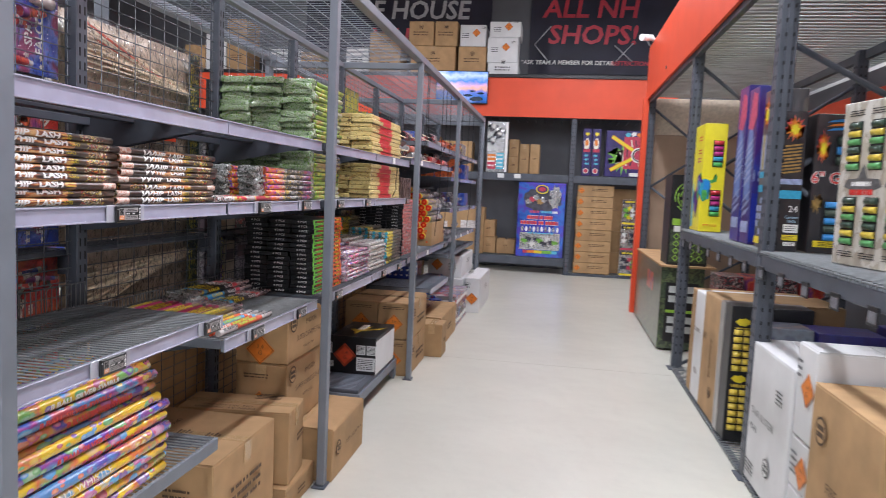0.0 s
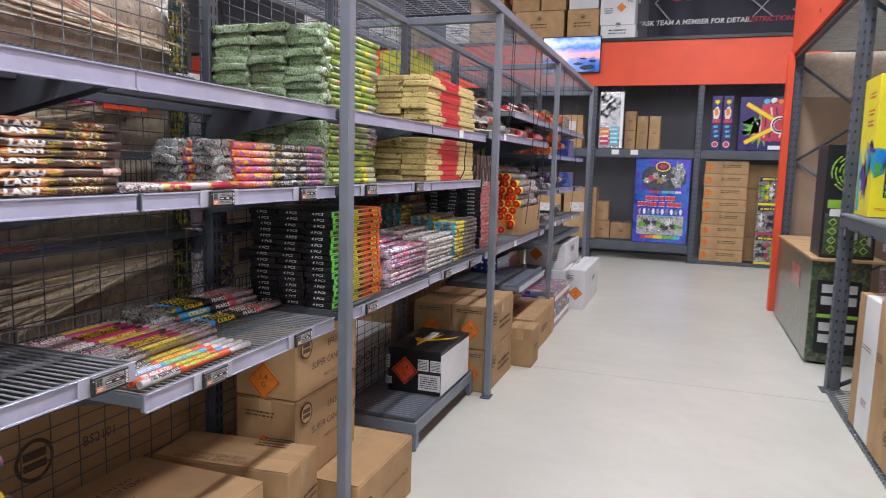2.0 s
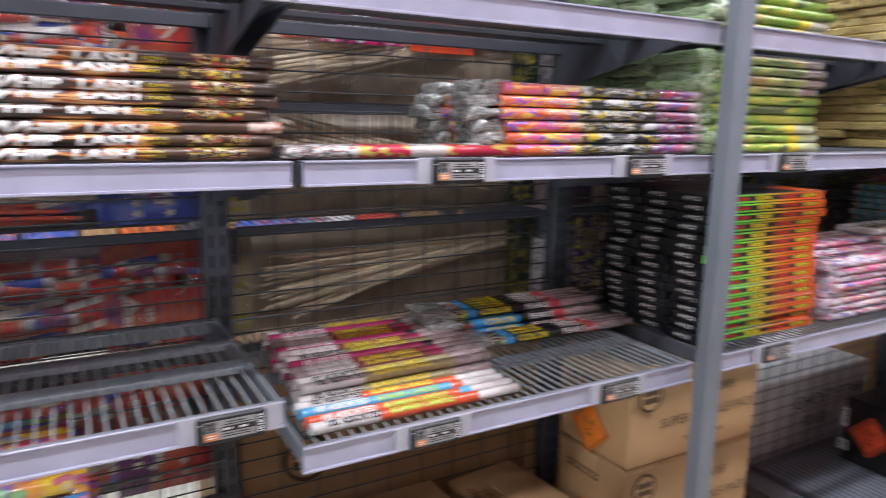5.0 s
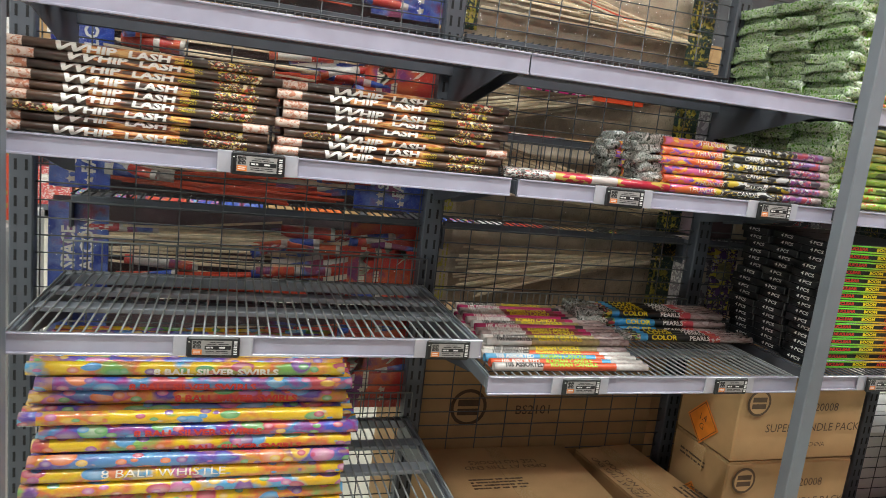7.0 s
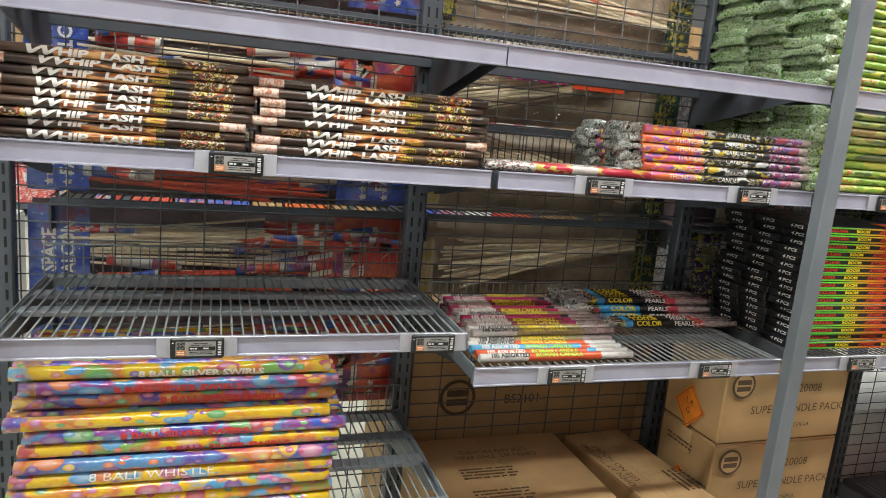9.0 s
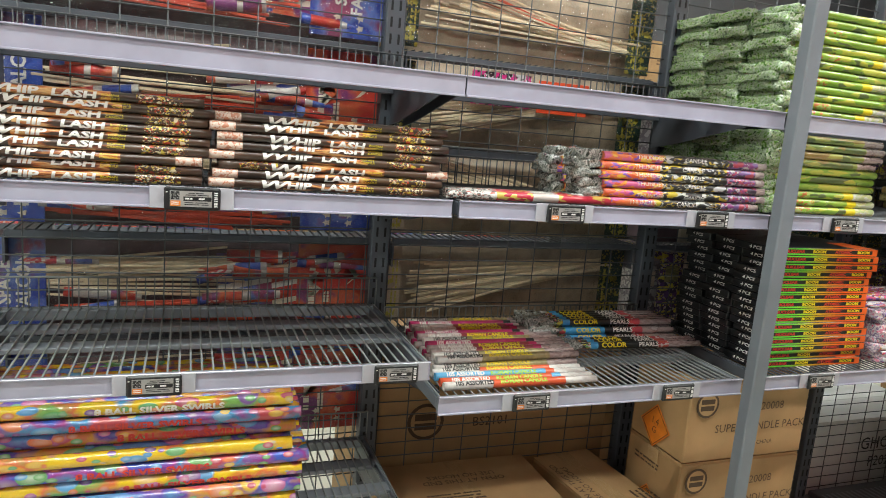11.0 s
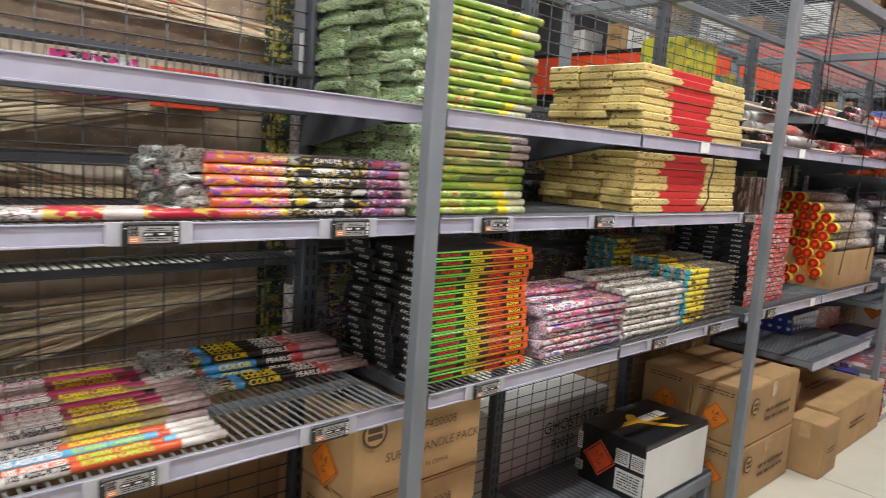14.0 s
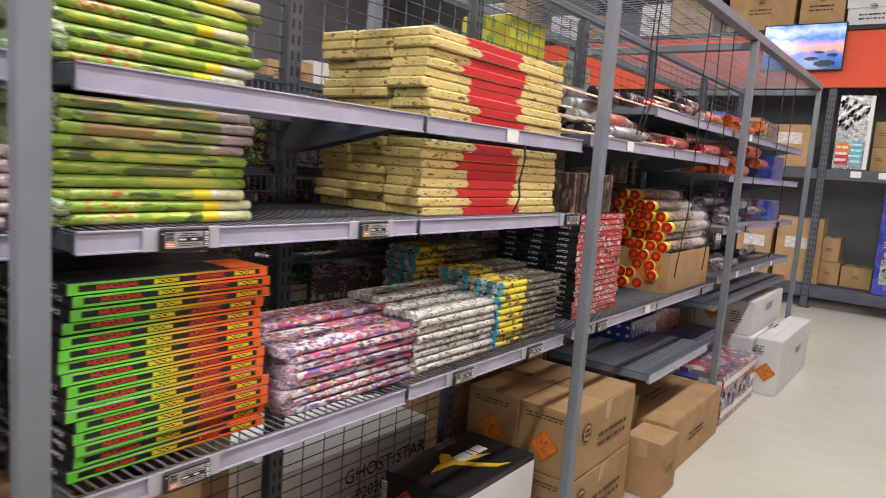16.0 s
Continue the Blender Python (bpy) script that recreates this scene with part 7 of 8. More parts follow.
    label_bars(t, s, "-y", 0.02, -0.305, 0.08, 0.03, INK_YELLOW, BLACK)
    label_bars(t, s, "-y", 0.02, -0.34, 0.06, 0.02, INK_WHITE, BLACK)
    t, s = printed_box(bay(2.42, 1.45, 1.268, 2.78, 1.75, 1.99), "dark giant shell box with blue shells", fire)
    flame(t, s, "-y", -0.14, 0.2, 0.08, 0.2)
    for k in range(3):
        on_face(t, "blue_wing_print", shape("blue_wing_print", [(-0.13, 0.285 + 0.022 * k), (0.12, 0.3 + 0.022 * k), (0.14, 0.312 + 0.022 * k), (0.0, 0.31 + 0.022 * k), (-0.1, 0.298 + 0.022 * k)], (bright_blue, FLAME_ORANGE, bright_blue)[k]), s, "-y", 0.0, 0, "", 0, 0.001)
    shells(t, s, "-y", 0.0, 0.18, 3, 1, 0.17, 0.16, [dull, bright_blue])
    shells(t, s, "-y", -0.02, -0.2, 5, 1, 0.2, 0.22, [bright_blue, dull])
    on_face(t, "flame_print", shape("flame_print", burst(0.02, 0.05, 8, 0.7, 1.3, 8), bronze), s, "-y", -0.15, -0.11, "", 0, 0.001)
    on_face(t, "letters", letters("6\" GIANT", 0.085, INK_WHITE, 0, 0.95, 0, 0.004), s, "-y", -0.02, 0.03, "", 0, 0.002)
    on_face(t, "letters", letters("6\" GIANT", 0.085, INK_RED, 0, 0.95, 0, 0.001), s, "-y", -0.02, 0.03, "", 0, 0.0028)
    label_bars(t, s, "-y", -0.02, -0.325, 0.26, 0.035, INK_YELLOW, BLACK)
    # camouflage box
    camo = print_mat("camouflage_box_print", [(0.44, 0.4, 0.33), (0.52, 0.49, 0.43), (0.34, 0.3, 0.24), (0.56, 0.54, 0.49), (0.4, 0.36, 0.29)], 16, (1, 1, 0.45))
    t, s = printed_box(bay(2.385, 0.37, 1.268, 2.585, 0.87, 1.96), "large camouflage-patterned shell box with windows", camo, rz=14)
    for u in (-0.155, -0.015, 0.125):
        for v in (0.165, -0.165):
            shells(t, s, "-x", u, v, 6, 1, 0.085, 0.215, [dull, gold, lime])
        for v in (0.31, -0.31):
            on_face(t, "small_print", bars(3, 0.1, 0.03, BLACK, 4), s, "-x", u, v, "", 0, 0.001)
    iron = mat("grey_iron_ink", (0.1, 0.1, 0.1), 0.35, var=0.4, scale=60)
    for u in (-0.085, 0.17):
        on_face(t, "tank_print", shape("tank_print", [(-0.12, -0.012), (-0.1, 0.02), (-0.03, 0.024), (-0.015, 0.05), (0.0, 0.085), (0.015, 0.05), (0.03, 0.024), (0.1, 0.02), (0.12, -0.012), (0.06, -0.03), (-0.06, -0.03)], iron), s, "-x", u, 0.0, "dark tank drawing", 0, 0.001)
        on_face(t, "title_print", bars(1, 0.13, 0.05, INK_WHITE, 8), s, "-x", u, 0.0, "", 0, 0.0026)
        on_face(t, "title_print", bars(1, 0.15, 0.06, INK_RED, 3), s, "-x", u, -0.036, "", 0, 0.0026)
    # slabs and cartons under the deck
    tall = "tall boxes under the deck"
    D = 0.032
    for y0, y1, z, m, lb in ((3.36, 3.52, 0.83, CARD, "tall brown carton"), (3.0, 3.345, 0.835, WHITE_CARD, "tall white carton in film"), (2.42, 2.98, 0.865, CARD, "tall brown carton with printing")):
        l, s = lot(*bay(2.21, y0, D, 3.0, y1, z))
        marks = () if y1 > 3.4 else (("bars", "-x", 0, 0.12, 2, min(0.2, y1 - y0 - 0.1), 0.035), ("bars", "-x", 0.03, -0.2, 3, 0.12, 0.045))
        if m is CARD and y0 < 3:
            marks = (("bars", "-x", 0.06, 0.0, 2, 0.3, 0.06, 90), ("round", "-x", 0.1, -0.25, 0.04), ("bars", "-x", -0.14, 0.12, 3, 0.12, 0.05))
        carton(l, s, lb + " standing on the wire deck", marks, material=m, group=tall, tape=False)
    worn = print_mat("worn_grey_card", [(0.2, 0.19, 0.18), (0.28, 0.26, 0.24), (0.16, 0.15, 0.15), (0.24, 0.22, 0.2)], 7, (1, 1, 0.3), kind="soft")
    printed_box(bay(2.205, 2.27, D, 2.72, 2.405, 0.875), "worn grey-sided tall box on the wire deck", worn, (), tall)
    t, s = printed_box(bay(2.21, 2.08, D, 2.7, 2.262, 0.88), "tall black shell box with golden shells", BLACK, (), tall)
    for v in (0.34, -0.03):
        on_face(t, "title_print", shape("title_print", burst(0.03, 0.042, 7, 1.3, 0.8, 4), INK_YELLOW), s, "-y", -0.17, v, "", 0, 0.001)
        on_face(t, "title_print", bars(1, 0.1, 0.05, gold, 7), s, "-y", -0.17, v - 0.045, "", 0, 0.001)
    for v in (0.155, -0.235):
        shells(t, s, "-y", -0.17, v, 6, 2, 0.12, 0.28, [gold, gold])
    t, s = printed_box(bay(2.36, 1.74, D, 2.6, 2.02, 0.81), "tall firework box with a flame and sky print", print_mat("flame_and_sky_print", [(0.5, 0.18, 0.05), (0.45, 0.3, 0.2), (0.2, 0.2, 0.24), (0.24, 0.28, 0.32), (0.12, 0.12, 0.18)], 5, (1, 1, 0.9), kind="soft"), (), tall)
    label_bars(t, s, "-x", 0.0, -0.2, 0.2, 0.1, cyan)
    label_bars(t, s, "-x", 0.0, -0.33, 0.22, 0.05, INK_RED)
    t, s = printed_box(bay(2.62, 1.72, D, 3.0, 2.06, 0.8), "dark blue shell box with yellow print", navy, (), tall)
    on_face(t, "title_print", shape("title_print", burst(0.03, 0.05, 9, 1.5, 0.8, 9), INK_YELLOW), s, "-y", -0.08, 0.27, "", 0, 0.001)
    label_bars(t, s, "-y", -0.08, 0.16, 0.2, 0.07, RED)
    label_bars(t, s, "-y", -0.08, 0.1, 0.2, 0.03, cyan)
    printed_box(bay(3.05, 1.5, D, 3.4, 2.06, 0.83), "dark blue shell box beside another", navy, (), tall)
    W = dict(material=WHITE_CARD, ink=BLACK, tape=False)
    soft = mat("grey_carton_ink", (0.16, 0.16, 0.17), 0.6, var=0.2, scale=60)
    l, s = lot(*bay(2.205, 0.81, D, 2.62, 1.56, 0.775))
    carton(l, s, "tall white carton printed with black letters", (("text", "-x", -0.02, 0.02, "TANK BUSTERS", 0.055), ("text", "-x", -0.16, -0.07, "P8048", 0.05), ("bars", "-x", 0.22, 0.2, 4, 0.1, 0.08), ("text", "-y", -0.1, 0.1, "TA", 0.1), ("text", "-y", -0.1, -0.01, "P8", 0.09), ("bars", "-y", -0.1, 0.25, 3, 0.16, 0.07, 0, INK_RED), ("bars", "-y", -0.1, -0.25, 4, 0.18, 0.12), ("round", "-x", 0.1, -0.2, 0.05), ("bars", "-x", -0.2, -0.3, 4, 0.22, 0.08)), group=tall, **W)
    l, s = lot(*bay(2.215, 0.56, 0.5, 2.78, 0.79, 0.915))
    carton(l, s, "white carton with an orange hazard label", (("diamond", "-x", 0.04, 0.02), ("bars", "-x", -0.07, 0.1, 3, 0.06, 0.1, 0, soft), ("text", "-y", 0.12, 0.1, "HEAVY", 0.05), ("bars", "-y", 0.12, 0.02, 1, 0.2, 0.05)), group=tall, **W)
    for z0, z1 in ((0.27, 0.497), (D, 0.267)):
        l, s = lot(*bay(2.215, 0.56, z0, 2.78, 0.79, z1))
        carton(l, s, "white carton under another", (("bars", "-x", -0.05, 0.0, 4, 0.08, 0.12, 0, soft), ("diamond", "-x", 0.05, -0.02)), group=tall, **W)
    l, s = lot(*bay(2.2, -0.12, D, 2.75, 0.53, 0.796))
    carton(l, s, "large brown carton with a round print", (("round", "-x", -0.2, 0.22, 0.06), ("text", "-x", 0.05, 0.02, "FIRE CHEST", 0.06), ("bars", "-x", 0.02, -0.06, 1, 0.2, 0.04), ("text", "-x", 0.02, -0.14, "HANDLE WITH CARE", 0.035), ("bars", "-x", 0.02, -0.22, 2, 0.36, 0.06)), group=tall)
    # green boxes at the rack's end
    gp = print_mat("dark_green_box_print", [(0.03, 0.045, 0.03), (0.06, 0.09, 0.05), (0.025, 0.035, 0.025), (0.10, 0.14, 0.06), (0.04, 0.05, 0.035)], 12, (1, 1, 1), kind="soft")
    lime_ink = mat("lime_ink", (0.26, 0.5, 0.05), 0.4, var=0.1)
    t, s = printed_box(bay(2.17, 5.2, 0.02, 2.6, 6.95, 0.84), "large dark green firework box on the floor", gp, (("-y", 0, 0.12, 0.32, 0.3, BLACK, "panel"), ("-y", 0, -0.2, 0.32, 0.3, BLACK, "panel"), ("-y", 0, -0.03, 0.3, 0.03, lime_ink, "title_print"), ("-x", 0.3, 0.2, 0.5, 0.2, CARD_RED, "picture")), tall)
    for v in (0.2, 0.1, -0.12, -0.22):
        for u in (-0.08, 0.08):
            bm = bmesh.new()
            box(bm, 0, -0.05, -0.035, 0.001, 0.05, 0.035)
            on_face(t, "panel", data("panel", bm, GALV), s, "-y", u, v, "", 0, 0.004)
    bm = bmesh.new()
    box(bm, *bay(2.16, 5.15, 0.842, 2.7, 6.96, 0.862), 0, 0.002)
    tagged(put("cardboard_sheet", data("cardboard_sheet", bm, CARD), None, "brown cardboard sheet lying on a box"), category="cardboard")
    t, s = printed_box(bay(2.22, 5.25, 0.862, 2.62, 5.6, 1.76), "tall black box with lime green print", BLACK, (("-y", 0, -0.27, 0.36, 0.34, gp, "panel"), ("-y", 0, -0.02, 0.34, 0.07, lime_ink, "title_print"), ("-y", 0, -0.09, 0.3, 0.06, WHITE, "title_print")), tall)
    for k in range(5):
        bm = bmesh.new()
        r = 0.05 + 0.028 * k
        n = 20
        for i in range(n):
            a, b = 2 * math.pi * i / n, 2 * math.pi * (i + 1) / n
            if (i + 2 * k) % 5 == 4:
                continue
            cyl(bm, (0, r * math.cos(a), r * math.sin(a)), (0, r * math.cos(b), r * math.sin(b)), 0.007, 5)
        tagged(on_face(t, "green_ring_print", data("green_ring_print", bm, lime_ink), s, "-y", 0, 0.24, "lime ring drawing", 0, 0.001), kind="stuff")
    for i in range(4):
        bm = bmesh.new()
        for c in range(4):
            for a, b in (((-0.03, 0), (0, 0.03)), ((0, 0.03), (0.03, 0)), ((0.03, 0), (0, -0.03)), ((0, -0.03), (-0.03, 0))):
                cyl(bm, (0, -0.12 + 0.08 * c + a[0], a[1]), (0, -0.12 + 0.08 * c + b[0], b[1]), 0.005, 5)
        on_face(t, "lattice_print", data("lattice_print", bm, lime_ink), s, "-y", 0, -0.17 - 0.075 * i, "lime lattice drawing", 0, 0.003)
    for i in range(4):
        printed_box(bay(2.62 + 0.24 * i, 4.5, 0.0, 2.84 + 0.24 * i, 5.0, 0.84), "dark red firework box under the deck", CARD_RED if i % 2 else ROCKET_BLACK, (), tall)


# ---- the rack along the end wall ----
def build_end_rack():
    t = thing("end_rack", (0, 0, 0), "dark grey rack with an orange fascia along the end wall", "racking")
    Y = 10.52
    for x in (-7.2, -5.6, -3.9, -2.2, -0.52, 1.17, 2.72):
        bm = bmesh.new()
        box(bm, x - 0.045, Y, 0.008, x + 0.045, Y + 0.08, 2.92, 0, 0.005)
        z = 0.15
        while z < 2.85:
            for s in (-0.02, 0.02):
                box(bm, x + s - 0.007, Y - 0.001, z, x + s + 0.007, Y + 0.001, z + 0.025, 1)
            z += 0.075
        part("upright", bm, [DARK, SLOT], t)
        bm = bmesh.new()
        box(bm, x - 0.07, Y - 0.03, 0, x + 0.07, Y + 0.12, 0.008)
        part("foot_plate", bm, DARK, t)
    for x0, x1 in ((-7.15, -5.65), (-5.55, -3.95), (-3.85, -2.25), (-2.15, -0.57), (-0.47, 1.12), (1.22, 2.67)):
        for z0, z1 in ((1.715, 1.85), (0.15, 0.30)):
            if z0 < 1 and x0 > 1:
                z0, z1 = 0.0, 0.04
            bm = bmesh.new()
            box(bm, x0, Y + 0.005, z0, x1, Y + 0.055, z1, 0, 0.004)
            box(bm, x0, Y + 0.002, z0 + 0.03, x1, Y + 0.005, z1 - 0.03, 0)
            part("beam", bm, DARK, t)
            bm = bmesh.new()
            n = 34
            for i in range(n + 1):
                x = x0 + (x1 - x0) * i / n
                cyl(bm, (x, Y, z1 + 0.004), (x, Y + 0.85, z1 + 0.004), 0.004, 4)
            for k in range(6):
                cyl(bm, (x0, Y + 0.02 + 0.16 * k, z1 + 0.0), (x1, Y + 0.02 + 0.16 * k, z1 + 0.0), 0.004, 4)
            part("wire_deck", bm, WIRE_LIGHT, t, "galvanised wire deck", kind="stuff")
    bm = bmesh.new()
    box(bm, -8.9, Y - 0.03, 2.89, 2.95, Y - 0.002, 3.60, 0, 0.003)
    part("fascia", bm, ORANGE, t, "orange painted fascia board")
    bm = bmesh.new()
    box(bm, -8.9, Y - 0.06, 3.602, 2.95, Y + 0.9, 3.66, 0, 0.003)
    part("top_ledge", bm, BLACK, t, "black ledge on the fascia")
    bm = bmesh.new()
    for i in range(40):
        x = -3.8 + 0.17 * i
        cyl(bm, (x, Y + 0.03, 2.87), (x, Y + 0.85, 2.87), 0.008, 5)
    part("top_deck", bm, DARK, t, kind="stuff")
    for x in (0.18, -0.13):
        bm = bmesh.new()
        box(bm, x - 0.06, Y - 0.006, 1.76, x + 0.06, Y + 0.001, 1.84, 0, 0.002)
        part("paper_label", bm, WHITE, t, "white shelf label")
    # goods on it
    foil = print_mat("silver_foil_pack_print", [(0.75, 0.75, 0.76), (0.45, 0.45, 0.5), (0.8, 0.8, 0.8), (0.5, 0.52, 0.5), (0.25, 0.25, 0.28)], 22, (1, 1, 1), 0.12, 1.0, "soft", 1.0)
    holo = print_mat("blue_holographic_foil", [(0.02, 0.05, 0.5), (0.04, 0.1, 0.7), (0.12, 0.05, 0.5), (0.02, 0.18, 0.7), (0.03, 0.04, 0.4)], 4, (1, 1, 1), 0.15, 1.0, "soft", 0.4)
    for m, v in ((foil, 0.85), (holo, 0.5)):
        m.node_tree.nodes["Principled BSDF"].inputs["Metallic"].default_value = v
    g = "goods on the end rack"
    deep = mat("deep_violet_ink", (0.03, 0.02, 0.12), 0.35, var=0.3, scale=10)
    aqua = mat("aqua_ink", (0.08, 0.45, 0.6), 0.35, var=0.15, scale=20)
    lime = mat("leaf_green_ink", (0.16, 0.45, 0.05), 0.4, var=0.2, scale=20)
    rosy = mat("rose_red_ink", (0.5, 0.04, 0.08), 0.4, var=0.25, scale=20)
    smoke = mat("smoky_dark_print", (0.05, 0.05, 0.07), 0.2, var=0.4, scale=12, coat=0.6)

    def sign(t, s, u, v, outline, m, name="picture", lift=0.003, roll=0):
        return on_face(t, name, shape(name, outline, m), s, "-y", u, v, "", roll, lift)

    def rect(w, h):
        return [(-w / 2, -h / 2), (w / 2, -h / 2), (w / 2, h / 2), (-w / 2, h / 2)]

    def lens(w, h):
        return [(w / 2 * math.cos(k * math.pi / 6), h / 2 * math.sin(k * math.pi / 6)) for k in range(12)]

    # big blue foil assortment
    t2, s = printed_box((0.22, Y - 0.0, 0.31, 1.09, Y + 0.16, 1.70), "large blue foil assortment pack with silver windows", holo, (), g)
    sign(t2, s, 0.02, 0.38, burst(0.34, 0.4, 14, 1.0, 0.62, 3), smoke)
    sign(t2, s, 0.24, 0.42, burst(0.12, 0.17, 9, 0.8, 1.5, 5), foil, "foil_bag", 0.006)
    for k in range(6):
        sign(t2, s, -0.24 + 0.07 * k, 0.34 + 0.04 * (k % 3), burst(0.05, 0.08, 7, 1.0, 0.9, 6 + k), (foil, rosy, foil, bronze_ink(), foil, smoke)[k], "firework_picture", 0.006 + 0.0004 * k)
    sign(t2, s, 0.0, 0.57, lens(0.24, 0.17), INK_YELLOW, "emblem", 0.008)
    sign(t2, s, 0.0, 0.57, lens(0.2, 0.13), deep, "emblem", 0.0095)
    sign(t2, s, 0.0, 0.57, lens(0.13, 0.08), rosy, "emblem", 0.011)
    for u, w, m in ((-0.12, 0.18, rosy), (0.1, 0.2, aqua), (0.26, 0.1, INK_WHITE)):
        on_face(t2, "title_print", bars(1, w, 0.1, m, 3), s, "-y", u, 0.15, "", 0, 0.008)
    for v, w in ((0.045, 0.5), (-0.055, 0.74)):
        on_face(t2, "title_print", bars(1, w, 0.19, INK_WHITE, 6), s, "-y", 0, v, "", 0, 0.006)
        on_face(t2, "title_print", bars(1, w, 0.155, INK_RED, 6), s, "-y", 0, v, "", 0, 0.0075)
    for k in range(10):
        sign(t2, s, -0.33 + 0.072 * k, -0.175, lens(0.045, 0.1), (foil, INK_WHITE)[k % 2], "bulb_picture", 0.004)
    sign(t2, s, 0.0, -0.4, rect(0.74, 0.32), foil, "foil_window", 0.003)
    for k in range(9):
        sign(t2, s, -0.28 + 0.07 * k, -0.4 + 0.05 * math.sin(2.3 * k), burst(0.03, 0.075, 7, 1.0, 1.0, 20 + k), (lime, smoke, INK_WHITE, smoke)[k % 4], "firework_picture", 0.005 + 0.0003 * k)
    on_face(t2, "small_print", bars(1, 0.5, 0.05, aqua, 4), s, "-y", 0.02, -0.25, "", 0, 0.006)
    for u, w, m in ((-0.26, 0.08, rosy), (-0.16, 0.14, FLAME_ORANGE), (-0.02, 0.14, INK_YELLOW), (0.14, 0.18, lime), (0.28, 0.1, aqua)):
        sign(t2, s, u, -0.6, rect(w, 0.055), m, "colour_bar", 0.004)
    # silver pack
    t2, s = printed_box((-0.42, Y + 0.02, 1.862, -0.03, Y + 0.14, 2.80), "silver foil firework pack standing on the shelf", foil, (), g)
    sign(t2, s, 0.17, 0, rect(0.045, 0.92), WHITE, "edge")
    sign(t2, s, -0.1, -0.2, rect(0.15, 0.12), FLAME_ORANGE)
    sign(t2, s, -0.1, -0.34, rect(0.15, 0.14), rosy)
    on_face(t2, "title_print", bars(3, 0.14, 0.24, INK_WHITE, 3), s, "-y", -0.1, -0.27, "", 0, 0.006)
    sign(t2, s, 0.06, -0.26, rect(0.13, 0.3), aqua)
    on_face(t2, "title_print", bars(4, 0.12, 0.28, INK_WHITE, 5), s, "-y", 0.06, -0.26, "", 0, 0.006)
    for k in range(8):
        sign(t2, s, -0.12 + 0.04 * (k % 6), 0.1 + 0.04 * k, burst(0.03, 0.09, 8, 1, 1, 40 + k), (smoke, INK_WHITE, foil)[k % 3], "firework_picture", 0.003 + 0.0004 * k)
    # two narrow packs
    for x in (1.42, 1.59):
        t2, s = printed_box((x - 0.075, Y + 0.02, 1.862, x + 0.075, Y + 0.1, 2.72), "narrow violet firework pack with yellow print", deep, (), g)
        sign(t2, s, 0.0, 0.33, burst(0.02, 0.05, 6, 1, 1.2, 2), INK_YELLOW, "emblem")
        sign(t2, s, -0.005, 0.15, burst(0.06, 0.075, 8, 0.8, 1.7, 3), INK_CREAM)
        sign(t2, s, -0.005, 0.17, burst(0.035, 0.045, 8, 0.8, 1.7, 4), FLAME_ORANGE, "picture", 0.0045)
        sign(t2, s, 0.0, 0.03, rect(0.12, 0.06), rosy)
        for k in range(3):
            sign(t2, s, 0.01 * (k - 1), -0.06 - 0.075 * k, burst(0.02, 0.045, 5, 1.1, 0.8, k), aqua)
        sign(t2, s, 0.0, -0.34, lens(0.1, 0.1), INK_CREAM, "emblem")
        sign(t2, s, 0.0, -0.34, lens(0.075, 0.075), rosy, "emblem", 0.0045)
    # selection box
    b, s = printed_box((1.76, Y + 0.02, 1.862, 2.68, Y + 0.3, 2.70), "large firework selection box with a starburst print", deep, (), g)
    sign(b, s, -0.14, -0.1, burst(0.2, 0.42, 17, 0.75, 0.72, 2), lime, "starburst_print", 0.001)
    sign(b, s, -0.1, -0.1, burst(0.1, 0.3, 15, 0.75, 0.75, 3), INK_CREAM, "starburst_print", 0.0025)
    sign(b, s, 0.14, 0.02, rect(0.56, 0.58), rosy, "window_print", 0.004)
    for k in range(7):
        for j in range(3):
            sign(b, s, -0.08 + 0.075 * k, -0.15 + 0.17 * j, rect(0.022, 0.13), (INK_CREAM, smoke, rosy)[(k + j) % 3], "candle_picture", 0.0056, 10 * (j - 1))
    for a, v in ((30, -0.17), (-32, 0.17)):
        sign(b, s, -0.14, v, rect(0.52, 0.075), FLAME_ORANGE, "candle_picture", 0.007, a)
        sign(b, s, -0.14, v, rect(0.52, 0.05), INK_YELLOW, "candle_picture", 0.0085, a)
    for k, m in enumerate((aqua, INK_WHITE, FLAME_ORANGE, INK_YELLOW, aqua)):
        sign(b, s, -0.08 + 0.1 * k, 0.345 + 0.012 * (k % 2), burst(0.035, 0.055, 5, 1.1, 1.0, k), m, "title_print", 0.006)
    sign(b, s, 0.2, -0.37, rect(0.44, 0.06), INK_WHITE, "label", 0.006)
    for r, m, k in ((0.14, INK_WHITE, 0), (0.118, BLACK, 1), (0.095, INK_WHITE, 2), (0.088, rosy, 3)):
        sign(b, s, 0.13, -0.02, lens(2 * r, 2 * r), m, "round_emblem", 0.01 + 0.0015 * k)
    for i, (x0, x1, z0, z1) in enumerate(((-0.02, 0.16, 1.862, 2.17), (-0.02, 0.16, 2.172, 2.5), (0.18, 0.36, 1.862, 2.42), (0.38, 0.56, 1.862, 2.42), (-0.46, -0.19, 0.31, 0.62), (-0.46, -0.22, 0.622, 0.95), (-0.17, 0.19, 0.31, 0.59))):
        l, s = lot(x0, Y + 0.3, z0, x1, Y + 0.7, z1)
        carton(l, s, "small brown carton on the end rack", (("bars", "-y", 0, 0, 2, 0.08, 0.05),), group="cartons on the end rack")
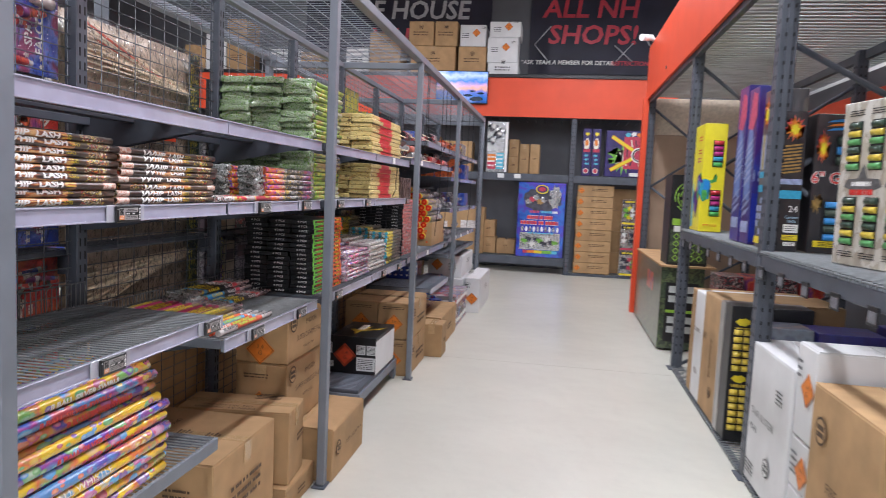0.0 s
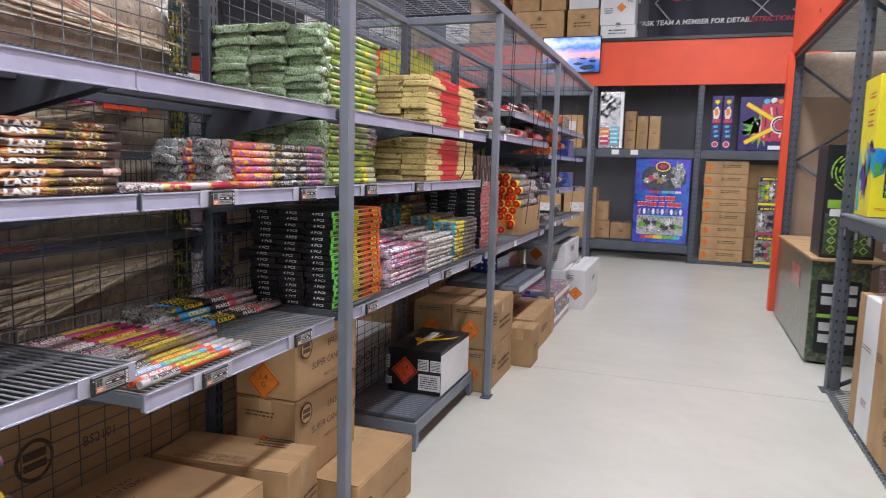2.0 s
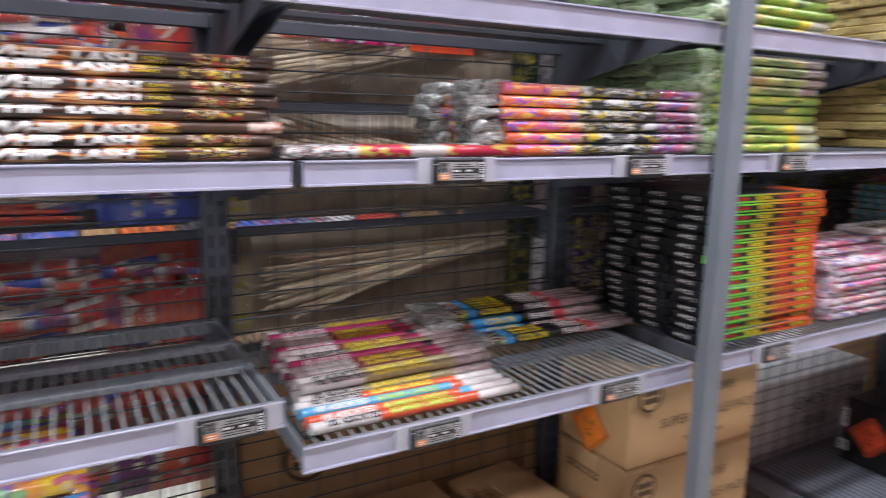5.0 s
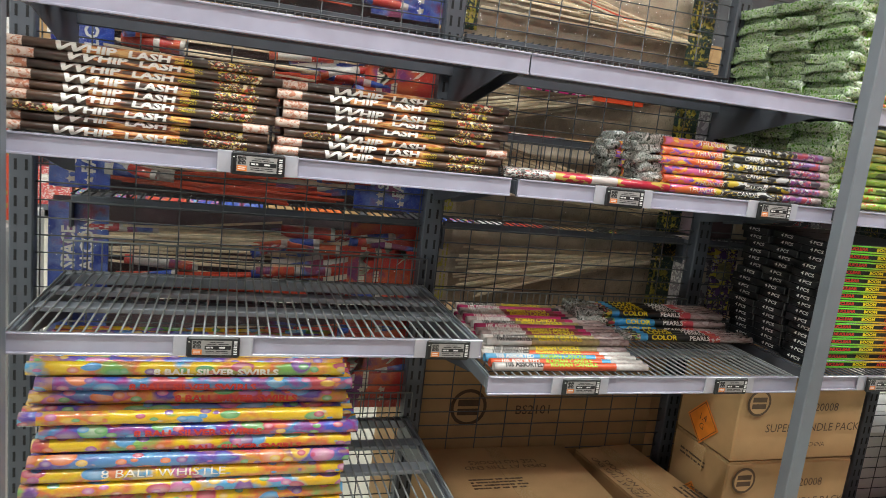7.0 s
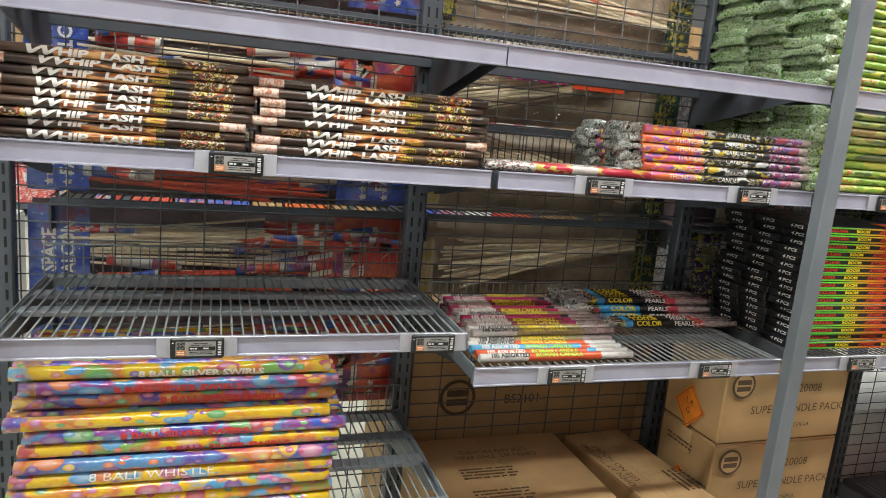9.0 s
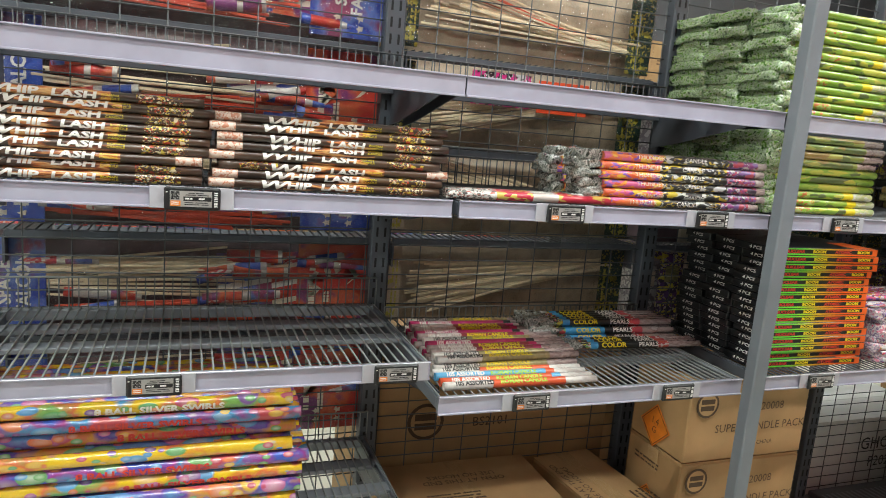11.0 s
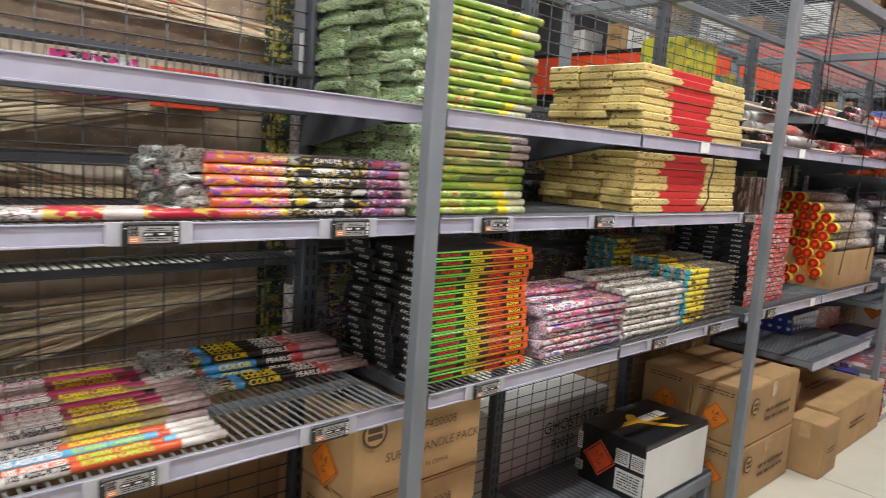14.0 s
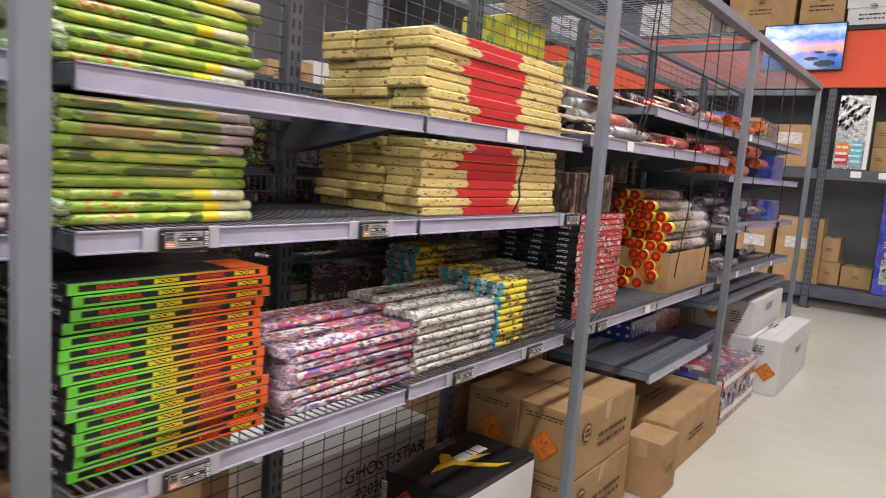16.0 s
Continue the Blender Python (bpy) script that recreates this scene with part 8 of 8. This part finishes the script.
    for k in range(8):
        l, s = lot(1.3 + 0.01 * (k % 2), Y + 0.06, 0.05 + 0.205 * k, 1.96, Y + 0.6, 0.05 + 0.205 * k + 0.203)
        carton(l, s, "flat brown carton in a high stack", (("diamond", "-y", -0.26, 0.0, 0.085), ("bars", "-y", 0.08, 0.02, 2, 0.3, 0.06)), group="cartons on the end rack")
    for k in range(4):
        l, s = lot(1.98, Y + 0.4, 0.05 + 0.4 * k, 2.6, Y + 0.8, 0.05 + 0.4 * k + 0.398)
        carton(l, s, "brown carton at the back of the end rack", group="cartons on the end rack")
    for k in range(3):
        b, s = printed_box((2.12, Y + 0.0, 0.05 + 0.47 * k, 2.62, Y + 0.38, 0.05 + 0.47 * k + 0.465), "silver and yellow firework assortment box", foil, (), g)
        sign(b, s, 0, 0.195, rect(0.48, 0.06), smoke, "title_print")
        on_face(b, "title_print", bars(1, 0.4, 0.075, INK_YELLOW, 4 + k), s, "-y", 0, 0.195, "", 0, 0.0045)
        for i in range(14):
            u, v = -0.18 + 0.06 * (i % 7), -0.07 + 0.13 * (i // 7) + 0.02 * math.sin(3 * i + k)
            sign(b, s, u, v, burst(0.025, 0.075, 6, 0.8, 1.1, 60 + i + 5 * k), (smoke, INK_WHITE, lime, smoke, foil, INK_YELLOW, rosy)[(i * 3 + k) % 7], "firework_picture", 0.003 + 0.0003 * i)
        sign(b, s, 0, -0.2, rect(0.48, 0.035), (INK_YELLOW, rosy)[k % 2], "title_print", 0.0076)
    # cartons on the ledge
    W = dict(material=WHITE_CARD, ink=BLACK, tape=False)
    for x0, x1, z0, z1, w in ((-2.0, -1.53, 4.17, 4.62, 0), (-1.5, -1.08, 4.17, 4.62, 0), (-1.95, -1.1, 3.662, 4.165, 0), (-1.04, -0.52, 3.662, 4.165, 0), (-1.02, -0.54, 4.167, 4.56, 1), (-0.48, 0.08, 3.662, 3.88, 1), (-0.5, 0.06, 3.882, 4.34, 1), (-0.47, 0.1, 4.342, 4.62, 1)):
        l, s = lot(x0, Y + 0.02, z0, x1, Y + 0.6, z1)
        marks = (("diamond", "-y", 0.06, 0.05), ("bars", "-y", -0.14, 0.0, 3, 0.14, 0.1), ("bars", "-y", 0.2, 0.14, 2, 0.08, 0.05)) if w and z1 > 4 else (("bars", "-y", 0, 0, 2, 0.3, 0.1), ("round", "-y", 0.0, 0.12, 0.04))
        carton(l, s, ("white" if w else "brown") + " carton on the ledge over the fascia", marks, group="cartons on the ledge", **(W if w else {}))
    rnd = random.Random(7)
    x = -7.6
    while x < -2.7:
        w = rnd.uniform(0.4, 0.75)
        wh = rnd.random() < 0.5
        h = rnd.uniform(0.3, 0.5)
        for k in range(rnd.choice((1, 2, 2))):
            carton((x + w / 2, Y + 0.32, 3.662 + k * (h + 0.002)), (w, 0.58, h), ("white" if wh else "brown") + " carton on the ledge over the fascia", (("bars", "-y", 0, 0, 3, 0.25, 0.12),), group="cartons on the ledge", **(W if wh else {}))
        x += w + rnd.choice((0.02, 0.02, 0.5))
    # stock on the hidden part of the rack
    cols = [CARD, CARD, CARD_GREEN, CARD, foil, CARD_BLUE, CARD]
    for z in (0.31, 1.862):
        x = -7.1
        while x < -0.9:
            w = rnd.uniform(0.3, 0.6)
            printed_box((x, Y + 0.1, z, x + w, Y + 0.5, z + rnd.uniform(0.5, 0.9)), "printed firework box on the end rack", cols[rnd.randrange(7)], (("-y", 0, 0.1, w * 0.6, 0.15, WHITE_FILM, "title_print"),), g)
            x += w + 0.06
    # television
    tv = thing("television", (-0.93, Y - 0.06, 3.10), "flat television showing a sunset over the sea", "television")
    bm = bmesh.new()
    box(bm, -0.49, -0.04, 0, 0.49, 0.0, 0.60, 0, 0.006)
    box(bm, -0.1, 0, 0.2, 0.1, 0.03, 0.4, 0, 0.004)
    part("casing", bm, BLACK, tv)
    bm = bmesh.new()
    box(bm, -0.475, -0.043, 0.015, 0.475, -0.0405, 0.585)
    screen = part("screen", bm, screen_mat(), tv, "glowing screen with clouds and rocks")
    rock = mat("dark_screen_rocks", (0.01, 0.03, 0.06), 0.2, var=0.3, scale=40)
    for k, (x, z, w, h) in enumerate(((0.28, 0.09, 0.14, 0.05), (0.12, 0.15, 0.1, 0.03), (0.36, 0.19, 0.08, 0.025), (0.2, 0.23, 0.07, 0.02))):
        put("rock_picture", shape("rock_picture", burst(0.75, 1.0, 8, w, h, 80 + k), rock, 0.0008), screen, "", pose(x, -0.044, z) @ FACING["-y"])
    # banners
    for x0, x1, z0, z1 in ((-4.4, -0.55, 4.25, 5.9), (0.22, 3.4, 3.85, 5.95)):
        bm = bmesh.new()
        n = 40
        cols = [[bm.verts.new((x0 + (x1 - x0) * i / n, 11.47 + 0.012 * math.sin(i * 0.9) + 0.01 * noise.noise(Vector((i * 0.3, k, 0))), z0 + (z1 - z0) * k / 6)) for k in range(7)] for i in range(n + 1)]
        for i in range(n):
            for k in range(6):
                bm.faces.new((cols[i][k], cols[i + 1][k], cols[i + 1][k + 1], cols[i][k + 1])).smooth = True
        banner = part("banner", bm, NAVY, None, "dark navy vinyl banner with red and white lettering")
        tagged(banner, category="banner", group="wall banners")
        if x0 < -1:
            words = (("E HOUSE", 0.5, INK_GREY, -2.0, 5.04, 1.0), ("W DEALS", 0.5, BANNER_RED, -1.95, 4.5, 1.0), ("THE", 0.5, BANNER_RED, -2.2, 5.55, 1.0))
        else:
            words = (("ALL NH", 0.5, BANNER_RED, 1.36, 5.08, 1.05), ("SHOPS!", 0.5, BANNER_RED, 1.42, 4.58, 1.05), ("*ASK TEAM A MEMBER FOR DETAIL.", 0.115, INK_WHITE, 0.98, 4.06, 1.0), ("RESTRICTIONS", 0.115, BANNER_RED, 2.18, 4.06, 1.0))
        for w, size, m, x, z, st in words:
            put("letters", letters(w, size, m, 0, st, 0.12, size * 0.022), banner, "", pose(x, 11.445, z) @ FACING["-y"])
        if x0 > 0:
            for pts in (((0.62, 4.75), (0.32, 4.4)), ((0.32, 4.4), (0.6, 4.08)), ((1.85, 4.4), (2.2, 4.1)), ((2.2, 4.45), (1.9, 4.1)), ((2.45, 4.5), (2.6, 4.28)), ((2.6, 4.28), (2.7, 4.42)), ((2.5, 4.2), (2.62, 4.12)), ((2.75, 4.2), (2.85, 4.3))):
                bm = bmesh.new()
                (xa, za), (xb, zb) = pts
                cyl(bm, (xa, 11.445, za), (xb, 11.445, zb), 0.012, 6)
                part("chalk_stroke", bm, INK_GREY, banner, "chalk-like drawn stroke")


def screen_mat():
    m = bpy.data.materials.new("sunset_screen")
    m.use_nodes = True
    nt = m.node_tree
    b = nt.nodes["Principled BSDF"]
    b.inputs["Base Color"].default_value = (0.01, 0.01, 0.01, 1)
    b.inputs["Roughness"].default_value = 0.1
    tc, sep, ramp, n, mx, mr = (nt.nodes.new(k) for k in ("ShaderNodeTexCoord", "ShaderNodeSeparateXYZ", "ShaderNodeValToRGB", "ShaderNodeTexNoise", "ShaderNodeMath", "ShaderNodeMapRange"))
    nt.links.new(tc.outputs["Object"], sep.inputs[0])
    n.inputs["Scale"].default_value, n.inputs["Detail"].default_value = 7, 5
    nt.links.new(tc.outputs["Object"], n.inputs["Vector"])
    mr.inputs["From Min"].default_value, mr.inputs["From Max"].default_value = 0.0, 0.6
    nt.links.new(sep.outputs["Z"], mr.inputs["Value"])
    mx.operation = "MULTIPLY_ADD"
    mx.inputs[1].default_value, mx.inputs[2].default_value = 0.4, -0.2
    nt.links.new(n.outputs["Fac"], mx.inputs[0])
    add = nt.nodes.new("ShaderNodeMath")
    nt.links.new(mr.outputs["Result"], add.inputs[0])
    nt.links.new(mx.outputs[0], add.inputs[1])
    nt.links.new(add.outputs[0], ramp.inputs["Fac"])
    els = ramp.color_ramp.elements
    cols = ((0.0, (0.01, 0.03, 0.14)), (0.2, (0.02, 0.16, 0.55)), (0.36, (0.2, 0.25, 0.7)), (0.46, (0.95, 0.5, 0.35)), (0.56, (0.85, 0.5, 0.7)), (0.7, (0.08, 0.3, 0.85)), (0.86, (0.6, 0.78, 0.95)), (1.0, (0.04, 0.25, 0.8)))
    while len(els) < len(cols):
        els.new(0.5)
    for e, (p, c) in zip(els, cols):
        e.position, e.color = p, (*c, 1)
    nt.links.new(ramp.outputs["Color"], b.inputs["Emission Color"])
    b.inputs["Emission Strength"].default_value = 1.1
    return m


INK_GREY = mat("pale_grey_ink", (0.5, 0.5, 0.52), 0.5, var=0.1)
BANNER_RED = mat("banner_red_ink", (0.55, 0.035, 0.06), 0.45, var=0.15)


# ---- the next aisle, seen over and through the rack ----
def build_next_aisle():
    t = thing("side_rack", (0, 0, 0), "dark grey rack along the far side wall", "racking")
    X = -7.6
    bm = bmesh.new()
    box(bm, X - 1.2, -6, 2.6, X + 0.05, 10.4, 2.66, 0, 0.003)
    part("top_deck", bm, DARK, t)
    for y in (-4.5, -1.7, 1.1, 3.9, 6.7, 9.5):
        bm = bmesh.new()
        box(bm, X - 0.1, y - 0.045, 0, X - 0.005, y + 0.045, 2.6, 0, 0.004)
        part("upright", bm, DARK, t)
    bm = bmesh.new()
    box(bm, X - 1.25, -6, 0, X - 1.2, 10.4, 2.6)
    part("back_panel", bm, WALL_GREY, t)
    for z in (0.1, 1.2, 1.9):
        bm = bmesh.new()
        box(bm, X - 1.2, -6, z, X - 0.02, 10.4, z + 0.06)
        part("deck", bm, DARK, t)
    rnd = random.Random(12)
    cols = [CARD, CARD, WHITE_CARD, CARD_BLUE, CARD_GREEN, ROCKET_PINK, ROCKET_ORANGE, BALLS_BLUE, CARD_RED, LETTER_LIME]
    for z, hi in ((0.16, 0.9), (1.26, 0.55), (1.96, 0.5), (2.66, 0.7)):
        y = -3.5
        while y < 10:
            w = rnd.uniform(0.35, 0.8)
            h = rnd.uniform(0.5, 1.0) * hi
            if z > 2.5:
                if rnd.random() < 0.3:
                    y += w
                    continue
                carton((X - 0.4, y + w / 2, z), (0.6, w, h), ("brown" if rnd.random() < 0.6 else "plain") + " carton on top of the side rack", (("bars", "x", 0, 0, 2, 0.2, 0.1),), material=CARD if rnd.random() < 0.6 else WHITE_CARD, group="cartons on the side rack")
            else:
                printed_box((X - 0.7, y, z, X - 0.08, y + w, z + h), "printed firework box on the side rack", cols[rnd.randrange(10)], (("x", 0, h * 0.2, w * 0.6, h * 0.2, WHITE_FILM, "title_print"),), "boxes on the side rack")
            y += w + 0.04


build_pallet_rack()
build_boxed()
before = set(bpy.data.objects)
build_end_rack()
END_WALL = Matrix.Translation((0.17, 0.154, 0)) @ Matrix.Scale(1.05, 4)
for ob in set(bpy.data.objects) - before:
    if ob.parent is None:
        ob.matrix_basis = END_WALL @ ob.matrix_basis
build_next_aisle()
